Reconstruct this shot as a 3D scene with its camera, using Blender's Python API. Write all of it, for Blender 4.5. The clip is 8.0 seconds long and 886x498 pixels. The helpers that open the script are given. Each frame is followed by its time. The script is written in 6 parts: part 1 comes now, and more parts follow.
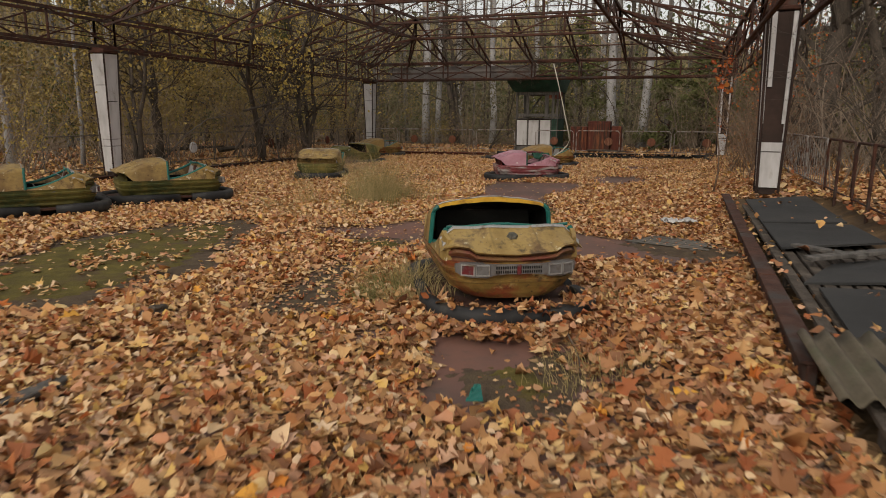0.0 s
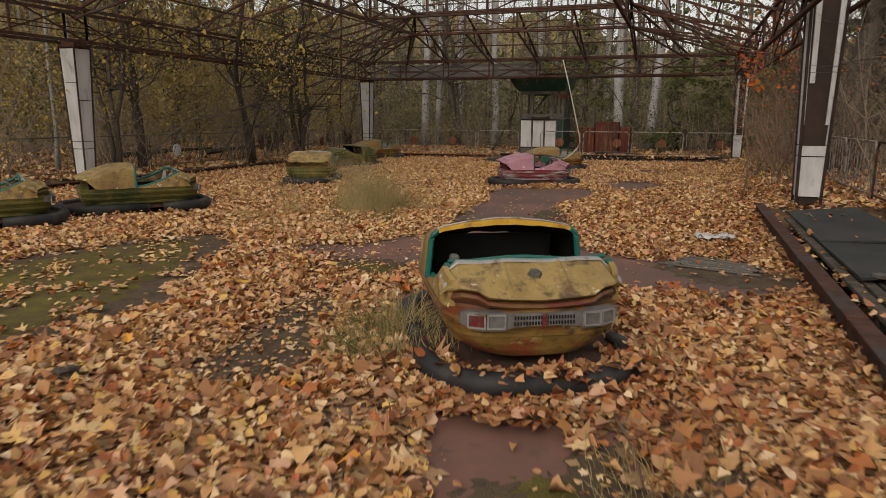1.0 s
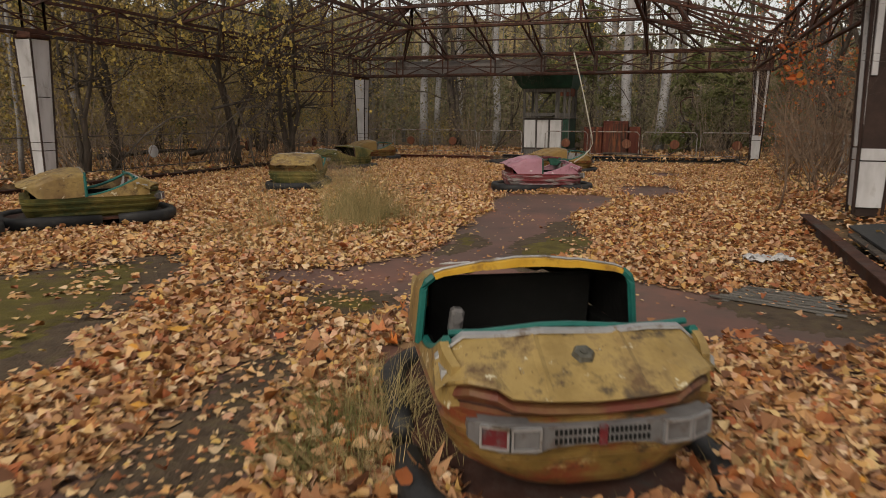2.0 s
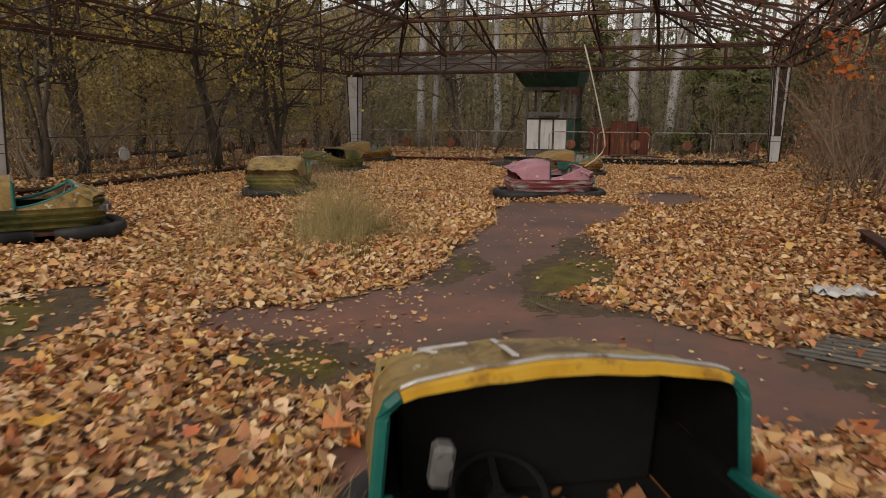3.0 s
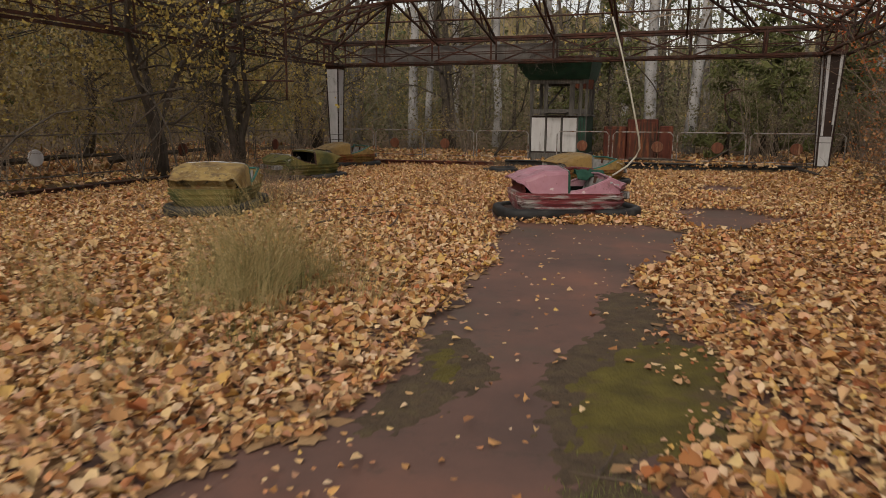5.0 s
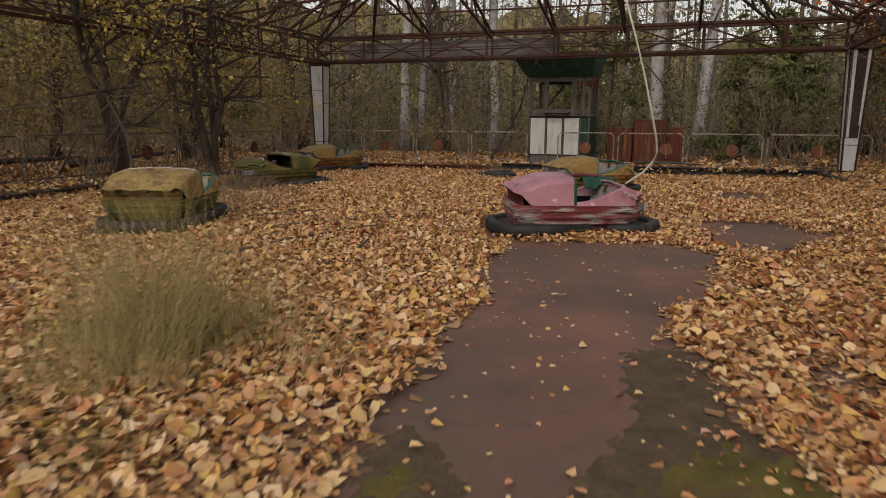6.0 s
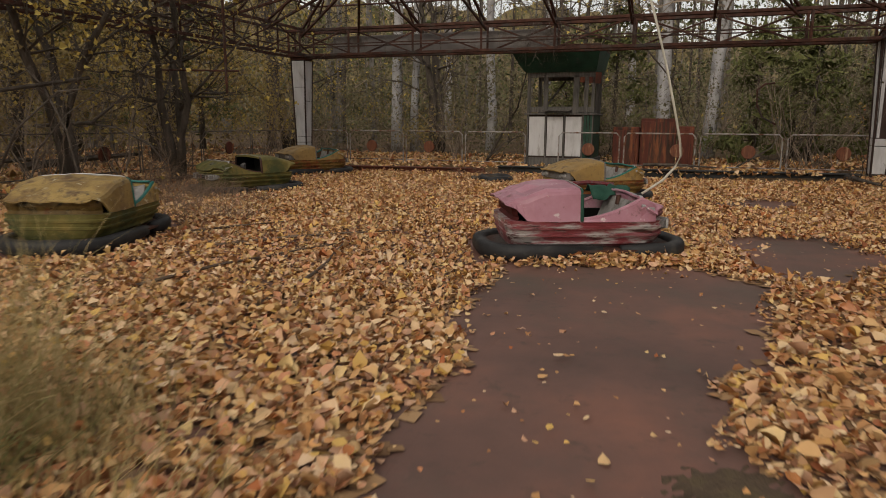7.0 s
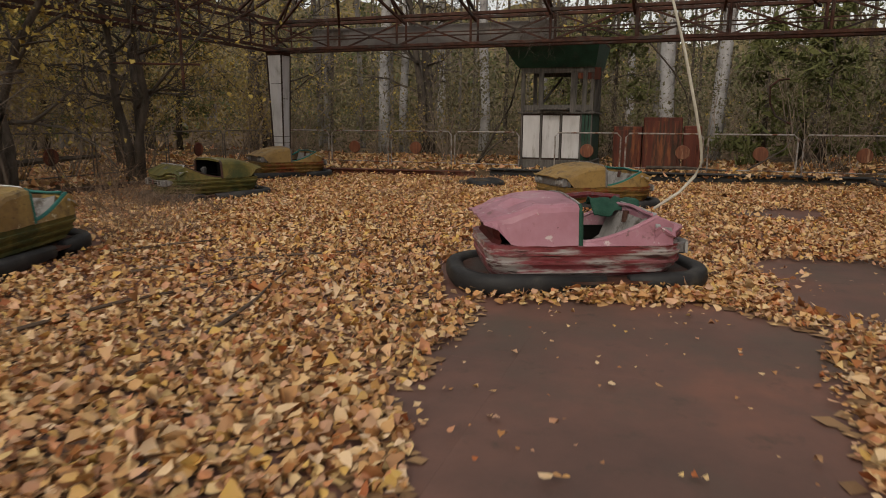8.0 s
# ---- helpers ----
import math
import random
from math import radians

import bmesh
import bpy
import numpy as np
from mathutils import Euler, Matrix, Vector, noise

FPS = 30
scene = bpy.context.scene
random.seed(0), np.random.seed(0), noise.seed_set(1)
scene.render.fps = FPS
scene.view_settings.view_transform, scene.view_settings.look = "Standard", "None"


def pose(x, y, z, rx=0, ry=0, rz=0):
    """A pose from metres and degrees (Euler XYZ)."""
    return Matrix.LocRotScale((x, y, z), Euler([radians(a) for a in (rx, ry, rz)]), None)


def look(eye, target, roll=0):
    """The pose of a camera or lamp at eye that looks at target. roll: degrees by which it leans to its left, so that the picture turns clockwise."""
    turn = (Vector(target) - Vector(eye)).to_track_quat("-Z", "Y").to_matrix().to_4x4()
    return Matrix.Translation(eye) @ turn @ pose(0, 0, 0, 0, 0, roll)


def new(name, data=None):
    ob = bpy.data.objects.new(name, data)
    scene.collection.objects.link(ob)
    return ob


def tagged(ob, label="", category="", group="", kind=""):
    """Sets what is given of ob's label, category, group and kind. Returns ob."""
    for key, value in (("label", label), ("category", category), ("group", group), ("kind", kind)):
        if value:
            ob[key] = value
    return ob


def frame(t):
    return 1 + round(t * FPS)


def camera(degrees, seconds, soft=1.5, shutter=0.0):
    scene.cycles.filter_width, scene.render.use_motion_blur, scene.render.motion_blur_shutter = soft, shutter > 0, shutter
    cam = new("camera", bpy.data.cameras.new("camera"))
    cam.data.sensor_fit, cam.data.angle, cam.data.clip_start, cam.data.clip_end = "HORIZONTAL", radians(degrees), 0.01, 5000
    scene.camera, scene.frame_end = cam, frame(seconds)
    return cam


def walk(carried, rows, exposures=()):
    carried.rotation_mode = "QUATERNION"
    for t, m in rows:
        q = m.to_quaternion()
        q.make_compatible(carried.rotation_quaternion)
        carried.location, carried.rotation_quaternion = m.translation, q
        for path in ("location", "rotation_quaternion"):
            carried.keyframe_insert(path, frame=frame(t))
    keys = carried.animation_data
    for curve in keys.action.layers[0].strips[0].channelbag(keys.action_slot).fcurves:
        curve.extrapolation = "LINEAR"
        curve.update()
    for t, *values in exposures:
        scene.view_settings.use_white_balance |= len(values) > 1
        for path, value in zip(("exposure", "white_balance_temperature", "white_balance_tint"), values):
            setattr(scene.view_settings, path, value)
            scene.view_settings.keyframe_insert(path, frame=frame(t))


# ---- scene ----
cam = camera(66.8, 8.0, soft=0.9, shutter=0.5)
PATH = [
    (0, (0.049, -1.066, 1.294), (0.072, 0.897, 0.912), 0.3),
    (0.5, (0.05, -0.511, 1.3), (0.072, 1.452, 0.918), 0.3),
    (1, (0.059, 0.029, 1.296), (0.081, 1.992, 0.915), 0.3),
    (1.5, (0.067, 0.653, 1.285), (0.09, 2.616, 0.903), 0.3),
    (2.8, (0.128, 2.253, 1.267), (0.153, 4.216, 0.886), 0.3),
    (3, (0.15, 2.508, 1.263), (0.175, 4.472, 0.882), 0.3),
    (3.5, (0.204, 3.194, 1.256), (0.23, 5.158, 0.876), 0.3),
    (4, (0.251, 3.811, 1.226), (0.278, 5.774, 0.846), 0.3),
    (4.5, (0.295, 4.475, 1.202), (0.322, 6.439, 0.822), 0.3),
    (6, (0.542, 6.384, 1.151), (0.572, 8.349, 0.778), 0.3),
    (6.5, (0.635, 7.036, 1.133), (0.667, 9.001, 0.761), 0.3),
    (7, (0.749, 7.648, 1.122), (0.78, 9.613, 0.75), 0.3),
    (7.5, (0.866, 8.222, 1.124), (0.898, 10.186, 0.75), 0.3),
    (8, (0.991, 8.776, 1.116), (1.028, 10.74, 0.743), 0.3),
]
walk(cam, [(t, look(eye, target, roll)) for t, eye, target, roll in PATH])

# ---- light ----
scene.view_settings.exposure = 0.11
world = bpy.data.worlds.new("world")
scene.world = world
world.use_nodes = True
wt = world.node_tree
sky = wt.nodes.new("ShaderNodeTexSky")
sky.sky_type = "NISHITA"
sky.sun_disc = False
sky.sun_elevation = radians(32)
sky.sun_rotation = radians(200)
sky.air_density, sky.dust_density, sky.ozone_density = 1.0, 3.0, 1.0
bgn = wt.nodes["Background"]
bgn.inputs["Strength"].default_value = 0.12
veil = wt.nodes.new("ShaderNodeMix")
veil.data_type = "RGBA"
veil.inputs["Factor"].default_value = 0.6
veil.inputs["B"].default_value = (7.35, 6.65, 5.7, 1)
wt.links.new(sky.outputs[0], veil.inputs["A"])
wt.links.new(veil.outputs["Result"], bgn.inputs["Color"])
sun = new("sun", bpy.data.lights.new("sun", "SUN"))
sun.data.energy, sun.data.angle, sun.data.color = 1.0, radians(25), (1.0, 0.93, 0.82)
sun.matrix_world = look((0, 0, 20), (4.5, 8.0, 14.0))

# ---- plan: the pavilion's own axes, along its rear edge (u) and its side (v) ----
CX, CY, TURN = 1.24, 16.38, -20.0
PAV = pose(CX, CY, 0, 0, 0, TURN)


def at(a, b, z=0.0):
    return PAV @ Vector((a, b, z))


def local(x, y):
    c, s = math.cos(radians(TURN)), math.sin(radians(TURN))
    return (x - CX) * c + (y - CY) * s, -(x - CX) * s + (y - CY) * c


# ---- materials ----
def material(name, stops, scale=4.0, rough=0.8, metal=0.0, bump=0.2, bump_scale=40.0, detail=6.0, island=0.0, objrand=0.0,
             stain=None, stain_scale=1.2, stain_at=(0.5, 0.62), stretch=(1, 1, 1), bump_dist=0.01, stains=()):
    """A surface whose colour runs over the stops by two scales of noise, with a stain of its own shape on top."""
    m = bpy.data.materials.new(name)
    m.use_nodes = True
    t = m.node_tree
    bs = t.nodes["Principled BSDF"]
    co = t.nodes.new("ShaderNodeTexCoord")
    mp = t.nodes.new("ShaderNodeMapping")
    mp.inputs["Scale"].default_value = stretch
    t.links.new(co.outputs["Object"], mp.inputs["Vector"])
    n1 = t.nodes.new("ShaderNodeTexNoise")
    n1.inputs["Scale"].default_value, n1.inputs["Detail"].default_value, n1.inputs["Roughness"].default_value = scale, detail, 0.62
    t.links.new(mp.outputs[0], n1.inputs["Vector"])
    fac = n1.outputs["Fac"]
    if island or objrand:
        if island:
            r = t.nodes.new("ShaderNodeNewGeometry").outputs["Random Per Island"]
        else:
            r = t.nodes.new("ShaderNodeObjectInfo").outputs["Random"]
        mx = t.nodes.new("ShaderNodeMix")
        mx.inputs["Factor"].default_value = island or objrand
        t.links.new(fac, mx.inputs["A"])
        t.links.new(r, mx.inputs["B"])
        fac = mx.outputs["Result"]
    rp = t.nodes.new("ShaderNodeValToRGB")
    lo, hi = (0.0, 1.0) if island else (0.28, 0.72)
    while len(rp.color_ramp.elements) < len(stops):
        rp.color_ramp.elements.new(0.5)
    for i, (e, c) in enumerate(zip(rp.color_ramp.elements, stops)):
        e.position = lo + (hi - lo) * i / max(1, len(stops) - 1)
        e.color = (*c, 1)
    t.links.new(fac, rp.inputs["Fac"])
    col = rp.outputs["Color"]
    for tint, sc, lim in ([(stain, stain_scale, stain_at)] if stain else []) + list(stains):
        n3 = t.nodes.new("ShaderNodeTexNoise")
        n3.inputs["Scale"].default_value, n3.inputs["Detail"].default_value, n3.inputs["Roughness"].default_value = sc, 8.0, 0.68
        t.links.new(mp.outputs[0], n3.inputs["Vector"])
        r3 = t.nodes.new("ShaderNodeMapRange")
        r3.inputs["From Min"].default_value, r3.inputs["From Max"].default_value = lim
        t.links.new(n3.outputs["Fac"], r3.inputs["Value"])
        mx = t.nodes.new("ShaderNodeMix")
        mx.data_type = "RGBA"
        t.links.new(r3.outputs["Result"], mx.inputs["Factor"])
        t.links.new(col, mx.inputs["A"])
        mx.inputs["B"].default_value = (*tint, 1)
        col = mx.outputs["Result"]
    t.links.new(col, bs.inputs["Base Color"])
    bs.inputs["Roughness"].default_value, bs.inputs["Metallic"].default_value = rough, metal
    bs.inputs["Specular IOR Level"].default_value = 0.35
    if bump:
        n2 = t.nodes.new("ShaderNodeTexNoise")
        n2.inputs["Scale"].default_value, n2.inputs["Detail"].default_value = bump_scale, 4.0
        t.links.new(mp.outputs[0], n2.inputs["Vector"])
        bp = t.nodes.new("ShaderNodeBump")
        bp.inputs["Strength"].default_value, bp.inputs["Distance"].default_value = bump, bump_dist
        t.links.new(n2.outputs["Fac"], bp.inputs["Height"])
        t.links.new(bp.outputs[0], bs.inputs["Normal"])
    return m


M_FLOOR = material("red_floor_paint", [(0.085, 0.053, 0.044), (0.145, 0.078, 0.061), (0.23, 0.102, 0.07)], 0.9, 0.68, 0, 0.12, 60,
                   stain=(0.10, 0.074, 0.058), stain_scale=0.7, stain_at=(0.5, 0.68), stains=[((0.07, 0.052, 0.04), 5.0, (0.57, 0.75))])
M_SOIL = material("forest_soil", [(0.045, 0.03, 0.018), (0.11, 0.07, 0.035), (0.21, 0.13, 0.06)], 2.5, 0.95, 0, 0.7, 18, bump_dist=0.05)
M_DIRT = material("mossy_dirt", [(0.055, 0.037, 0.024), (0.092, 0.064, 0.04), (0.12, 0.09, 0.044)], 9.0, 0.95, 0, 0.9, 60, bump_dist=0.02,
                  stain=(0.10, 0.065, 0.04), stain_scale=12.0, stain_at=(0.55, 0.65))
M_MOSS = material("moss", [(0.068, 0.053, 0.016), (0.112, 0.09, 0.018), (0.16, 0.128, 0.027)], 5.0, 0.95, 0, 0.9, 70,
                  stain=(0.10, 0.065, 0.038), stain_scale=2.2, stain_at=(0.52, 0.66), bump_dist=0.02)
LEAF_TINTS = [(0.204, 0.085, 0.036), (0.347, 0.157, 0.06), (0.49, 0.257, 0.1), (0.592, 0.351, 0.15), (0.653, 0.437, 0.21), (0.714, 0.522, 0.34), (0.673, 0.475, 0.2), (0.612, 0.351, 0.22), (0.632, 0.408, 0.11), (0.551, 0.237, 0.11), (0.51, 0.314, 0.2), (0.306, 0.142, 0.07)]
M_LEAF = material("fallen_leaf", LEAF_TINTS, 9.0, 0.65, 0, 0.25, 120, island=0.86)
M_LEAF_B = material("brown_fallen_leaf", [(0.122, 0.055, 0.031), (0.224, 0.1, 0.047), (0.367, 0.171, 0.073), (0.469, 0.271, 0.135), (0.408, 0.191, 0.062), (0.367, 0.111, 0.036), (0.204, 0.09, 0.047)], 9.0, 0.7, 0, 0.25, 120, island=0.86)
M_MULCH = material("leaf_mulch", [(0.15, 0.085, 0.042), (0.26, 0.15, 0.072), (0.38, 0.24, 0.12), (0.3, 0.18, 0.09)], 9.0, 0.8, 0, 0.25, 120, island=0.86)
M_LEAF_O = material("bright_maple_leaf", [(0.45, 0.11, 0.03), (0.6, 0.2, 0.03), (0.68, 0.36, 0.05), (0.5, 0.12, 0.06), (0.62, 0.45, 0.12)], 9.0, 0.6, 0, 0.25, 120, island=0.86)
M_LEAF_Y = material("yellow_leaf", [(0.176, 0.143, 0.04), (0.308, 0.231, 0.055), (0.418, 0.308, 0.073), (0.33, 0.198, 0.061)], 0.8, 0.7, 0, 0, island=0.3)
M_LEAF_G = material("olive_leaf", [(0.123, 0.098, 0.04), (0.224, 0.174, 0.067), (0.326, 0.236, 0.087), (0.348, 0.219, 0.092)], 0.35, 0.8, 0, 0, island=0.2)
# toned-down copy of M_LEAF_G: the rear wood's dimness and softness put into colour
M_LEAF_D = material("toned_down_leaf", [(0.07, 0.062, 0.036), (0.12, 0.107, 0.06), (0.17, 0.145, 0.078), (0.19, 0.145, 0.082)], 0.35, 0.85, 0, 0, island=0.15)
M_LEAF_R = material("red_leaf", [(0.25, 0.05, 0.02), (0.42, 0.10, 0.02), (0.45, 0.2, 0.04)], 6.0, 0.7, 0, 0, island=0.85)
M_NEEDLE = material("pine_needles", [(0.045, 0.057, 0.027), (0.09, 0.105, 0.042), (0.165, 0.158, 0.06)], 0.3, 0.85, 0, 0, island=0.4)
M_GRASS = material("dry_grass", [(0.17, 0.15, 0.055), (0.31, 0.24, 0.1), (0.45, 0.34, 0.17), (0.22, 0.19, 0.07), (0.37, 0.27, 0.13)], 5.0, 0.8, 0, 0, island=0.85)
M_GREENGRASS = material("green_grass", [(0.07, 0.08, 0.022), (0.13, 0.135, 0.04), (0.22, 0.19, 0.07)], 5.0, 0.8, 0, 0, island=0.85)
M_RUST = material("rusty_steel", [(0.03, 0.016, 0.012), (0.07, 0.03, 0.02), (0.13, 0.05, 0.028)], 6.0, 0.85, 0.15, 0.4, 90,
                  stain=(0.06, 0.05, 0.045), stain_scale=3.0)
M_RUST_RED = material("red_rusted_sheet", [(0.055, 0.016, 0.011), (0.11, 0.029, 0.017), (0.15, 0.046, 0.024)], 3.0, 0.75, 0.1, 0.3, 60,
                      stain=(0.045, 0.027, 0.018), stain_scale=2.0, stretch=(3, 3, 0.35), stains=[((0.24, 0.085, 0.035), 2.4, (0.54, 0.66))])
M_WHITE = material("weathered_white_panel", [(0.36, 0.35, 0.347), (0.52, 0.51, 0.514), (0.6, 0.6, 0.609)], 2.0, 0.6, 0, 0.12, 80,
                   stain=(0.2, 0.18, 0.15), stain_scale=3.0, stain_at=(0.55, 0.75), stretch=(2, 2, 0.5))
M_MAROON = material("maroon_steel", [(0.02, 0.013, 0.01), (0.036, 0.02, 0.015), (0.055, 0.03, 0.022)], 4.0, 0.7, 0.1, 0.2, 70)
M_GREYWOOD = material("weathered_wood", [(0.047, 0.043, 0.039), (0.101, 0.094, 0.086), (0.164, 0.148, 0.133)], 5.0, 0.85, 0, 0.5, 50, stretch=(4, 4, 0.5))
M_FASCIA = material("grey_fascia_sheet", [(0.13, 0.12, 0.115), (0.19, 0.175, 0.165), (0.24, 0.22, 0.21)], 1.5, 0.7, 0, 0.15, 50,
                    stain=(0.09, 0.07, 0.055), stain_scale=1.5)
M_GREEN = material("green_booth_paint", [(0.008, 0.03, 0.02), (0.015, 0.055, 0.035), (0.03, 0.075, 0.05)], 3.0, 0.6, 0, 0.3, 60,
                   stain=(0.05, 0.05, 0.045), stain_scale=4.0, stain_at=(0.55, 0.7))
M_DECK = material("dark_roofing_sheet", [(0.022, 0.022, 0.022), (0.034, 0.034, 0.034), (0.05, 0.048, 0.045)], 1.6, 0.9, 0, 0.3, 120)
M_RUBBER = material("black_rubber", [(0.011, 0.011, 0.011), (0.02, 0.02, 0.021), (0.038, 0.037, 0.036)], 5.0, 0.6, 0, 0.2, 60,
                    stain=(0.06, 0.055, 0.045), stain_scale=5.0, stain_at=(0.55, 0.75))
M_YELLOW = material("faded_yellow_paint", [(0.2, 0.13, 0.038), (0.36, 0.25, 0.085), (0.5, 0.385, 0.165)], 4.0, 0.5, 0, 0.15, 50,
                    stain=(0.12, 0.07, 0.03), stain_scale=4.0, stain_at=(0.49, 0.6), stains=[((0.07, 0.05, 0.03), 9.0, (0.55, 0.66)), ((0.15, 0.088, 0.035), 1.6, (0.46, 0.66)), ((0.09, 0.05, 0.025), 26.0, (0.62, 0.66)), ((0.56, 0.5, 0.34), 13.0, (0.62, 0.66))])
M_YELLOW_DIRTY = material("dirty_yellow_paint", [(0.1, 0.064, 0.02), (0.21, 0.128, 0.036), (0.33, 0.215, 0.075)], 4.0, 0.4, 0, 0.15, 50, stretch=(1, 1, 1.5),
                          stain=(0.2, 0.05, 0.022), stain_scale=2.4, stain_at=(0.5, 0.6), stains=[((0.045, 0.032, 0.018), 6.0, (0.53, 0.64)), ((0.4, 0.31, 0.14), 9.0, (0.6, 0.68)), ((0.05, 0.03, 0.018), 22.0, (0.6, 0.66))])
M_GREENISH = material("mossy_yellow_paint", [(0.055, 0.052, 0.016), (0.125, 0.108, 0.028), (0.21, 0.155, 0.045)], 4.0, 0.6, 0, 0.15, 50,
                      stain=(0.05, 0.06, 0.02), stain_scale=2.5, stain_at=(0.5, 0.62))
M_PINK = material("faded_pink_paint", [(0.28, 0.115, 0.149), (0.38, 0.185, 0.231), (0.45, 0.265, 0.314)], 2.0, 0.42, 0, 0.12, 50,
                  stain=(0.42, 0.34, 0.34), stain_scale=4.0, stain_at=(0.57, 0.72), stains=[((0.42, 0.055, 0.045), 3.0, (0.66, 0.76)), ((0.16, 0.08, 0.08), 7.0, (0.61, 0.7)), ((0.13, 0.06, 0.06), 24.0, (0.63, 0.67)), ((0.55, 0.46, 0.46), 12.0, (0.62, 0.67))])
M_OCHRE = material("faded_ochre_paint", [(0.19, 0.115, 0.035), (0.29, 0.185, 0.06), (0.37, 0.255, 0.10)], 4.0, 0.5, 0, 0.15, 50,
                   stain=(0.11, 0.065, 0.03), stain_scale=4.0, stain_at=(0.5, 0.62), stains=[((0.07, 0.05, 0.03), 11.0, (0.58, 0.7))])
M_PINK_WORN = material("worn_red_paint", [(0.12, 0.016, 0.021), (0.22, 0.05, 0.057), (0.3, 0.17, 0.19)], 5.0, 0.45, 0, 0.25, 50,
                       stain=(0.38, 0.35, 0.34), stain_scale=3.2, stain_at=(0.5, 0.57), stretch=(0.35, 1, 2.2), stains=[((0.08, 0.02, 0.02), 7.0, (0.55, 0.62)), ((0.05, 0.035, 0.032), 14.0, (0.58, 0.66))])
M_TEAL = material("teal_trim", [(0.005, 0.07, 0.06), (0.01, 0.12, 0.10), (0.03, 0.16, 0.13)], 6.0, 0.5, 0, 0.15, 60)
M_CHROME = material("dull_chrome", [(0.30, 0.30, 0.30), (0.42, 0.42, 0.42), (0.5, 0.5, 0.5)], 8.0, 0.42, 0.6, 0.1, 60, stain=(0.2, 0.16, 0.12), stain_scale=8)
M_LOCK = material("tarnished_metal", [(0.06, 0.058, 0.045), (0.12, 0.115, 0.09), (0.2, 0.19, 0.16)], 20.0, 0.45, 0.5, 0.3, 90)
M_PLASTIC = material("grey_plastic", [(0.085, 0.08, 0.08), (0.14, 0.133, 0.13), (0.2, 0.19, 0.185)], 6.0, 0.55, 0, 0.1, 60, stain=(0.07, 0.045, 0.03), stain_scale=9.0, stain_at=(0.52, 0.66))
M_SEAT = material("grey_seat", [(0.182, 0.175, 0.168), (0.308, 0.294, 0.28), (0.42, 0.406, 0.392)], 5.0, 0.7, 0, 0.2, 50, stain=(0.08, 0.065, 0.05), stain_scale=6.0)
M_MOUTH = material("dark_red_panel", [(0.072, 0.019, 0.019), (0.168, 0.034, 0.031), (0.264, 0.072, 0.067)], 5.0, 0.6, 0, 0.2, 50)
# near-black: the shade inside the cars and their slots is put into the colour
M_BLACK = material("recess_shade_black", [(0.005, 0.005, 0.004), (0.008, 0.008, 0.007), (0.015, 0.013, 0.012)], 5.0, 0.9, 0, 0.3, 40)
M_REDLENS = material("red_lens", [(0.09, 0.012, 0.015), (0.16, 0.025, 0.028)], 6.0, 0.3, 0, 0, stain=(0.10, 0.09, 0.09), stain_scale=30, stain_at=(0.5, 0.7))
M_BIRCH = material("birch_bark", [(0.16, 0.15, 0.147), (0.34, 0.33, 0.326), (0.44, 0.43, 0.43)], 3.0, 0.8, 0, 0.3, 30,
                   stain=(0.03, 0.028, 0.025), stain_scale=6.0, stain_at=(0.58, 0.66), stretch=(1, 1, 0.9))
M_BARK = material("dark_bark", [(0.034, 0.028, 0.022), (0.076, 0.061, 0.048), (0.132, 0.108, 0.086)], 7.0, 0.95, 0, 0.8, 40, stretch=(1, 1, 0.3), bump_dist=0.03)
M_GREYBARK = material("grey_bark", [(0.09, 0.08, 0.07), (0.17, 0.155, 0.14), (0.25, 0.235, 0.215)], 5.0, 0.95, 0, 0.6, 30, stretch=(1, 1, 0.3), bump_dist=0.03, stain=(0.05, 0.042, 0.035), stain_scale=4.0)
M_TWIG = material("twigs", [(0.106, 0.085, 0.066), (0.213, 0.165, 0.125), (0.325, 0.256, 0.194)], 1.5, 0.95, 0, 0, island=0.6)
M_RAIL = material("rail_paint", [(0.20, 0.19, 0.18), (0.30, 0.28, 0.26), (0.36, 0.34, 0.31)], 10.0, 0.6, 0.2, 0.2, 90,
                  stain=(0.14, 0.06, 0.03), stain_scale=7.0, stain_at=(0.48, 0.6))
M_ORANGE = material("orange_sign_paint", [(0.08, 0.026, 0.014), (0.15, 0.05, 0.022), (0.22, 0.09, 0.045)], 6.0, 0.6, 0, 0.2, 60, stain=(0.3, 0.17, 0.1), stain_scale=3.0, stain_at=(0.56, 0.64), stretch=(5, 5, 0.6))
M_POLE = material("pole_paint", [(0.36, 0.33, 0.26), (0.48, 0.45, 0.37), (0.52, 0.49, 0.42)], 8.0, 0.5, 0, 0.05, 60)
M_CLOTH = material("white_rag", [(0.42, 0.41, 0.40), (0.56, 0.55, 0.54), (0.62, 0.61, 0.6)], 8.0, 0.9, 0, 0.4, 60)
M_RUSTY_YELLOW = material("rust_streaked_yellow", [(0.08, 0.04, 0.02), (0.17, 0.085, 0.034), (0.28, 0.175, 0.06)], 3.0, 0.5, 0, 0.2, 50, stain=(0.14, 0.04, 0.025), stain_scale=2.6, stain_at=(0.46, 0.58), stains=[((0.05, 0.03, 0.02), 6.0, (0.55, 0.66))])
M_SLAT = material("bleached_wood", [(0.07, 0.065, 0.058), (0.13, 0.12, 0.105), (0.2, 0.18, 0.16)], 5.0, 0.85, 0, 0.5, 50, stretch=(0.5, 4, 4))
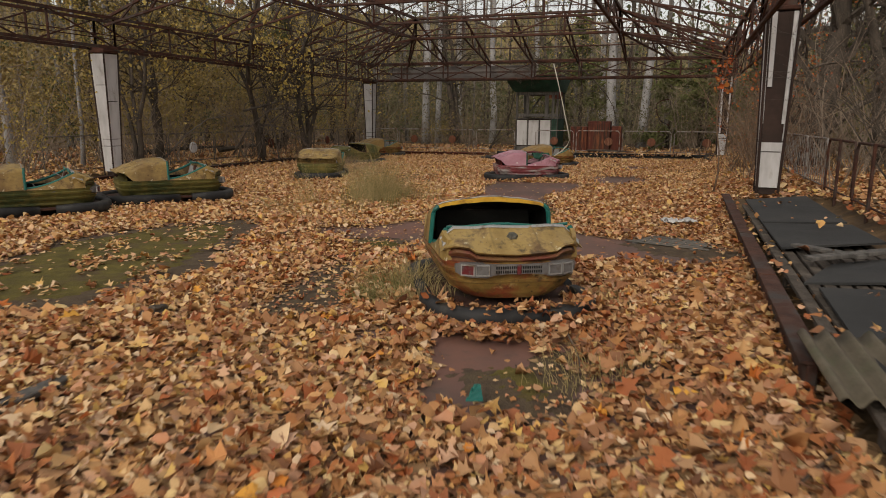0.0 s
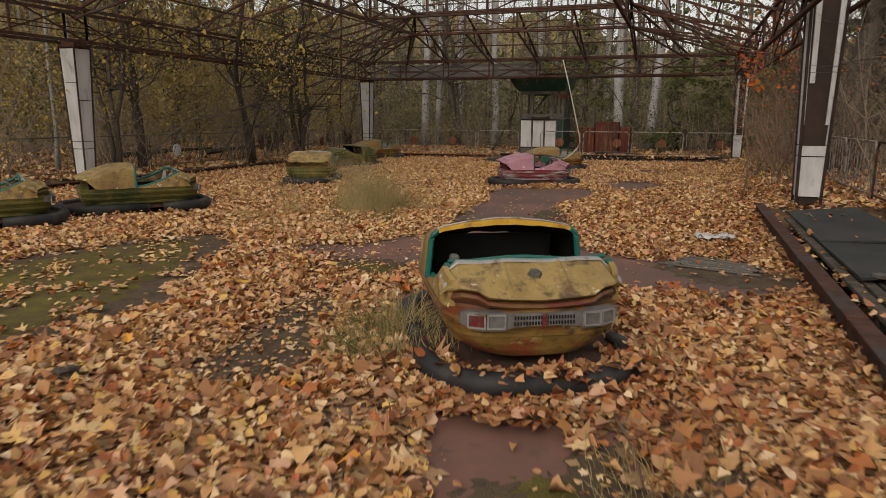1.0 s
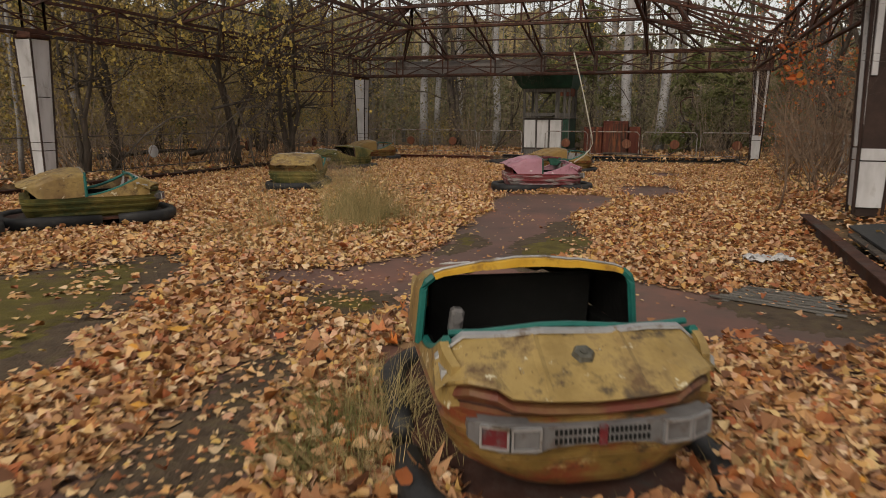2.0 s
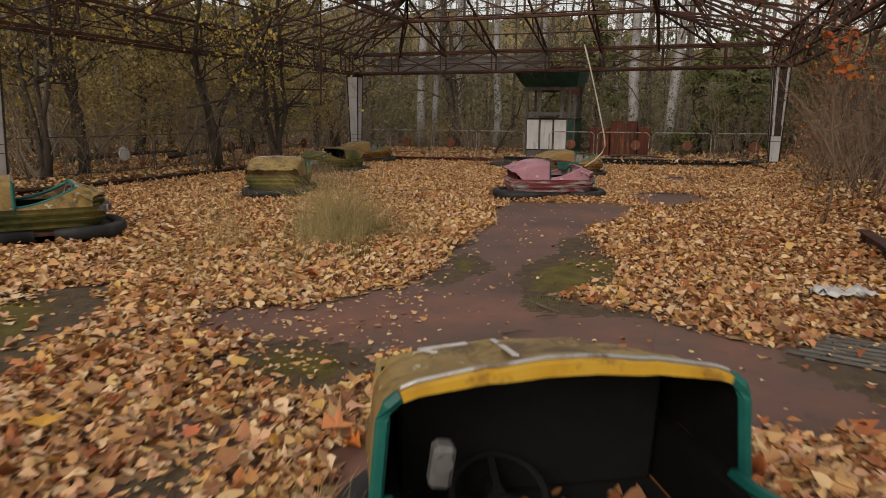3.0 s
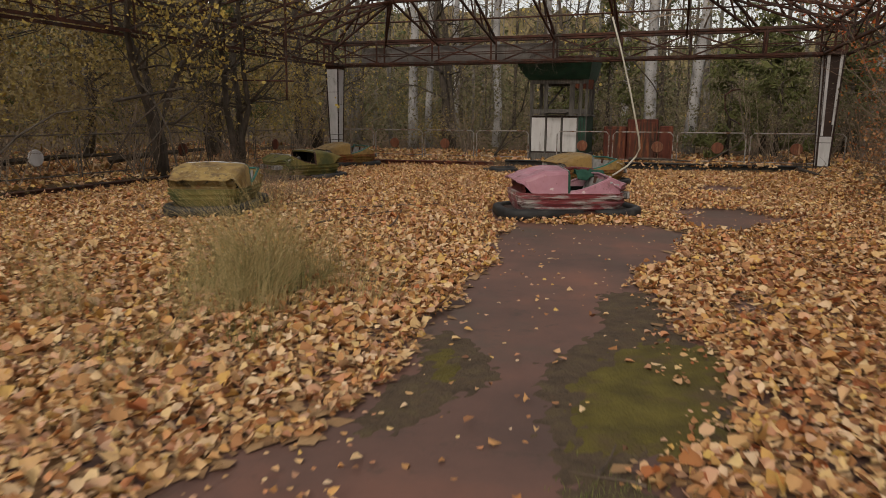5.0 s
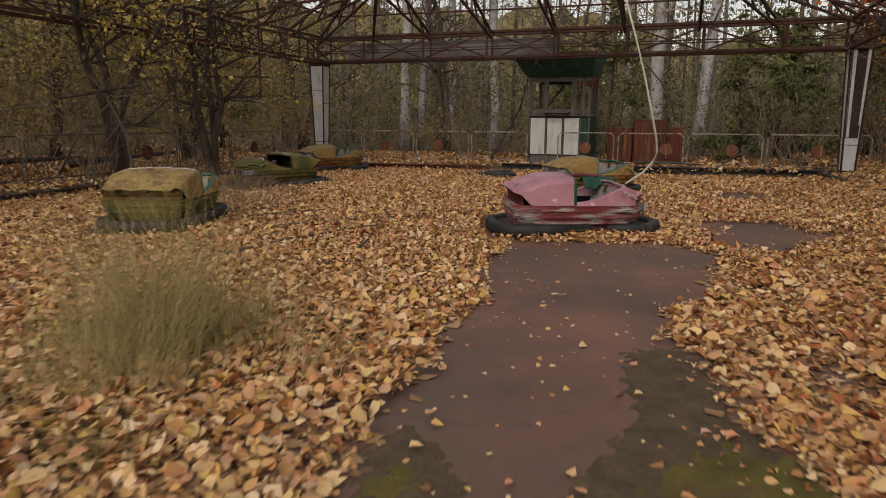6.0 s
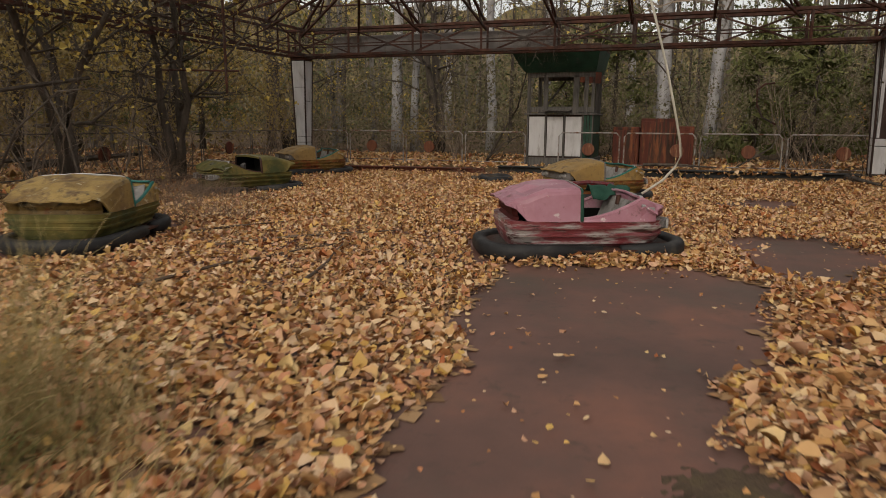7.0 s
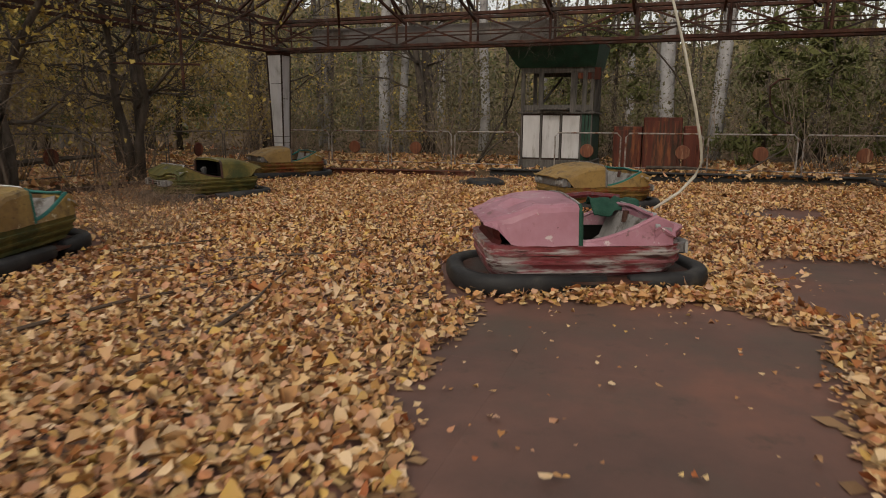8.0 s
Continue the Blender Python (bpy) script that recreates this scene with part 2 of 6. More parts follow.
M_HOOP = material("bright_yellow_rim", [(0.42, 0.22, 0.018), (0.58, 0.33, 0.028), (0.62, 0.39, 0.06)], 6.0, 0.45, 0, 0.1, 60, stain=(0.16, 0.07, 0.025), stain_scale=7.0, stain_at=(0.56, 0.7))
M_RAG = material("green_rag", [(0.008, 0.035, 0.022), (0.015, 0.06, 0.04), (0.03, 0.08, 0.055)], 9.0, 0.9, 0, 0.5, 60)
M_WOODS = material("distant_wood", [(0.096, 0.084, 0.043), (0.18, 0.15, 0.072), (0.252, 0.198, 0.096), (0.288, 0.21, 0.102)], 0.5, 1.0, 0, 0, stretch=(1, 1, 0.3), stain=(0.05, 0.04, 0.03), stain_scale=2.0, stain_at=(0.5, 0.62))


M_PINE = material("young_pine_needles", [(0.053, 0.063, 0.021), (0.112, 0.12, 0.038), (0.18, 0.18, 0.06)], 0.9, 0.8, 0, 0, island=0.5)
M_BRUSH = material("dry_brush", [(0.11, 0.072, 0.048), (0.19, 0.13, 0.088), (0.27, 0.185, 0.125)], 1.5, 0.95, 0, 0, island=0.6)
M_LIMB = material("bleached_limb", [(0.07, 0.058, 0.047), (0.12, 0.10, 0.082), (0.17, 0.145, 0.12)], 5.0, 0.9, 0, 0.4, 50)
M_STICK = material("dead_stick", [(0.06, 0.045, 0.034), (0.12, 0.085, 0.06), (0.17, 0.125, 0.09)], 6.0, 0.9, 0, 0.5, 60)


# ---- mesh helpers ----
def part(name, bm, mat, parent=None, label="", smooth=False):
    """Links a bmesh as one mesh object under a thing or a part."""
    me = bpy.data.meshes.new(name)
    bm.normal_update()
    bm.to_mesh(me)
    bm.free()
    me.materials.append(mat)
    if smooth:
        me.polygons.foreach_set("use_smooth", [True] * len(me.polygons))
    ob = new(name, me)
    ob.parent = parent
    if label:
        ob["label"] = label
    return ob


def box(bm, c, size, m=None, bevel=0.0):
    w = Matrix.Translation(c) @ (m or Matrix.Identity(4)) @ Matrix.Diagonal((*size, 1))
    vs = bmesh.ops.create_cube(bm, size=1, matrix=w)["verts"]
    if bevel:
        es = list({e for v in vs for e in v.link_edges})
        bmesh.ops.bevel(bm, geom=es, offset=bevel, segments=1, affect="EDGES", profile=0.5)


def bar(bm, p, q, w, h=None, bevel=0.0):
    """A straight bar of w by h between two points."""
    p, q = Vector(p), Vector(q)
    d = q - p
    m = d.to_track_quat("X", "Z").to_matrix().to_4x4()
    box(bm, (p + q) / 2, (d.length, w, h or w), m, bevel)


def tube(bm, pts, r, sides=8, closed=False):
    """A tube along points; r one radius or one a point."""
    pts = [Vector(p) for p in pts]
    n = len(pts)
    rs = [r] * n if isinstance(r, (int, float)) else r
    rings = []
    up = Vector((0, 0, 1))
    for i in range(n):
        a, b = (pts[i - 1], pts[(i + 1) % n]) if closed else (pts[max(0, i - 1)], pts[min(n - 1, i + 1)])
        d = (b - a).normalized()
        ref = up if abs(d.z) < 0.93 else Vector((1, 0, 0))
        s = d.cross(ref).normalized()
        k = s.cross(d)
        rings.append([bm.verts.new(pts[i] + (s * math.cos(2 * math.pi * j / sides) + k * math.sin(2 * math.pi * j / sides)) * rs[i]) for j in range(sides)])
    for i in range(n if closed else n - 1):
        A, B = rings[i], rings[(i + 1) % n]
        for j in range(sides):
            bm.faces.new((A[j], A[(j + 1) % sides], B[(j + 1) % sides], B[j]))
    if not closed:
        bm.faces.new(rings[0][::-1])
        bm.faces.new(rings[-1])


def loft(bm, rings, closed=True, caps=(True, True)):
    """Skins rings of equally many points."""
    R = [[bm.verts.new(p) for p in ring] for ring in rings]
    n = len(R[0])
    for A, B in zip(R, R[1:]):
        for j in range(n if closed else n - 1):
            try:
                bm.faces.new((A[j], A[(j + 1) % n], B[(j + 1) % n], B[j]))
            except ValueError:
                pass
    if closed and caps[0]:
        bm.faces.new(R[0][::-1])
    if closed and caps[1]:
        bm.faces.new(R[-1])
    return R


def triangles(name, V, T, mat, parent=None, smooth=False):
    """One mesh object from arrays of points and triangles."""
    V, T = np.asarray(V, dtype=np.float32), np.asarray(T, dtype=np.int32)
    me = bpy.data.meshes.new(name)
    me.vertices.add(len(V))
    me.vertices.foreach_set("co", V.ravel())
    me.loops.add(len(T) * 3)
    me.loops.foreach_set("vertex_index", T.ravel())
    me.polygons.add(len(T))
    me.polygons.foreach_set("loop_start", np.arange(0, len(T) * 3, 3, dtype=np.int32))
    me.polygons.foreach_set("use_smooth", np.full(len(T), smooth))
    me.update(calc_edges=True)
    me.materials.append(mat)
    ob = new(name, me)
    ob.parent = parent
    return ob


def prisms(segs, sides=3):
    """Tapered prisms for rows of x0 y0 z0 x1 y1 z1 r0 r1."""
    S = np.asarray(segs, dtype=np.float64)
    P, Q, r0, r1 = S[:, 0:3], S[:, 3:6], S[:, 6], S[:, 7]
    d = Q - P
    d /= np.maximum(np.linalg.norm(d, axis=1, keepdims=True), 1e-6)
    ref = np.where(np.abs(d[:, 2:3]) < 0.9, np.array([[0, 0, 1.0]]), np.array([[1.0, 0, 0]]))
    s = np.cross(d, ref)
    s /= np.linalg.norm(s, axis=1, keepdims=True)
    k = np.cross(s, d)
    V = np.empty((len(S), 2 * sides, 3))
    for j in range(sides):
        a = 2 * math.pi * j / sides
        o = s * math.cos(a) + k * math.sin(a)
        V[:, j] = P + o * r0[:, None]
        V[:, sides + j] = Q + o * r1[:, None]
    T = []
    for j in range(sides):
        n = (j + 1) % sides
        T += [(j, n, sides + n), (j, sides + n, sides + j)]
    T = np.asarray(T)[None] + (np.arange(len(S)) * 2 * sides)[:, None, None]
    return V.reshape(-1, 3), T.reshape(-1, 3)


DIAMOND = [(-0.42, 0.06), (0.02, 0.38), (0.5, -0.03), (-0.04, -0.37)]
OVATE = [(-0.45, 0.0), (-0.33, 0.33), (-0.05, 0.42), (0.24, 0.25), (0.58, 0.02), (0.22, -0.27), (-0.07, -0.40), (-0.34, -0.34)]
ROUGH = [(-0.45, 0.0), (-0.28, 0.37), (0.1, 0.36), (0.56, 0.03), (0.08, -0.38), (-0.3, -0.36)]
NEEDLE = [(-0.5, 0.0), (0.0, 0.09), (0.5, 0.0), (0.0, -0.09)]
LOBED = [(-0.45, 0.0), (-0.3, 0.42), (-0.05, 0.24), (0.12, 0.5), (0.2, 0.16), (0.55, 0.0), (0.2, -0.16), (0.12, -0.5), (-0.05, -0.24), (-0.3, -0.42)]


def leaves(C, size, tilt, rng, shape=OVATE, curl=0.36):
    """Small curled leaves at the points C: a fan round a raised or sunken midrib."""
    n, k = len(C), len(shape)
    yaw = rng.uniform(0, 2 * math.pi, n)
    p1, p2 = rng.normal(0, tilt, n), rng.normal(0, tilt, n)
    sx = size * np.clip(rng.lognormal(0.0, 0.36, n), 0.45, 2.0)
    sy = sx * rng.uniform(0.75, 1.15, n)
    cu = curl * rng.normal(0, 1, n)
    out = np.empty((n, k + 1, 3))
    for j, (a, b) in enumerate(shape + [(0.0, 0.0)]):
        jag = rng.uniform(0.8, 1.18, n) if j < k else 1.0
        x, y = a * sx * jag, b * sy * jag
        z = cu * sx * ((2 * abs(b)) ** 1.5 + 0.5 * a * abs(a))
        y2, z2 = y * np.cos(p1) - z * np.sin(p1), y * np.sin(p1) + z * np.cos(p1)
        x2, z3 = x * np.cos(p2) + z2 * np.sin(p2), -x * np.sin(p2) + z2 * np.cos(p2)
        out[:, j, 0] = C[:, 0] + x2 * np.cos(yaw) - y2 * np.sin(yaw)
        out[:, j, 1] = C[:, 1] + x2 * np.sin(yaw) + y2 * np.cos(yaw)
        out[:, j, 2] = C[:, 2] + z3
    if k == 4:
        out = out[:, :4]
        out[:, 1, 2] += 0.3 * cu * sx
        T = np.asarray([(0, 1, 2), (0, 2, 3)])[None] + (np.arange(n) * 4)[:, None, None]
        return out.reshape(-1, 3), T.reshape(-1, 3)
    T = np.asarray([(k, j, (j + 1) % k) for j in range(k)])[None] + (np.arange(n) * (k + 1))[:, None, None]
    return out.reshape(-1, 3), T.reshape(-1, 3)


def inside(poly, X, Y):
    """Whether points lie in a polygon."""
    r = np.zeros(len(X), dtype=bool)
    for (x0, y0), (x1, y1) in zip(poly, poly[1:] + poly[:1]):
        c = (y0 > Y) != (y1 > Y)
        if y1 != y0:
            r ^= c & (X < (x1 - x0) * (Y - y0) / (y1 - y0) + x0)
    return r


def wobble(X, Y, f=1.0, seed=0.0):
    """A cheap smooth noise in the plane."""
    return (np.sin(2.1 * f * X + 1.3 * f * Y + seed) + np.sin(-1.7 * f * X + 2.6 * f * Y + 2.1 * seed + 1) + np.sin(4.3 * f * X + 0.7 * f * Y + 1.7 * seed)
            + np.sin(0.9 * f * X - 4.9 * f * Y + seed + 2)) / 4

# ---- ground and floor ----
U0, U1, V0, V1 = -6.1, 5.6, -20.0, 5.9


def ground_z(x, y):
    a, b = local(x, y)
    if a > 5.15 and -6.6 < b < 7 and a < 7.2:
        f = min(1.0, max(0.0, (a - 5.15) / 1.5))
        return 0.012 + 0.25 * f * f * (3 - 2 * f) + 0.02 * noise.noise((x * 0.9, y * 0.9, 0)) * f
    if U0 - 0.05 < a < U1 + 0.1 and V0 < b < V1 + 0.2:
        return -0.06
    far = min(1.0, max(0.0, (math.hypot(a, b - 0) - 9) / 40))
    if U1 < a < 6.75 and b < -6.6:
        return 0.05
    base = 0.26 if a > U1 else 0.12
    return base + 0.5 * far + 0.05 * noise.noise((x * 0.5, y * 0.5, 0)) + 0.4 * far * noise.noise((x * 0.07, y * 0.07, 3))


def build_ground():
    axis = [-900, -400, -200, -110, -70, -50, -38, -30, -24, -20] + [-17 + 0.5 * i for i in range(68)] + [18, 21, 25, 31, 40, 55, 80, 120, 220, 420, 900]
    bm = bmesh.new()
    grid = []
    for b in axis:
        row = []
        for a in axis:
            p = at(a, b)
            row.append(bm.verts.new((p.x, p.y, ground_z(p.x, p.y))))
        grid.append(row)
    for r0, r1 in zip(grid, grid[1:]):
        for j in range(len(axis) - 1):
            bm.faces.new((r0[j], r0[j + 1], r1[j + 1], r1[j]))
    tagged(part("ground", bm, M_SOIL, smooth=True), "brown forest soil under fallen leaves", "ground", kind="structure")
    # the riding floor: painted steel plates, slightly uneven at their joints
    fl = tagged(new("floor"), "dull red-brown painted steel floor, bare in patches", "floor", kind="structure")
    rng = random.Random(4)
    for i in range(6):
        for j in range(9):
            a0, a1 = U0 + (U1 - U0) * i / 6, U0 + (U1 - U0) * (i + 1) / 6
            b0, b1 = -17 + (V1 + 17) * j / 9, -17 + (V1 + 17) * (j + 1) / 9
            bm = bmesh.new()
            box(bm, ((a0 + a1) / 2, (b0 + b1) / 2, -0.01), (a1 - a0 - 0.0006, b1 - b0 - 0.0006, 0.02))
            ob = part("floor_plate", bm, M_FLOOR, fl)
            ob.location.z = rng.uniform(-0.0003, 0.0003)
    fl.matrix_world = PAV


build_ground()


# ---- kerbs ----
def kerb(p, q, w, h, mat, label, sections=1):
    """A steel channel set on edge, with lips, as the arena's rim."""
    p, q = at(*p), at(*q)
    k = tagged(new("kerb"), label, "kerb", "arena kerbs", "structure")
    d = q - p
    for i in range(sections):
        a, b = p + d * (i / sections), p + d * ((i + 1) / sections - 0.004)
        bm = bmesh.new()
        bar(bm, a + Vector((0, 0, h / 2 - 0.01)), b + Vector((0, 0, h / 2 - 0.01)), w * 0.4, h, 0.006)
        bar(bm, a + Vector((0, 0, h)), b + Vector((0, 0, h)), w, 0.02, 0.004)
        part("channel", bm, mat, k)
    return k


kerb((U1 - 0.1, -13.4), (U1 - 0.07, -5.6), 0.12, 0.17, M_RUST, "rusty steel kerb along the arena floor", 4)
kerb((-6.15, -17), (-6.1, 5.2), 0.12, 0.1, M_RUST, "rusty steel kerb under brush and leaves", 6)
kerb((-5.7, 5.35), (-1.4, 5.75), 0.2, 0.13, M_RUST_RED, "red-rusted steel kerb along the rear edge", 2)
kerb((-1.2, 6.1), (5.9, 6.45), 0.28, 0.17, M_DECK, "black weathered kerb beam along the rear edge", 3)


# ---- columns ----
def face_point(k, s, z, half, proud):
    """A point of the column's face k at sideways position s."""
    c, n = [((1, 0), (0, -1)), ((0, 1), (1, 0)), ((-1, 0), (0, 1)), ((0, -1), (-1, 0))][k]
    return Vector((c[0] * s + n[0] * (half + proud), c[1] * s + n[1] * (half + proud), z))


def slab(bm, k, s0, s1, z0, z1, half_at, proud, thick=0.012):
    """A panel on a tapering face; s0 and s1 are shares of the half width."""
    rings = []
    for pr in (proud, proud + thick):
        rings.append([face_point(k, s * half_at(z), z, half_at(z), pr) for s, z in ((s0, z0), (s1, z0), (s1, z1), (s0, z1))])
    loft(bm, rings)


def column(a, b, bare, label, z0=0.1, top=2.5, w0=0.115, w1=0.18):
    """A tapering clad column; bare: faces whose upper cladding has come off but for strips."""
    def half_at(z):
        return w0 + (w1 - w0) * (z - z0) / (top - z0)
    ob = tagged(new("column"), label, "column", "pavilion columns")
    bm = bmesh.new()
    rings = [[(sx * (half_at(z) - 0.03), sy * (half_at(z) - 0.03), z) for sx, sy in ((-1, -1), (1, -1), (1, 1), (-1, 1))] for z in (z0 - 0.1, top)]
    loft(bm, rings)
    part("core", bm, M_MAROON, ob)
    for sx, sy in ((-1, -1), (1, -1), (1, 1), (-1, 1)):
        bm = bmesh.new()
        bar(bm, (sx * half_at(z0), sy * half_at(z0), z0 - 0.08), (sx * half_at(top), sy * half_at(top), top + 0.02), 0.03, 0.03, 0.004)
        part("corner_trim", bm, M_MAROON, ob)
    bm = bmesh.new()
    box(bm, (0, 0, top + 0.05), (2 * w1 + 0.02, 2 * w1 + 0.02, 0.06), None, 0.01)
    box(bm, (0, 0, top + 0.12), (0.3, 0.3, 0.1), None, 0.01)
    part("capital", bm, M_RUST, ob)
    e = 0.86
    for k in range(4):
        zm = z0 + 0.5
        cuts = [(z0, zm), (zm + 0.015, zm + 0.14)]
        if k not in bare:
            cuts += [(zm + 0.152, 1.58), (1.595, top)] if k % 2 else [(zm + 0.152, 1.9), (1.912, top)]
        for za, zb in cuts:
            bm = bmesh.new()
            slab(bm, k, -e, e, za, zb, half_at, -0.028, 0.03)
            part("panel", bm, M_WHITE, ob)
        if k in bare:
            left = (1.75, top) if k in bare[:1] and len(bare) > 2 else (zm + 0.16, top)
            for s0, s1, za, zb in ((-0.74, -0.42, *left), (0.6, e, zm + 0.4, top)):
                bm = bmesh.new()
                slab(bm, k, s0, s1, za, zb, half_at, -0.028, 0.03)
                part("panel_strip", bm, M_WHITE, ob)
    ob.matrix_world = PAV @ pose(a, b, 0)
    return ob


column(-6.1, -6, (), "tapering column clad in weathered white panels", 0.2)
column(6.05, -6, (0, 1, 3), "tapering column with most of its white cladding lost", 0.34, 2.75, 0.14, 0.2)
column(-6, 6, (), "tapering column clad in dull white panels behind a car", 0.12)
column(6, 6, (0, 3), "tapering column with a bare dark centre between white strips", 0.22, 2.6, 0.12, 0.19)
column(-6, -18, (), "tapering column clad in white panels", 0.1)
column(6.6, -18, (), "tapering column clad in white panels", 0.3)

# ---- roof steelwork ----
ZB, ZT, NB, NT = 2.61, 3.17, 3.66, 4.24


def girder(name, p, q, n, zb, zt, label, w=0.046, flip=0, fascia=None):
    """An open lattice girder: two chords, posts and diagonals."""
    g = tagged(new(name), label, "girder", "roof girders")
    P, Q = at(*p), at(*q)
    d = Q - P
    up0, up1 = Vector((0, 0, zb)), Vector((0, 0, zt))
    for z, nm in ((up0, "bottom_chord"), (up1, "top_chord")):
        bm = bmesh.new()
        bar(bm, P + z, Q + z, w * 1.2, w * 1.3, 0.006)
        side = Vector((-d.y, d.x, 0)).normalized() * w * 0.9
        bar(bm, P + z + side, Q + z + side, w * 0.25, w * 1.5)
        part(nm, bm, M_RUST, g)
    for i in range(n + 1):
        A = P + d * (i / n)
        bm = bmesh.new()
        bar(bm, A + up0, A + up1, w, w, 0.004)
        part("post", bm, M_RUST, g)
        if i < n:
            B = P + d * ((i + 1) / n)
            a, b = (A + up0, B + up1) if (i + flip) % 2 == 0 else (A + up1, B + up0)
            bm = bmesh.new()
            bar(bm, a, b, w * 0.75, w * 0.75, 0.003)
            part("diagonal", bm, M_RUST, g)
    bm = bmesh.new()
    mid = Vector((0, 0, (zb + zt) / 2 - 0.05))
    bar(bm, P + mid, Q + mid, w * 0.5, w * 0.5)
    part("rail", bm, M_RUST, g)
    return g


E1 = "rusty lattice eave girder between column heads"
for off in (-0.22, 0.28):
    girder("eave_girder", (-6.2, 6 + off), (6.2, 6 + off), 8, ZB, ZT, E1, flip=off > 0)
    for s in (-1, 1):
        girder("eave_girder", (s * (6 + off), 6.2), (s * (6 + off), -6), 8, ZB, ZT, E1, 0.036, flip=off > 0)
        girder("eave_girder", (s * (6 + off), -6), (s * (6 + off), -18), 8, ZB, ZT, E1, 0.036, flip=off > 0)
E2 = "rusty inner roof girder of thin angle steel"
girder("roof_girder", (-3, 3), (3, 3), 4, NB, NT, E2, 0.05)
for s in (-1, 1):
    girder("roof_girder", (s * 3, 3), (s * 3, -18), 14, NB, NT, E2, 0.05)
for v in (0, -3, -6, -9, -12, -15):
    girder("roof_girder", (-3, v), (3, v), 4, NB + 0.05, NT + 0.05, E2, 0.04)


def rafter(p, q, label="rusty roof rafter of paired steel bars"):
    """Two bars from the eave up to the inner girder, laced together."""
    r = tagged(new("rafter"), label, "rafter", "roof rafters")
    A, B = at(*p), at(*q)
    top = (A + Vector((0, 0, ZT)), B + Vector((0, 0, NT)))
    low = (A + Vector((0, 0, ZT - 0.12)), B + Vector((0, 0, NB)))
    bm = bmesh.new()
    bar(bm, *top, 0.05, 0.05, 0.004)
    part("upper_bar", bm, M_RUST, r)
    bm = bmesh.new()
    bar(bm, *low, 0.045, 0.045, 0.004)
    part("lower_bar", bm, M_RUST, r)
    for i in (1, 2, 3):
        bm = bmesh.new()
        bar(bm, top[0].lerp(top[1], i / 4), low[0].lerp(low[1], (i - 0.5) / 4), 0.03)
        part("lacing", bm, M_RUST, r)


for s in (-1, 1):
    rafter((s * 6, 6), (s * 3, 3))
    for v in (3, 0, -3, -6, -9, -12):
        rafter((s * 6, v), (s * 3, v))
    for u in (3, 1.5):
        rafter((s * u, 6), (s * u, 3))
    rafter((s * 4.5, 6), (s * 3, 3))
    rafter((s * 6, 4.5), (s * 3, 3))
    rafter((s * 6, 1.5), (s * 3, 3))
rafter((0, 6), (0, 3))


def purlin(p, q, z, z1=None, r=0.02):
    b = bmesh.new()
    tube(b, [at(*p, z), at(*p, z).lerp(at(*q, z1 or z), 0.5) + Vector((0, 0, -0.02)), at(*q, z1 or z)], r, 5)
    return b


for k in (1.0, 2.0):
    z = ZT + (NT - ZT) * k / 3
    for s in (-1, 1):
        tagged(part("purlin", purlin((s * (6 - k), 6 - k), (s * (6 - k), -18), z), M_RUST), "thin rusty roof purlin", "purlin", "roof purlins")
    tagged(part("purlin", purlin((-6 + k, 6 - k), (6 - k, 6 - k), z), M_RUST), "thin rusty roof purlin", "purlin", "roof purlins")

# the sheet of fascia left behind the rear girder
fa = tagged(new("fascia"), "dull grey fascia sheets behind the rear girder", "fascia")
for i in range(4):
    bm = bmesh.new()
    box(bm, (-4.75 + 1.36 * i, 6.5, 2.88), (1.35, 0.02, 0.42), None, 0.004)
    part("sheet", bm, M_FASCIA, fa)
fa.matrix_world = PAV


# ---- railings ----
def rail_panel(p, q, posts, h=0.78, z=0.12, disc=False, bars=0, rust=False, pale=False, worn=False):
    """A bent-tube railing panel with thin uprights."""
    P, Q = at(*p, z), at(*q, z)
    paint = M_RUST if rust else M_LIMB if worn else M_RAIL
    r = 0.012 if worn else 0.016
    f = tagged(new("railing"), "rusty bent-tube railing panel at the pavilion's edge" if rust else "grey bent-tube railing panel with flaking paint", "railing", "pavilion railings")
    d = Q - P
    n = d.normalized()
    H = Vector((0, 0, h))
    c = 0.07
    bm = bmesh.new()
    tube(bm, [P, P + H * 0.9, P + H + n * c, Q + H - n * c, Q + H * 0.9, Q], r, 7)
    part("frame", bm, paint, f)
    bm = bmesh.new()
    tube(bm, [P + Vector((0, 0, 0.1)), Q + Vector((0, 0, 0.1))], 0.012, 6)
    part("bottom_rail", bm, paint, f)
    for i in range(1, bars):
        bm = bmesh.new()
        A = P + d * (i / bars)
        tube(bm, [A + Vector((0, 0, 0.1)), A + H], 0.007, 5)
        part("upright", bm, paint, f)
    if disc:
        bm = bmesh.new()
        C = P + d * disc + Vector((0, 0, 0.42)) - Vector((d.y, -d.x, 0)).normalized() * -0.03
        w = Matrix.Translation(C) @ n.to_track_quat("X", "Z").to_matrix().to_4x4() @ pose(0, 0, 0, 90)
        bmesh.ops.create_cone(bm, cap_ends=True, segments=20, radius1=0.14, radius2=0.13, depth=0.025, matrix=w)
        part("disc", bm, M_WHITE if pale else M_RUST_RED if rust or worn else M_ORANGE, f, "round white disc with flaking paint" if pale else "round rusty disc" if rust or worn else "round orange disc with flaking paint")
    return f


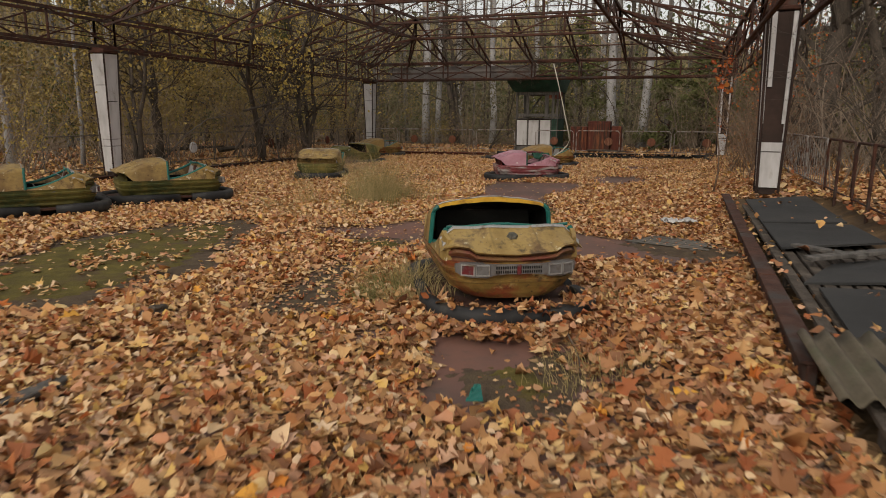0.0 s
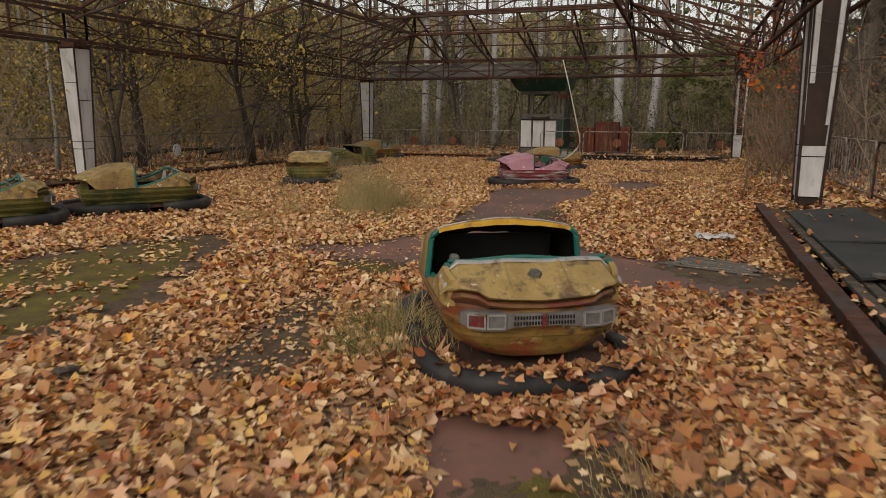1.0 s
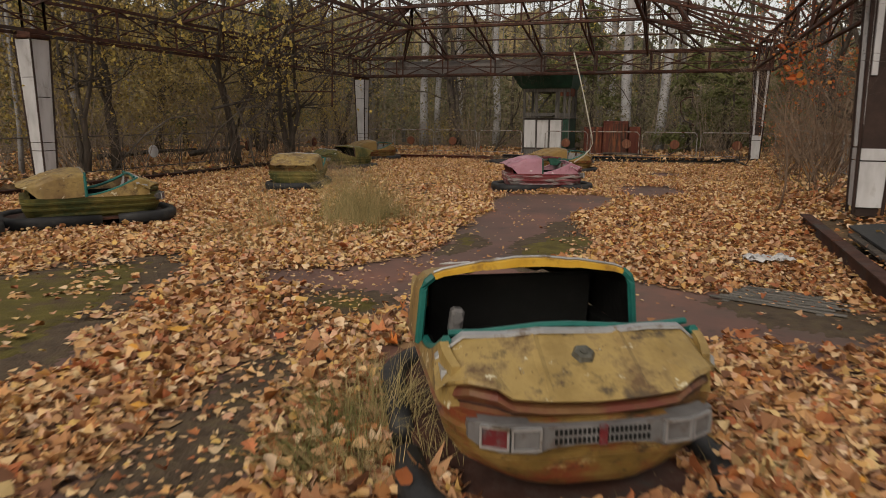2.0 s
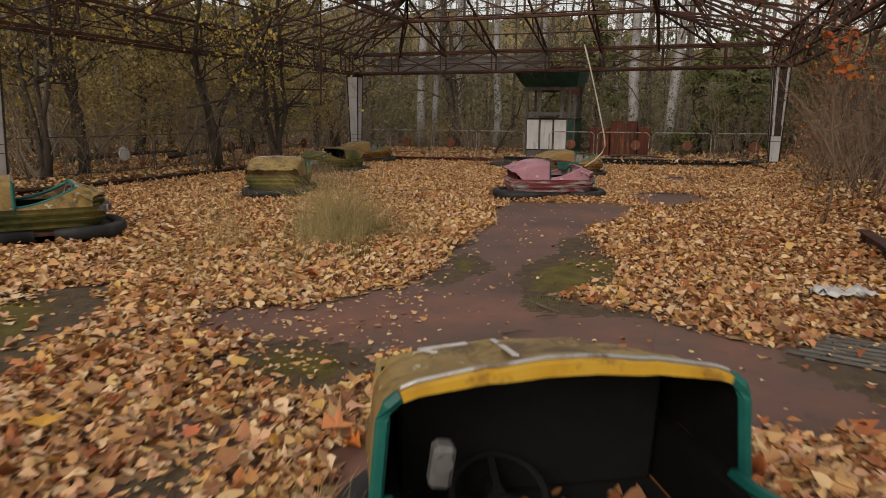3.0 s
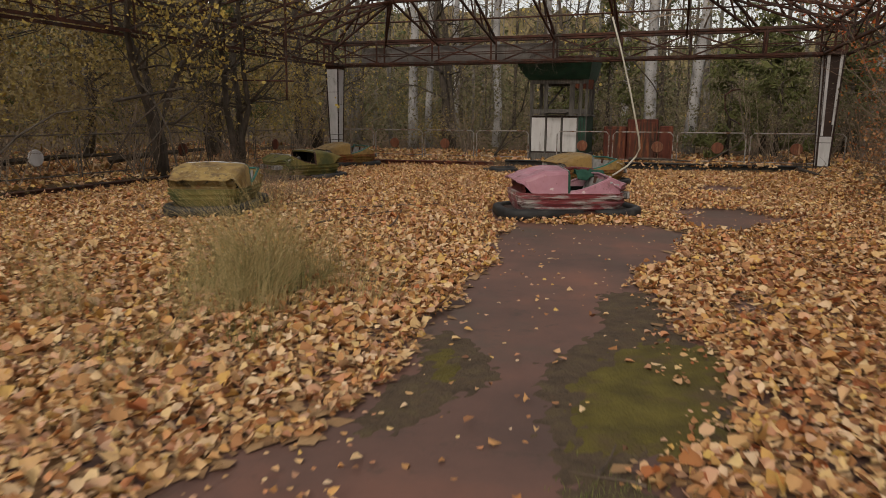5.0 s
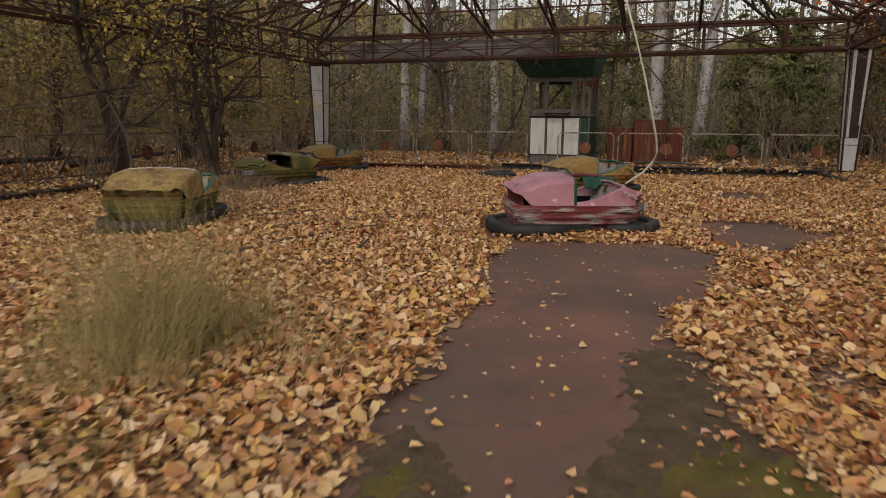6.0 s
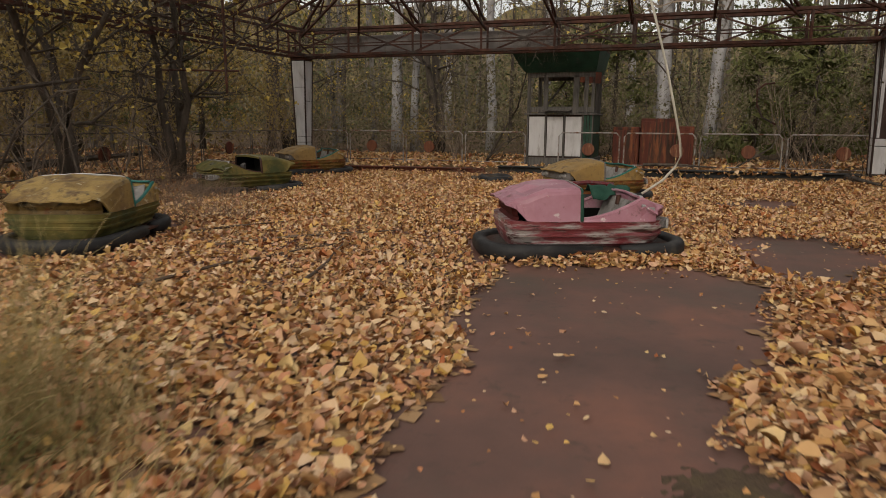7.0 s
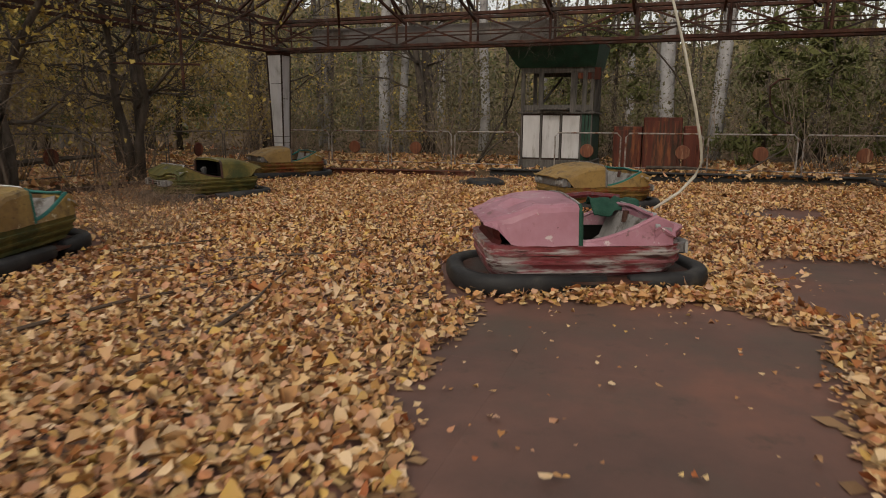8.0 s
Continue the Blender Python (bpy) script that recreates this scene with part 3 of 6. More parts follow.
FV = 6.85
for i in range(4):
    rail_panel((-6.7 + 1.5 * i, FV), (-5.28 + 1.5 * i, FV), 2, disc=0.42 if i in (1, 2) else False, bars=0)
rail_panel((-0.02, FV), (1.3, FV), 2, disc=0.5)
rail_panel((1.4, FV), (2.85, FV), 2, disc=0.75)
rail_panel((2.95, FV), (4.5, FV), 2, disc=0.6)
rail_panel((4.6, FV), (6.6, FV), 2, disc=0.5)
for i in range(8):
    rail_panel((-6.8, -7 + 1.72 * i), (-6.8, -5.35 + 1.72 * i), 2, disc=0.5 if i in (2, 4, 6) else False, bars=0, worn=True, pale=i == 2)
for i in range(9):
    b0 = 6.4 - 1.72 * (i + 1)
    rail_panel((6.85, b0), (6.85, b0 + 1.65), 2, h=0.78, z=0.25, bars=9 if i in (4, 5, 6) else 0, rust=i > 6)
for b0, z in ((-8.42, 0.15), (-6.72, 0.15)):
    bm = bmesh.new()
    bar(bm, at(6.8, b0, 0.15), at(6.8, b0, 1.05), 0.032, 0.032, 0.004)
    tagged(part("fence_post", bm, M_RUST), "rusty square steel fence post", "post", "fence posts")


# ---- ticket booth ----
def build_booth():
    bo = tagged(new("ticket_booth"), "weathered wooden ticket booth with white front panels and green canopy", "booth")
    W, D, z0, zc, zr = 1.5, 1.35, 0.14, 1.29, 2.2
    bm = bmesh.new()
    box(bm, (0, D / 2, z0 + 0.09), (W + 0.08, D + 0.04, 0.2), None, 0.01)
    part("plinth", bm, M_GREYWOOD, bo)
    bm = bmesh.new()
    box(bm, (0, 0.03, 0.8), (W, 0.03, 0.98))
    box(bm, (0, D - 0.03, 0.8), (W, 0.03, 0.98))
    box(bm, (-W / 2 + 0.03, D / 2, 0.8), (0.03, D - 0.09, 0.98))
    part("lower_wall", bm, M_MAROON, bo)
    bm = bmesh.new()
    box(bm, (W / 2 - 0.02, D / 2, 0.8), (0.03, D - 0.09, 0.98))
    part("side_wall", bm, M_GREEN, bo)
    for i in range(3):
        bm = bmesh.new()
        box(bm, (-W / 2 + 0.235 + 0.415 * i, 0.004, 0.81), (0.355, 0.02, 0.88), None, 0.003)
        part("white_panel", bm, M_WHITE, bo)
    bm = bmesh.new()
    for i in range(3):
        box(bm, (W / 2 - 0.185 + 0.07 * i, 0.006, 0.81), (0.06, 0.02, 0.95), None, 0.004)
    part("green_boarding", bm, M_GREEN, bo, "faded green vertical boards")
    for x in (-W / 2 + 0.03, -W / 2 + 0.443, -W / 2 + 0.858, -W / 2 + 1.27, W / 2 - 0.015):
        bm = bmesh.new()
        bar(bm, (x, -0.008, z0 + 0.16), (x, -0.008, zc), 0.05, 0.03, 0.004)
        part("batten", bm, M_GREYWOOD, bo)
    bm = bmesh.new()
    box(bm, (0, D / 2 - 0.03, zc + 0.015), (W + 0.1, D + 0.08, 0.035), None, 0.006)
    part("counter", bm, M_GREYWOOD, bo)
    bm = bmesh.new()
    box(bm, (-0.04, -0.12, zc + 0.09), (0.62, 0.28, 0.035), None, 0.006)
    part("serving_shelf", bm, M_GREYWOOD, bo)
    for x, y, w in ((-W / 2 + 0.04, 0.04, 0.08), (-0.33, 0.03, 0.10), (0.34, 0.03, 0.13), (W / 2 - 0.19, 0.03, 0.09), (W / 2 - 0.04, 0.04, 0.07), (-W / 2 + 0.04, D - 0.04, 0.08), (W / 2 - 0.04, D - 0.04, 0.08), (W / 2 - 0.03, D / 2, 0.07)):
        bm = bmesh.new()
        bar(bm, (x, y, zc), (x * 1.02, y, zr + 0.1), 0.05, w, 0.004)
        part("post", bm, M_GREYWOOD, bo)
    bm = bmesh.new()
    box(bm, (W / 2 - 0.1, 0.025, zr - 0.1), (0.45, 0.02, 0.24), pose(0, 0, 0, 0, 4, 0), 0.004)
    part("sign_board", bm, M_RUST_RED, bo)
    for y, x0, x1 in ((0.03, -W / 2, W / 2), (D - 0.03, -W / 2, W / 2)):
        bm = bmesh.new()
        bar(bm, (x0, y, zr - 0.02), (x1, y, zr - 0.02), 0.05, 0.14, 0.004)
        bar(bm, (x0, y, zc + 0.12), (x1, y, zc + 0.12), 0.04, 0.12, 0.004)
        part("lintel", bm, M_GREYWOOD, bo)
    bm = bmesh.new()
    bar(bm, (-W / 2 + 0.1, D - 0.06, zc + 0.1), (-0.1, D - 0.06, zr - 0.1), 0.03, 0.05)
    part("brace", bm, M_GREYWOOD, bo)
    # canopy: boards flaring outwards, on a cornice
    for i in range(5):
        f0, f1 = i / 5, (i + 1) / 5
        bm = bmesh.new()
        rings = []
        for f, o in ((f0, 0.0), (f1, 0.015)):
            e = 0.04 + 0.30 * f ** 0.8 + o
            rings.append([(-W / 2 - e, -e, zr + 0.02 + 0.5 * f), (W / 2 + e * 0.35, -e, zr + 0.02 + 0.5 * f), (W / 2 + e * 0.35, D + e, zr + 0.02 + 0.5 * f), (-W / 2 - e, D + e, zr + 0.02 + 0.5 * f)])
        loft(bm, rings)
        part("canopy_board", bm, M_GREEN, bo)
    bm = bmesh.new()
    box(bm, (-0.115, D / 2, zr + 0.55), (W + 0.49, D + 0.74, 0.06), None, 0.01)
    part("roof", bm, M_RUST, bo)
    bo.matrix_world = PAV @ pose(-0.05, 7.05, 0)


build_booth()


def build_rusty_box():
    g = tagged(new("steel_cabinet"), "red-rusted sheet steel cabinet beside the booth", "cabinet")
    for a, w, h, d in ((-0.5, 0.6, 0.93, 0.0), (0.2, 0.78, 1.12, -0.12), (0.78, 0.36, 0.95, -0.05)):
        bm = bmesh.new()
        box(bm, (a, 0.3 + d, h / 2 + 0.1), (w - 0.02, 0.55, h), None, 0.015)
        b = part("body", bm, M_RUST_RED, g)
        bm = bmesh.new()
        box(bm, (a - 0.02, 0.01 + d, h / 2 + 0.1), (w - 0.12, 0.025, h - 0.14), None, 0.008)
        part("door", bm, M_RUST_RED, b)
        bm = bmesh.new()
        box(bm, (a + w * 0.3, -0.015 + d, h / 2 + 0.15), (0.02, 0.03, 0.1), None, 0.004)
        part("latch", bm, M_RUST, b)
    g.matrix_world = PAV @ pose(1.88, 7.55, 0)


build_rusty_box()


# ---- walkway of dark sheets outside the right kerb ----
def build_deck():
    dk = tagged(new("walkway"), "dark roofing-sheet walkway with broken boards beside the kerb", "walkway")
    def sheet(pts, z, name="sheet", mat=M_DECK, t=0.018):
        bm = bmesh.new()
        loft(bm, [[at(a - 0.14, b, zz - t) for a, b, zz in pts], [at(a - 0.14, b, zz) for a, b, zz in pts]])
        return part(name, bm, mat, dk)
    sheet([(5.84, -9.05, 0.24), (6.64, -9.0, 0.27), (6.6, -6.75, 0.3), (5.84, -7.0, 0.25)], 0.2)
    sheet([(5.84, -10.6, 0.24), (6.7, -10.2, 0.27), (6.66, -9.1, 0.26), (5.84, -9.12, 0.235)], 0.2)
    sheet([(5.84, -11.75, 0.2), (6.7, -11.6, 0.24), (6.7, -10.75, 0.25), (6.15, -10.95, 0.19)], 0.2)
    sheet([(5.84, -14.2, 0.23), (6.7, -14.2, 0.24), (6.7, -11.9, 0.24), (5.9, -11.95, 0.22)], 0.2)
    for i in range(9):
        bm = bmesh.new()
        a0 = 5.66 + 0.1 * i
        bar(bm, at(a0, -14.2 + 0.1 * (i % 3), 0.16), at(a0 + 0.015, -7.3 - 0.06 * (i % 2), 0.2), 0.075, 0.03, 0.004)
        part("board", bm, M_BARK, dk)
    for b0 in (-14, -12.6, -11.3, -10.1, -9.0, -7.6):
        bm = bmesh.new()
        bar(bm, at(5.64, b0, 0.1), at(6.8, b0, 0.12), 0.08, 0.08, 0.006)
        part("joist", bm, M_BARK, dk)


build_deck()


# ---- bumper cars ----
def outline(lf, lr, hw, rf, rr, n=7):
    """A rounded outline in plan: front at lf, rear at -lr, half width hw, corner radii."""
    pts = []
    for cx, cy, r, a0 in ((lf - rf, hw - rf, rf, 90), (lf - rf, -(hw - rf), rf, 0), (-(lr - rr), -(hw - rr), rr, -90), (-(lr - rr), hw - rr, rr, -180)):
        for i in range(n):
            a = radians(a0 - 90 * i / (n - 1))
            pts.append((cx + r * math.cos(a), cy + r * math.sin(a)))
    return pts


def lerp_table(x, tab):
    for (x0, y0), (x1, y1) in zip(tab, tab[1:]):
        if x <= x1:
            f = 0 if x1 == x0 else min(1, max(0, (x - x0) / (x1 - x0)))
            return y0 + (y1 - y0) * f
    return tab[-1][1]


TOP = [(-0.04, 0.645), (0.05, 0.652), (0.2, 0.642), (0.34, 0.605), (0.46, 0.555), (0.58, 0.49)]
LOW = [(-0.04, 0.335), (0.40, 0.335), (0.49, 0.445), (0.58, 0.462)]
SILL = [(-0.77, 0.41), (-0.7, 0.452), (-0.62, 0.488), (-0.56, 0.512), (-0.4, 0.435), (-0.25, 0.375), (-0.12, 0.35), (-0.04, 0.345)]
HW, LR, RR = 0.45, 0.81, 0.24


def rear_x(y):
    """Where the tub's rear wall stands at a sideways position."""
    k = max(0.0, abs(y) - (HW - RR))
    return -(LR - RR) - math.sqrt(max(0.0, RR * RR - k * k))


def lip_z(y):
    """The stepped lower lip of the tail: low in the middle, raised towards the ends."""
    y = abs(y)
    return lerp_table(y, [(0, -0.028), (0.18, -0.018), (0.255, -0.008), (0.30, 0.022), (0.385, 0.026), (0.425, 0.0), (0.46, -0.03)])


def bumper_car(label, upper, tub, hoop, lamps, pose_m, seat=M_PLASTIC, panel=None, ring_drop=0.0, ring_x=-0.08, crown=0.0, apron=None, lights=False, trim=None, fall=0.0, rim=None, ring_w=0.545, arch=0.0, dents=0.010, top=None, hoop_label="painted rim of the front hood"):
    car = tagged(new("bumper_car"), label, "bumper car", "bumper cars")
    panel = panel or tub
    trim = trim or M_TEAL
    rng = random.Random(len(label) * 7 + int(pose_m.translation.x * 100))
    # lower tub with two ribs
    bm = bmesh.new()
    rings = []
    for z, o in ((0.09, -0.14), (0.125, -0.095), (0.165, -0.058), (0.20, -0.036), (0.205, -0.022), (0.225, -0.016), (0.23, -0.03), (0.262, -0.016), (0.268, -0.002), (0.29, 0.004), (0.296, -0.01), (0.335, 0.0)):
        rings.append([(x, y, z) for x, y in outline(0.555 + o * 0.45, LR + o * 0.45, HW + o, 0.16, RR, 9)])
    rings.append([(x, y, 0.335) for x, y in outline(0.51, 0.75, HW - 0.04, 0.16, 0.22, 9)])
    rings.append([(x, y, 0.14) for x, y in outline(0.48, 0.72, HW - 0.06, 0.16, 0.2, 9)])
    loft(bm, rings)
    for v in bm.verts:
        v.co += Vector((noise.noise(v.co * 5), noise.noise(v.co * 5 + Vector((7, 0, 0))), 0)) * 0.006
    part("tub", bm, tub, car)
    # rubber ring in a front and a rear piece
    ring = outline(0.9, 0.9, ring_w, ring_w - 0.115, ring_w - 0.135, 10)
    front_s = sorted([p for p in ring if p[0] >= -0.05], key=lambda p: math.atan2(p[1], p[0] + 0.3))
    front_s = [(-0.09, -ring_w)] + front_s + [(-0.09, ring_w)]
    rear_s = sorted([p for p in ring if p[0] < -0.3], key=lambda p: math.atan2(p[1], p[0] + 0.3) % (2 * math.pi))
    rear_s = [(-0.25, ring_w - 0.003)] + rear_s + [(-0.25, 0.003 - ring_w)]
    for pts in (front_s, rear_s):
        bm = bmesh.new()
        rings = []
        for i, (x, y) in enumerate(pts):
            a, b = pts[max(0, i - 1)], pts[min(len(pts) - 1, i + 1)]
            t = Vector((b[0] - a[0], b[1] - a[1], 0)).normalized()
            nn = Vector((t.y, -t.x, 0))
            c = Vector((x + ring_x, y, 0.085 - ring_drop + 0.012 * noise.noise((x * 2, y * 2, rng.random() * 0)))) - nn * 0.06
            sec = []
            e = 0.75 if i in (0, len(pts) - 1) else 1.0
            for j in range(12):
                q = 2 * math.pi * j / 12
                sx, sz = math.cos(q), math.sin(q)
                sec.append(c + nn * 0.062 * e * math.copysign(abs(sx) ** 0.7, sx) + Vector((0, 0, 0.068 * e * math.copysign(abs(sz) ** 0.75, sz))))
            rings.append(sec)
        loft(bm, rings)
        bmesh.ops.recalc_face_normals(bm, faces=bm.faces)
        part("rubber_bumper", bm, M_RUBBER, car, smooth=True)
    bm = bmesh.new()
    loft(bm, [[(x, y, z - ring_drop) for x, y in outline(0.8 + ring_x, 0.8 - ring_x, 0.5, 0.3, 0.3)] for z in (0.085, 0.105)])
    part("bumper_plate", bm, M_RUST, car)
    # front hood, a shell with facets
    def section(x, inset):
        f = max(0.0, (x - 0.3) / 0.28)
        zl, zt = lerp_table(x, LOW), lerp_table(x, top or TOP) + crown * (1 - f) - fall * max(0.0, x)
        w = HW + 0.008 - 0.05 * f - inset
        zs = zl + (zt - zl) * (0.76 - 0.42 * f)
        zs = max(zs, zl + 0.004)
        zt -= inset
        y2 = w * (0.955 - 0.02 * f)
        y3 = w * (0.79 - 0.1 * f)
        ridge = min(1.0, max(0.15, (x + 0.02) * 8))
        half = [(w, zl), (y2, zs)]
        for g in (0.35, 0.7, 1.0):
            k = (1 - g) ** 2, 2 * g * (1 - g), g * g
            half.append((k[0] * y2 + k[1] * y2 * 0.985 + k[2] * y3, k[0] * zs + k[1] * (zt - 0.02) + k[2] * (zt - 0.012)))
        half += [(0.2, zt + 0.002 * ridge), (0.165, zt - 0.008 * ridge), (0.06, zt + 0.008)]
        half = [(y, z - arch * (y / w) ** 2 * (z > zl + 0.01)) for y, z in half]
        return [(x, y, z) for y, z in half] + [(x, -y, z) for y, z in half[::-1]]
    xs = [-0.04, 0.04, 0.14, 0.24, 0.34, 0.40, 0.44, 0.49, 0.54, 0.58]
    bm = bmesh.new()
    outer = loft(bm, [section(x, 0.0) for x in xs], closed=False)
    inner = loft(bm, [section(x, 0.012) for x in xs], closed=False)
    for A, B in ((outer[0], inner[0]), (outer[-1], inner[-1])):
        for j in range(len(A) - 1):
            bm.faces.new((A[j], A[j + 1], B[j + 1], B[j]))
    for j in (0, -1):
        for i in range(len(xs) - 1):
            bm.faces.new((outer[i][j], outer[i + 1][j], inner[i + 1][j], inner[i][j]))
    bmesh.ops.recalc_face_normals(bm, faces=bm.faces)
    def crumple(c):
        c = Vector((c.x, c.y, 0.55))
        return dents * noise.noise(c * 4 + Vector((0, 3, 1))) + dents * 1.6 * noise.noise(c * 9) * max(0.0, min(1.0, c.x * 4))
    for v in bm.verts:
        v.co.z += crumple(v.co)
    part("hood", bm, upper, car)
    # added sheet under the hood; its near-black colour carries the shade there
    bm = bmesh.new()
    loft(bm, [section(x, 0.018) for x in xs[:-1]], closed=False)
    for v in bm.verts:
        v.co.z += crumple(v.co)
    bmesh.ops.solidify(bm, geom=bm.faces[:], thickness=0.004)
    part("hood_shade", bm, M_BLACK, car, "near-black sheet standing in for shade under the hood")
    # panel set back under the hood's lip
    bm = bmesh.new()
    loft(bm, [[(x, y, 0.325 + (0.448 + 0.02 * (1 - abs(y) / 0.4) - 0.325) * g) for y in (-0.405, -0.3, 0, 0.3, 0.405)] for g, x in ((0, 0.515), (0.3, 0.49), (0.55, 0.502), (1.0, 0.505))], closed=False)
    for v in bm.verts:
        v.co.x -= 0.5 * max(0.0, abs(v.co.y) - 0.3) ** 1.2 + 0.012 * noise.noise(v.co * 9)
    bmesh.ops.solidify(bm, geom=bm.faces[:], thickness=0.012)
    fp = part("front_panel", bm, panel, car)
    if lights:
        bm = bmesh.new()
        loft(bm, [[(x, y, z) for y, z in ((0.4, 0.342), (0.4, 0.445), (-0.4, 0.445), (-0.4, 0.342))] for x in (0.42, 0.535)])
        lp = part("lamp_panel", bm, M_PLASTIC, car, "grey front lamp panel")
        for s in (-1, 1):
            for y in (0.25, 0.35):
                bm = bmesh.new()
                bmesh.ops.create_cone(bm, cap_ends=True, segments=14, radius1=0.042, radius2=0.032, depth=0.03, matrix=Matrix.Translation((0.54, s * y, 0.395)) @ pose(0, 0, 0, 0, 85, 0))
                part("headlight", bm, M_CHROME, lp)
    # cockpit sides
    def side(s):
        bm = bmesh.new()
        rows = []
        for x in (-0.67, -0.63, -0.6, -0.56, -0.5, -0.4, -0.3, -0.2, -0.12, -0.03):
            z = lerp_table(x, SILL)
            y = HW - RR + math.sqrt(RR * RR - max(0.0, -x - (LR - RR)) ** 2) + 0.006
            rows.append([(x, s * y, 0.33), (x, s * (y - 0.012), z), (x, s * (y - 0.04), z), (x, s * (y - 0.055), 0.3)])
        loft(bm, rows)
        bmesh.ops.recalc_face_normals(bm, faces=bm.faces)
        part("side_panel", bm, upper, car)
    side(1), side(-1)
    # tail: a creased deck with a stepped lip, a recess under it, and the tub below
    ys = [1, 0.93, 0.85, 0.68, 0.58, 0.37, 0.33, 0.29, 0.0]
    ys = ys + [-y for y in ys[-2::-1]]
    prof = [(-0.53, 0.33, 0.0, 0.0, 1.0), (-0.53, 0.505, 0.0, 0.0, 0.97), (-0.56, 0.525, 0.0, 0.0, 0.965), (-0.70, 0.463, 0.35, 0.2, 0.97), (-0.785, 0.424, 1.0, 0.75, 0.985),
            (-0.802, 0.412, 1.0, 0.9, 0.985), (-0.788, 0.402, 1.0, 0.9, 0.975), (-0.752, 0.391, 1.0, 0.95, 0.96), (-0.788, 0.384, 1.0, 1.0, 0.985),
            (-0.80, 0.371, 0.95, 1.0, 0.99), (-0.786, 0.358, 0.9, 1.0, 0.985), (-0.762, 0.347, 0.6, 1.0, 0.97), (-0.762, 0.33, 0.0, 1.0, 0.975)]
    bm = bmesh.new()
    rows = []
    for x, z, k, c, w in prof:
        row = []
        for f in ys:
            y = f * HW * w
            bend = (rear_x(y) + LR) * c
            crease = 0.009 * (abs(abs(f) - 0.33) < 0.01) * (x > -0.75) * (x < -0.54)
            edge = max(0.0, abs(f) - 0.84) * (1.0 if -0.72 < x < -0.52 and z > 0.4 else 0.0)
            shoulder = 1.0 * edge * HW
            row.append((x + bend, y * (1.0 + 0.02 * (0.4 < z < 0.47) + 0.4 * edge), z + lip_z(y) * k + crease - shoulder))
        rows.append(row)
    R = loft(bm, rows[:8], closed=False)
    for j in (0, -1):
        fl = [r[j] for r in R] + [bm.verts.new(rows[-1][j])]
        m = bm.verts.new((-0.60, (1 if j == 0 else -1) * HW * 0.985, 0.40))
        for p, q in zip(fl, fl[1:] + fl[:1]):
            bm.faces.new((p, q, m))
    bmesh.ops.recalc_face_normals(bm, faces=bm.faces)
    tail = part("tail", bm, upper, car)
    bm = bmesh.new()
    loft(bm, rows[7:], closed=False)
    bmesh.ops.recalc_face_normals(bm, faces=bm.faces)
    part("tail_apron", bm, apron or tub, tail)
    for i, r, mat in ((7, 0.011, M_RUST), (11, 0.008, M_RUST)):
        bm = bmesh.new()
        tube(bm, [(x + 0.004, y, z) for x, y, z in rows[i]], r, 6)
        part("rust_seam", bm, mat, tail, "rust-brown seam")
    # lamp strip across the tail
    TOPZ = [(0, 0.326), (0.15, 0.328), (0.19, 0.334), (0.34, 0.34), (0.39, 0.326)]
    BOTZ = [(0, 0.268), (0.15, 0.268), (0.18, 0.246), (0.34, 0.249), (0.39, 0.275)]
    bm = bmesh.new()
    rows = []
    for y in (-0.388, -0.355, -0.3, -0.2, -0.16, -0.08, 0, 0.08, 0.16, 0.2, 0.3, 0.355, 0.388):
        x, z1, z0 = rear_x(y), lerp_table(abs(y), TOPZ), lerp_table(abs(y), BOTZ)
        rows.append([(x - 0.028, y, z0), (x - 0.028, y, z1), (x + 0.03, y, z1), (x + 0.03, y, z0)])
    loft(bm, rows)
    bmesh.ops.recalc_face_normals(bm, faces=bm.faces)
    strip = part("lamp_strip", bm, M_PLASTIC, tail, "grey plastic grille strip with lamp housings")
    for s in (-1, 1):
        for y, lens in ((0.318, lamps if s > 0 else M_PLASTIC), (0.232, M_PLASTIC)):
            yaw = math.degrees(math.atan2(rear_x(y + 0.03) - rear_x(y - 0.03), 0.06)) * s
            w = Matrix.Translation((rear_x(y) - 0.03, s * y, 0.296)) @ pose(0, 0, 0, 0, 0, -yaw)
            bm = bmesh.new()
            for dy, dz, sy, sz in ((0, 0.032, 0.082, 0.007), (0, -0.032, 0.082, 0.007), (0.041, 0, 0.007, 0.07), (-0.041, 0, 0.007, 0.07)):
                box(bm, w @ Vector((-0.003, dy, dz)), (0.016, sy, sz), w.to_3x3().to_4x4())
            part("lamp_frame", bm, M_CHROME, strip)
            bm = bmesh.new()
            box(bm, w @ Vector((0.001, 0, 0)), (0.008, 0.076, 0.058), w.to_3x3().to_4x4())
            part("lens", bm, lens, strip)
    for i in range(-10, 11):
        for z in (0.31, 0.283):
            if i:
                bm = bmesh.new()
                box(bm, (rear_x(0) - 0.0285, i * 0.0142, z), (0.006, 0.008, 0.017))
                part("slot", bm, M_BLACK, strip)
    bm = bmesh.new()
    box(bm, (rear_x(0) - 0.032, 0, 0.297), (0.014, 0.026, 0.066), None, 0.003)
    part("centre_badge", bm, M_REDLENS, strip)
    # lock plate and side badges on the tail
    bm = bmesh.new()
    w = Matrix.Translation((-0.655, 0, 0.484)) @ pose(0, 0, 0, 0, -24, 0)
    bmesh.ops.create_cone(bm, cap_ends=True, segments=6, radius1=0.04, radius2=0.032, depth=0.016, matrix=w)
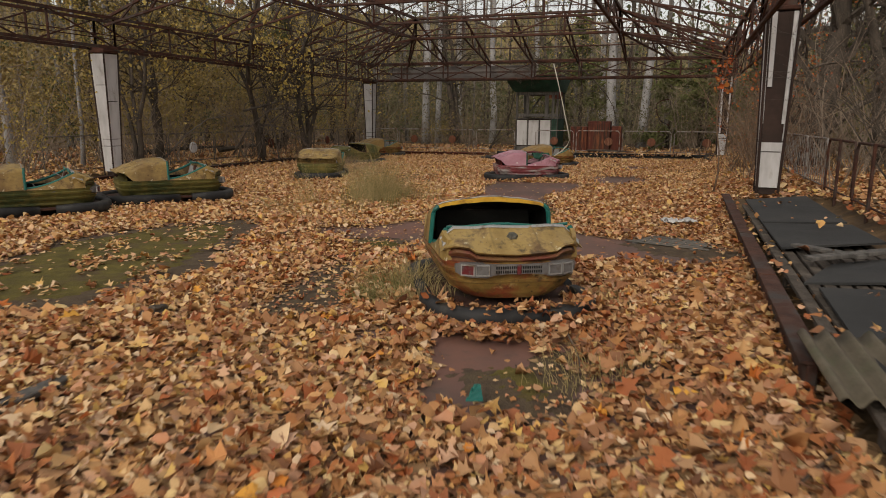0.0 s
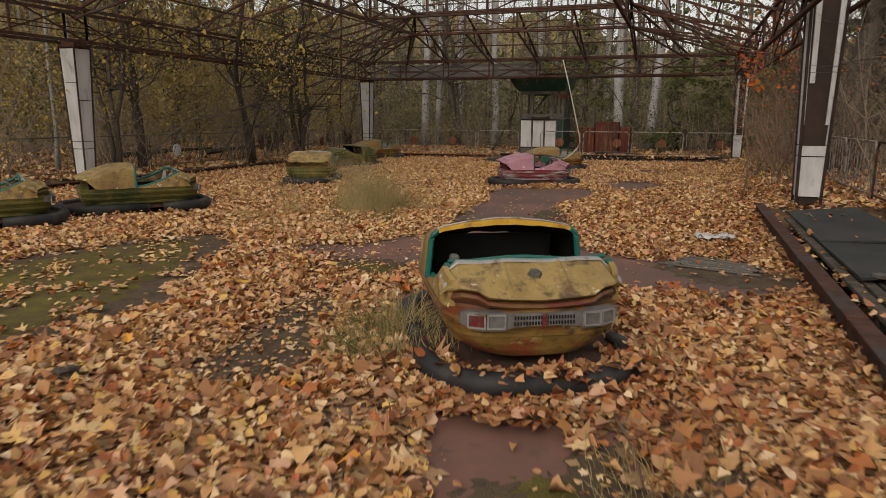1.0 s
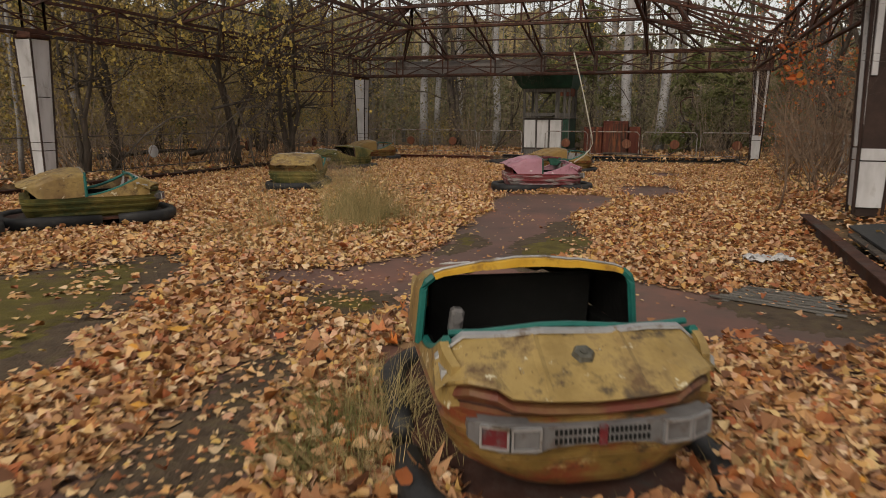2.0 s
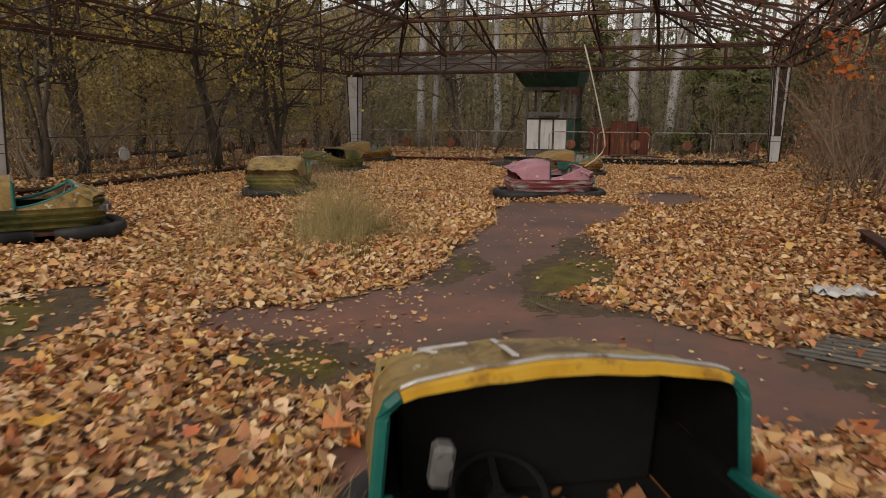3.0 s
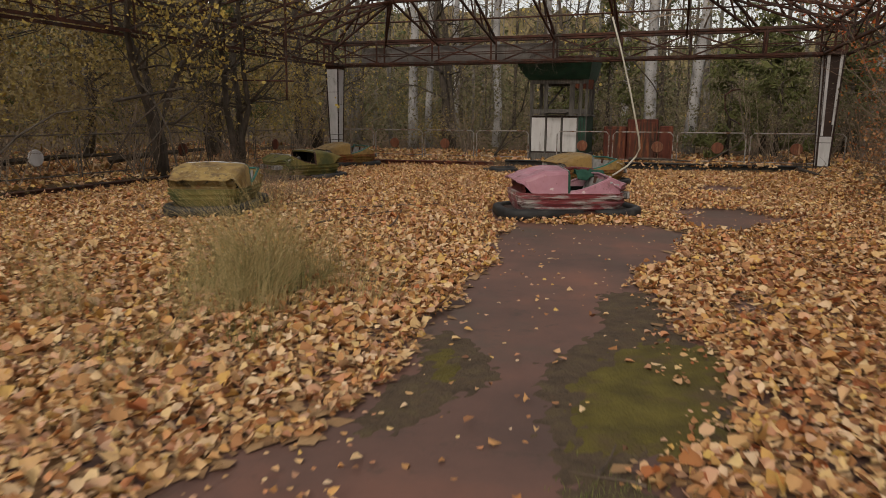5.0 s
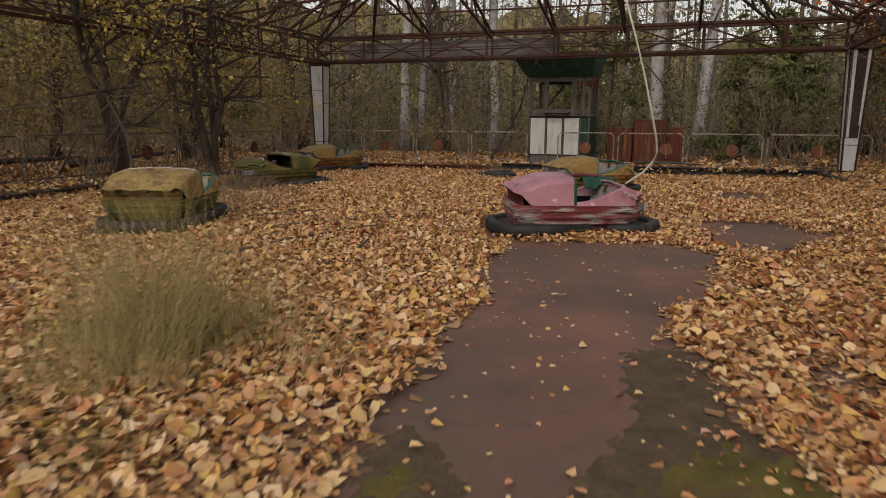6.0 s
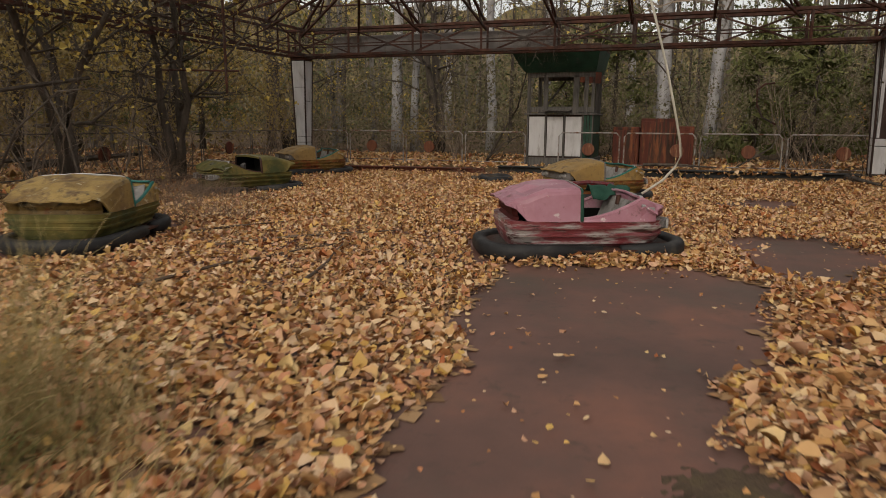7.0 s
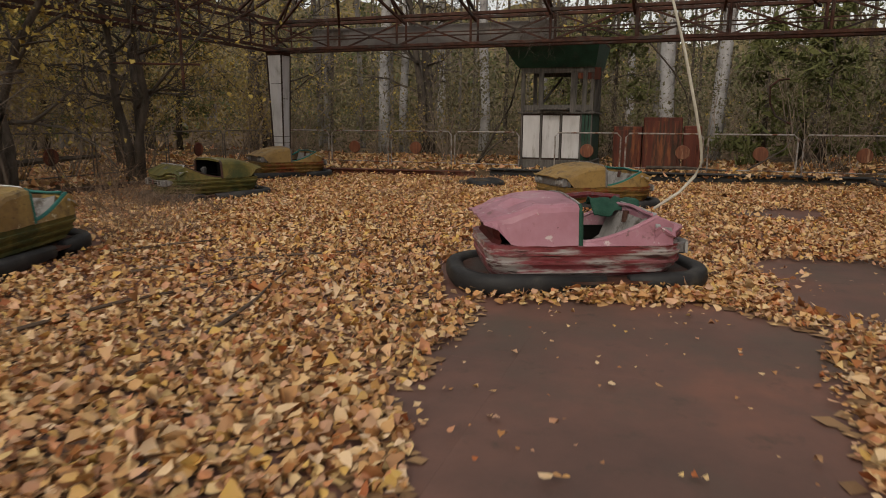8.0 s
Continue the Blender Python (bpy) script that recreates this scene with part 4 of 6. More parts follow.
    bmesh.ops.create_cone(bm, cap_ends=True, segments=10, radius1=0.014, radius2=0.012, depth=0.022, matrix=w)
    part("lock_plate", bm, M_LOCK, tail, "tarnished lock plate")
    for s in (1, -1):
        bm = bmesh.new()
        loft(bm, [[(-0.585, s * y, 0.45), (-0.645, s * y, 0.445), (-0.655, s * y, 0.40), (-0.60, s * y, 0.405)] for y in (HW * 0.93, HW * 1.005)])
        part("side_badge", bm, M_CHROME, tail)
    # trim along the cockpit edge and the hood's rim
    for s in (1, -1):
        bm = bmesh.new()
        tube(bm, [(x, s * (HW - 0.028), lerp_table(x, SILL) + 0.003) for x in (-0.56, -0.48, -0.4, -0.3, -0.2, -0.12, -0.04)], 0.017, 6)
        part("sill_trim", bm, trim, car)
        sec = section(-0.045, 0.008)
        half = sec[:4] if s > 0 else sec[-4:]
        bm = bmesh.new()
        tube(bm, half, 0.017, 6)
        part("rim_trim", bm, rim or M_TEAL, car)
    bm = bmesh.new()
    band = []
    for x, y, z in section(-0.045, 0.008)[3:-3]:
        h = 0.011 + 0.02 * max(0.0, 1 - abs(y) / HW)
        band.append([(x - 0.012, y, z + 0.006), (x + 0.014, y, z + 0.008), (x + 0.012, y * 0.985, z - h), (x - 0.014, y * 0.985, z - h * 0.9)])
    loft(bm, band)
    bmesh.ops.recalc_face_normals(bm, faces=bm.faces)
    part("hoop_rim", bm, hoop, car, hoop_label)
    bm = bmesh.new()
    tube(bm, [(x + 0.012, y, z + 0.014) for x, y, z in section(-0.045, 0.01)[3:-3]], 0.006, 6)
    part("rim_strip", bm, M_CHROME, car, "dull metal strip along the rim")
    bm = bmesh.new()
    loft(bm, [[(-0.552 + dx + 0.03 * max(0, abs(y) - 0.36), y, 0.53 + dz + 0.005 * math.sin(y * 17) - 0.95 * max(0, abs(y) - 0.375)) for dx, dz in ((-0.02, -0.008), (-0.018, 0.003), (0.012, 0.006), (0.014, -0.008))]
              for y in (-0.458, -0.41, -0.37, -0.25, -0.12, 0, 0.12, 0.25, 0.37, 0.41, 0.458)])
    bmesh.ops.recalc_face_normals(bm, faces=bm.faces)
    part("rear_trim", bm, M_CHROME, car, "pale metal strip on the cockpit's rear edge")
    bm = bmesh.new()
    tube(bm, [(-0.522, y, 0.532 + 0.009 * math.sin(y * 11 + 1)) for y in (-0.41, -0.3, -0.2, -0.1, 0, 0.1, 0.2, 0.3, 0.41)], 0.012, 6)
    part("inner_trim", bm, trim, car, "peeling trim inside the cockpit edge")
    # inside: floor, seat, dashboard, wheel; all but the seat blackened to stand for shade
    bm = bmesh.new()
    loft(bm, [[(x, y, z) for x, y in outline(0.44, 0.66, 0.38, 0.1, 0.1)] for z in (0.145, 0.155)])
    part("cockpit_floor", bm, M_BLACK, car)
    # an added wall inside the tub; the cockpit's shade is put into its colour
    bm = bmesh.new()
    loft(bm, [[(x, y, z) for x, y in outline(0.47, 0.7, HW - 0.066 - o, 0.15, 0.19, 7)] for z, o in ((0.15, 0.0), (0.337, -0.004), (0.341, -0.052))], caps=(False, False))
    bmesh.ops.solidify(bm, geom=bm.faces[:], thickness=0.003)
    part("cockpit_shade", bm, M_BLACK, car, "near-black sheet standing in for shade in the cockpit")
    bm = bmesh.new()
    rows = []
    for x, z in ((-0.1, 0.2), (-0.16, 0.225), (-0.36, 0.205), (-0.43, 0.25), (-0.48, 0.38), (-0.51, 0.48)):
        rows.append([(x, 0.36, z + 0.02), (x, 0.28, z), (x, -0.28, z), (x, -0.36, z + 0.02), (x - 0.03, -0.36, z - 0.04), (x - 0.03, 0.36, z - 0.04)])
    loft(bm, rows)
    bmesh.ops.recalc_face_normals(bm, faces=bm.faces)
    part("seat", bm, seat, car)
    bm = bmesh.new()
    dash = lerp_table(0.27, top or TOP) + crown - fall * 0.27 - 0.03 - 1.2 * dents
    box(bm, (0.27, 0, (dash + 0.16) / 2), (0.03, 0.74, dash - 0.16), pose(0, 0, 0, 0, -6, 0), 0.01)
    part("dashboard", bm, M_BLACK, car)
    bm = bmesh.new()
    w = Matrix.Translation((0.14, 0.12, 0.235)) @ pose(0, 0, 0, 0, -25, 0)
    tube(bm, [w @ Vector((0.125 * math.cos(a), 0.125 * math.sin(a), 0)) for a in [2 * math.pi * i / 20 for i in range(20)]], 0.01, 6, True)
    for a in (0, 120, 240):
        bar(bm, w @ Vector((0, 0, 0)), w @ Vector((0.125 * math.cos(radians(a)), 0.125 * math.sin(radians(a)), 0)), 0.02, 0.012)
    part("steering_wheel", bm, M_BLACK, car)
    bm = bmesh.new()
    tube(bm, [(0.14, 0.12, 0.235), (0.28, 0.12, 0.19)], 0.02, 8)
    part("steering_column", bm, M_BLACK, car)
    bm = bmesh.new()
    box(bm, (0.02, 0.29, 0.4), (0.06, 0.055, 0.11), pose(0, 0, 0, 8, 0, 0), 0.012)
    bmesh.ops.create_cone(bm, cap_ends=True, segments=12, radius1=0.022, radius2=0.016, depth=0.02, matrix=Matrix.Translation((-0.015, 0.29, 0.42)) @ pose(0, 0, 0, 0, 90, 0))
    part("switch_box", bm, M_PLASTIC, car, "dusty grey switch box")
    bm = bmesh.new()
    tube(bm, [(-0.5, 0, 0.42), (-0.5, 0, 0.5)], [0.03, 0.022], 8)
    part("pole_socket", bm, M_RUST, car)
    car.matrix_world = pose_m
    return car


first_car = bumper_car("yellow bumper car with rust-streaked lamp strip, sunk in leaves", M_YELLOW, M_YELLOW_DIRTY, M_HOOP, M_REDLENS, pose(0.47, 4.04, 0.024, 0, 0.5, 98) @ Matrix.Diagonal((1.05, 1.04, 1.025, 1)), ring_drop=0.07, ring_x=-0.12, ring_w=0.59, top=[(-0.04, 0.662), (0.2, 0.607), (0.4, 0.555), (0.58, 0.51)], arch=0.035, dents=0.016, apron=M_RUSTY_YELLOW)
pink_car = bumper_car("faded pink bumper car with worn red flanks beside bare floor", M_PINK, M_PINK_WORN, M_CHROME, M_REDLENS, pose(1.88, 13.46, 0.0, 0, 0, 184), panel=M_MOUTH, trim=M_PINK, ring_x=-0.13, ring_w=0.51, crown=-0.03, rim=M_RAG, seat=M_SEAT, dents=0.016)
bumper_car("dirty yellow bumper car facing the arena with its hood", M_YELLOW, M_GREENISH, M_CHROME, M_REDLENS, pose(-2.47, 13.85, 0.0, 0, 0, 270), crown=-0.02, panel=M_YELLOW_DIRTY, fall=0.06, ring_w=0.515, ring_x=-0.13, seat=M_SEAT, dents=0.016)
bumper_car("mossy yellow bumper car with teal cockpit trim", M_YELLOW, M_GREENISH, M_YELLOW, M_REDLENS, pose(-4.25, 9.45, 0.0, 0, 0, 212) @ Matrix.Diagonal((1.1, 1.06, 1.08, 1)), crown=-0.035, fall=0.06, seat=M_SEAT, dents=0.016)
bumper_car("mossy yellow bumper car with a loose cable in its cockpit", M_YELLOW, M_GREENISH, M_YELLOW, M_REDLENS, pose(-5.5, 7.95, 0.0, 0, 0, 213) @ Matrix.Diagonal((1.1, 1.06, 1.08, 1)), crown=-0.035, fall=0.06, seat=M_SEAT, dents=0.016)
bumper_car("green-stained bumper car half hidden by brush", M_GREENISH, M_GREENISH, M_GREENISH, M_REDLENS, pose(-2.2, 18.65, -0.02, 0, 0, 42), crown=-0.05, rim=M_RUST, trim=M_RUST)
bumper_car("yellow bumper car against the rear kerb before a column", M_OCHRE, M_YELLOW_DIRTY, M_OCHRE, M_REDLENS, pose(-1.95, 22.15, 0.0, 0, 0, 212), lights=True, crown=-0.035, fall=0.05, rim=M_PLASTIC, seat=M_SEAT)
bumper_car("yellow bumper car behind the pink one near the booth", M_OCHRE, M_YELLOW_DIRTY, M_OCHRE, M_REDLENS, pose(3.03, 17.6, -0.02, 0, 0, 196), lights=True, crown=-0.035, fall=0.05, rim=M_PLASTIC, seat=M_SEAT)


# what hangs and lies in the cars
def small_things():
    bm = bmesh.new()
    pts = [(2.62, 13.62, 0.5), (2.8, 13.62, 0.62), (2.9, 13.61, 0.74), (2.94, 13.6, 0.84), (2.92, 13.6, 0.98), (2.86, 13.58, 1.2), (2.77, 13.62, 1.6), (2.68, 13.75, 2.05), (2.6, 13.93, 2.46)]
    tube(bm, pts, 0.0115, 8)
    tagged(part("contact_pole", bm, M_POLE, smooth=True), "pale bent contact pole rising from the pink car", "pole")
    for nm, pts in (("tape_strip", ((0.36, 0.3, 0.567), (0.4, 0.16, 0.566))), ("tape_strip", ((0.36, 0.3, 0.569), (0.24, 0.275, 0.6))), ("tape_strip", ((0.5, 0.06, 0.54), (0.04, 0.11, 0.655)))):
        bm = bmesh.new()
        bar(bm, pts[0], pts[1], 0.016, 0.004)
        part(nm, bm, M_CLOTH, first_car, "whitish tape strip on the hood")
    bm = bmesh.new()
    w = pose(1.88, 13.46, 0.0, 0, 0, 184)
    tube(bm, [w @ Vector(p) for p in ((-0.05, -0.24, 0.5), (-0.16, -0.36, 0.565), (-0.34, -0.40, 0.575), (-0.58, -0.38, 0.555))], 0.024, 6)
    tagged(part("safety_bar", bm, M_REDLENS), "red padded bar across the pink car's cockpit edge", "bar")
    bm = bmesh.new()
    bmesh.ops.create_grid(bm, x_segments=14, y_segments=10, size=0.5)
    for v in bm.verts:
        x, y = v.co.x, v.co.y
        v.co = w @ Vector((-0.5 + 0.36 * x + 0.03 * noise.noise((x * 3, y * 3, 9)), -0.28 + 0.24 * y, 0.555 - 0.06 * (2 * y) ** 2 + 0.035 * noise.noise((x * 4, y * 3, 2)) + 0.022 * noise.noise((x * 9, y * 7, 4)) - 0.10 * max(0.0, y - 0.2)))
    bmesh.ops.solidify(bm, geom=bm.faces[:], thickness=0.008)
    tagged(part("green_rag", bm, M_RAG, smooth=True), "crumpled dark green rag in the pink car", "rag")
    # loose cable in the mossy car
    bm = bmesh.new()
    w = pose(-5.45, 8.0, 0, 0, 0, 208)
    tube(bm, [w @ Vector(p) for p in ((-0.1, 0.3, 0.42), (-0.15, 0.42, 0.36), (-0.28, 0.46, 0.30), (-0.42, 0.44, 0.36), (-0.45, 0.3, 0.5), (-0.35, 0.1, 0.55))], 0.007, 6)
    tagged(part("loose_cable", bm, M_PLASTIC), "loose grey cable hanging from a cockpit", "cable")


small_things()


# ---- woods ----
def grow(rng, p, d, length, r, depth, segs, tips, wander=0.25, fork=3, lift=0.05, shrink=0.62, steps=4):
    """A limb of a few bent pieces that sends out thinner limbs."""
    p, d = Vector(p), Vector(d).normalized()
    step = length / steps
    for i in range(steps):
        r1 = r * (1 - 0.55 * (i + 1) / steps)
        q = p + d * step
        segs.append((*p, *q, r * (1 - 0.55 * i / steps), r1))
        if depth > 0 and i > 0:
            for _ in range(fork if i < steps - 1 else fork + 1):
                if rng.random() < 0.75:
                    s = Vector((rng.gauss(0, 1), rng.gauss(0, 1), rng.gauss(0.15, 0.6)))
                    dd = (d * 0.7 + s * 0.55).normalized()
                    grow(rng, q, dd, length * shrink * rng.uniform(0.6, 1.1), r1 * 0.6, depth - 1, segs, tips, wander * 1.2, fork, lift, shrink, 3)
        p = q
        d = (d + Vector((rng.gauss(0, wander), rng.gauss(0, wander), rng.gauss(lift, wander)))).normalized()
    tips.append(tuple(p))


def trunk_mesh(name, pts, radii, mat, parent, sides=10, seed=0):
    bm = bmesh.new()
    tube(bm, pts, radii, sides)
    for v in bm.verts:
        v.co += Vector((noise.noise(v.co * 3.1 + Vector((seed, 0, 0))), noise.noise(v.co * 3.1 + Vector((0, seed, 5))), 0)) * radii[0] * 0.25
    return part(name, bm, mat, parent, smooth=True)


def leaf_mesh(name, tips, per, spread, size, mat, parent, rng, shape=OVATE, tilt=0.9):
    if not len(tips):
        return
    tips = np.asarray(tips)
    clump = wobble(tips[:, 0] + 0.7 * tips[:, 2], tips[:, 1] - 0.9 * tips[:, 2], 1.1, 4) > -0.02
    C = np.repeat(tips[clump], per * 2, axis=0)
    if not len(C):
        return
    C = C + rng.normal(0, spread, C.shape)
    C[:, 2] = np.maximum(C[:, 2], 0.12)
    V, T = leaves(C, size, tilt, rng, DIAMOND)
    return tagged(triangles(name, V, T, mat, parent), kind="stuff")


def birch(x, y, r, lean=(0, 0), h=16, seed=1, label="tall birch with pale scarred bark", dark=False):
    rng = random.Random(seed)
    z = ground_z(x, y) - 0.1
    ob = tagged(new("birch_tree" if not dark else "forest_tree"), label, "tree", "forest trees")
    n = 12
    pts = [(x + lean[0] * i / n * h + rng.gauss(0, 0.03), y + lean[1] * i / n * h + rng.gauss(0, 0.03), z + h * i / n) for i in range(n + 1)]
    rad = [r * (1 - 0.75 * i / n) * (1.25 if i == 0 else 1) for i in range(n + 1)]
    trunk_mesh("trunk", pts, rad, M_BARK if dark else M_BIRCH, ob, seed=seed)
    segs, tips = [], []
    for i in range(16):
        f = rng.uniform(0.16, 0.75)
        p = Vector(pts[0]).lerp(Vector(pts[-1]), f)
        a = rng.uniform(0, 6.28)
        grow(rng, p, (math.cos(a), math.sin(a), rng.uniform(0.1, 0.9)), rng.uniform(0.9, 2.2), r * 0.16 + 0.006, 1, segs, tips, 0.2, 2)
    V, T = prisms(segs)
    tagged(triangles("crown", V, T, M_TWIG if not dark else M_BARK, ob), kind="stuff")
    return ob


def bare_tree(x, y, r, h, seed, stems=3, leaf=None, per=2, depth=2, label="bare dark tree with forking limbs and few leaves", spread=0.3, size=0.07, forkz=0.5):
    rng = random.Random(seed)
    ob = tagged(new("forest_tree"), label, "tree", "forest trees")
    z = ground_z(x, y) - 0.1
    segs, tips = [], []
    top = z + h * 0.4
    for s in range(stems):
        a = rng.uniform(0, 6.28)
        o = 0.05 if stems > 1 else 0
        pts = []
        d = Vector((math.cos(a) * 0.13 * (stems > 1), math.sin(a) * 0.13 * (stems > 1), 1))
        p = Vector((x + o * math.cos(a), y + o * math.sin(a), z))
        n = 9
        rr = r * rng.uniform(0.7, 1.0)
        rad = []
        for i in range(n + 1):
            pts.append(tuple(p))
            rad.append(rr * (1 - 0.75 * i / n) * (1.25 if i == 0 else 1))
            if i * h / n > forkz:
                for _ in range(3):
                    b = rng.uniform(0, 6.28)
                    grow(rng, p, (math.cos(b), math.sin(b), rng.uniform(0.0, 1.0)), rng.uniform(0.5, 1.0) * h * 0.26, rad[-1] * 0.42, depth, segs, tips, 0.28, 2)
            p = p + d * (h / n)
            d = (d + Vector((rng.gauss(0, 0.14), rng.gauss(0, 0.14), 0.06))).normalized()
        trunk_mesh("trunk", pts, rad, M_BARK, ob, 8, seed + s)
    V, T = prisms(segs)
    tagged(triangles("branchwork", V, T, M_BARK, ob), kind="stuff")
    if leaf:
        leaf_mesh("crown", tips, per, spread, size, leaf, ob, np.random.default_rng(seed))
    return ob


def shrub(x, y, h, seed, leaf=None, per=1, stems=7, size=0.05, label="leafless brushwood with thin tangled twigs", depth=2, spread=0.12, sway=0.5, fork=1, mat=None):
    rng = random.Random(seed)
    ob = tagged(new("shrub"), label, "shrub", "brushwood")
    segs, tips = [], []
    z = ground_z(x, y) - 0.02
    for s in range(stems):
        a = rng.uniform(0, 6.28)
        grow(rng, (x + rng.gauss(0, 0.12), y + rng.gauss(0, 0.12), z), (math.cos(a) * sway, math.sin(a) * sway, 1), h * rng.uniform(0.6, 1.05), 0.006 + 0.006 * h / 2, depth, segs, tips, 0.14, fork, 0.03, 0.5, 4)
    V, T = prisms(segs)
    tagged(triangles("twig_growth", V, T, mat or M_TWIG, ob), kind="stuff")
    if leaf:
        leaf_mesh("foliage", tips, per, spread, size, leaf, ob, np.random.default_rng(seed))
    return ob


# birches behind the rear railing
for i, (x, y, r, lx, ly) in enumerate([(-0.4, 29.2, 0.17, 0.01, 0), (0.15, 29.6, 0.13, 0.02, 0), (2.65, 30.5, 0.16, -0.004, 0), (7.1, 26.6, 0.2, 0.004, 0), (8.35, 26.4, 0.18, 0.06, 0.01),
                                       (5.4, 36, 0.15, 0, 0), (14.5, 27, 0.17, 0.03, 0), (9.5, 38, 0.17, -0.01, 0), (1.5, 41, 0.2, 0, 0)]):
    birch(x, y, r, (lx, ly), 17, 20 + i)
# thin birches at the left edge
for i, (x, y, r, lx) in enumerate([(-9.6, 14.5, 0.1, -0.03), (-8.3, 15.0, 0.05, 0.015), (-8.1, 15.6, 0.045, 0.0), (-11.5, 16, 0.08, 0.01), (-13, 19, 0.12, 0.02), (-10.5, 21.5, 0.1, 0.0)]):
    birch(x, y, r, (lx, 0), 13, 50 + i, "slender birch with greyish white bark")
# dark trees round the pavilion
bare_tree(-3.95, 20.3, 0.09, 6.5, 3, 3, M_LEAF_Y, 1, label="dark forking tree with a few yellow leaves", forkz=1.1, size=0.06)
bare_tree(-5.6, 23.6, 0.12, 7.5, 33, 2, None, forkz=1.2)
bare_tree(-4.83, 18.2, 0.085, 6.5, 5, 3, M_LEAF_Y, 2, label="dark tree hung with yellow-green leaves", forkz=1.6)
bare_tree(-7.0, 16.4, 0.10, 6.0, 6, 2, M_LEAF_G, 6, label="slim tree hung with yellow-green leaves", forkz=1.6)
bare_tree(8.5, 14.0, 0.3, 7.0, 8, 1, None, label="stout dark tree with drooping dense twigs", forkz=0.6, depth=3)
bare_tree(9.8, 13.6, 0.16, 8.0, 9, 2, None, forkz=1.2)
bare_tree(0.9, 28.5, 0.15, 8.0, 11, 2, None, forkz=1.5)
bare_tree(-3.6, 28.3, 0.12, 8.0, 12, 2, M_LEAF_Y, 2, forkz=1.5)
bare_tree(10.9, 20.2, 0.12, 7.0, 13, 2, M_LEAF_R, 4, label="slim tree with a few red leaves", forkz=1.5)
bare_tree(5.2, 28.4, 0.11, 8.0, 14, 2, M_LEAF_Y, 1, forkz=1.5)
bare_tree(-6.8, 14.6, 0.07, 5.5, 16, 3, M_LEAF_Y, 2, label="slim leaning tree hung with yellow-green leaves", forkz=1.4, size=0.06)
bare_tree(-9.0, 23.5, 0.14, 8.0, 15, 2, M_LEAF_Y, 4, forkz=1.2)



def pine(x, y, h, seed):
    """A young pine: whorls of drooping boughs with needle sprays."""
    rng = random.Random(seed)
    nr = np.random.default_rng(seed)
    ob = tagged(new("pine_tree"), "young olive-green pine behind the rear railing", "tree", "young pines")
    z = ground_z(x, y) - 0.1
    trunk_mesh("trunk", [(x, y, z), (x + 0.05, y, z + h * 0.5), (x, y, z + h)], [0.05 + 0.012 * h, 0.04, 0.01], M_BARK, ob, 7, seed)
    segs, C = [], []
    for i in range(int(h * 9)):
        f = rng.uniform(0.08, 1.0)
        L = (1 - f) * h * 0.34 + 0.2
        a = rng.uniform(0, 6.28)
        p = Vector((x, y, z + h * f))
        q = p + Vector((math.cos(a) * L, math.sin(a) * L, L * rng.uniform(-0.15, 0.35)))
        segs.append((*p, *q, 0.014, 0.004))
        for k in range(14):
            C.append(p.lerp(q, rng.uniform(0.25, 1.05)))
    V, T = prisms(segs)
    tagged(triangles("branchwork", V, T, M_BARK, ob), kind="stuff")
    C = np.repeat(np.asarray([tuple(c) for c in C]), 3, axis=0) + nr.normal(0, 0.07, (len(C) * 3, 3))
    V, T = leaves(C, 0.3, 0.8, nr, NEEDLE)
    tagged(triangles("foliage", V, T, M_PINE, ob), kind="stuff")


for i, (x, y, h) in enumerate([(8.9, 24.9, 3.4), (10.2, 24.6, 3.6), (11.6, 23.6, 3.4), (10.8, 26.6, 4.2), (12.9, 25.2, 3.8), (6.3, 28.6, 5.5), (-6.6, 29.5, 5.5), (-9.5, 27.5, 6.0), (13.2, 21.0, 5.0), (4.6, 27.8, 3.4), (-12, 23, 5.5), (12.2, 17.2, 5.0)]):
    pine(x, y, h, 300 + i)

# brushwood outside the railings
rs = random.Random(77)
k = 0
for _ in range(150):
    side_pick = rs.random()
    if side_pick < 0.38:
        a, b = rs.uniform(-10.5, -6.5), rs.uniform(-9, 9)
    elif side_pick < 0.72:
        a, b = rs.uniform(-9, 11), rs.uniform(7.2, 12.5)
        if -1.3 < a < 3.4 and b < 9:
            continue
    else:
        a, b = rs.uniform(6.9, 10.5), rs.uniform(-5.5, 8)
    p = at(a, b)
    lf = rs.choice([None, None, None, M_LEAF_Y, M_LEAF_G, M_LEAF_G, M_LEAF_G])
    if a > 6.5 and b < 4:
        lf = None
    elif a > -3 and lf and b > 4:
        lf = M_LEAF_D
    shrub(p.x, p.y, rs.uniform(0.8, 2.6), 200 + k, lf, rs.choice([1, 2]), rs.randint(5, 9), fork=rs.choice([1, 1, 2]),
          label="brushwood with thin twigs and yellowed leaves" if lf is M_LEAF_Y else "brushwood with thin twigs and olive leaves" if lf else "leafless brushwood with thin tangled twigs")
    k += 1
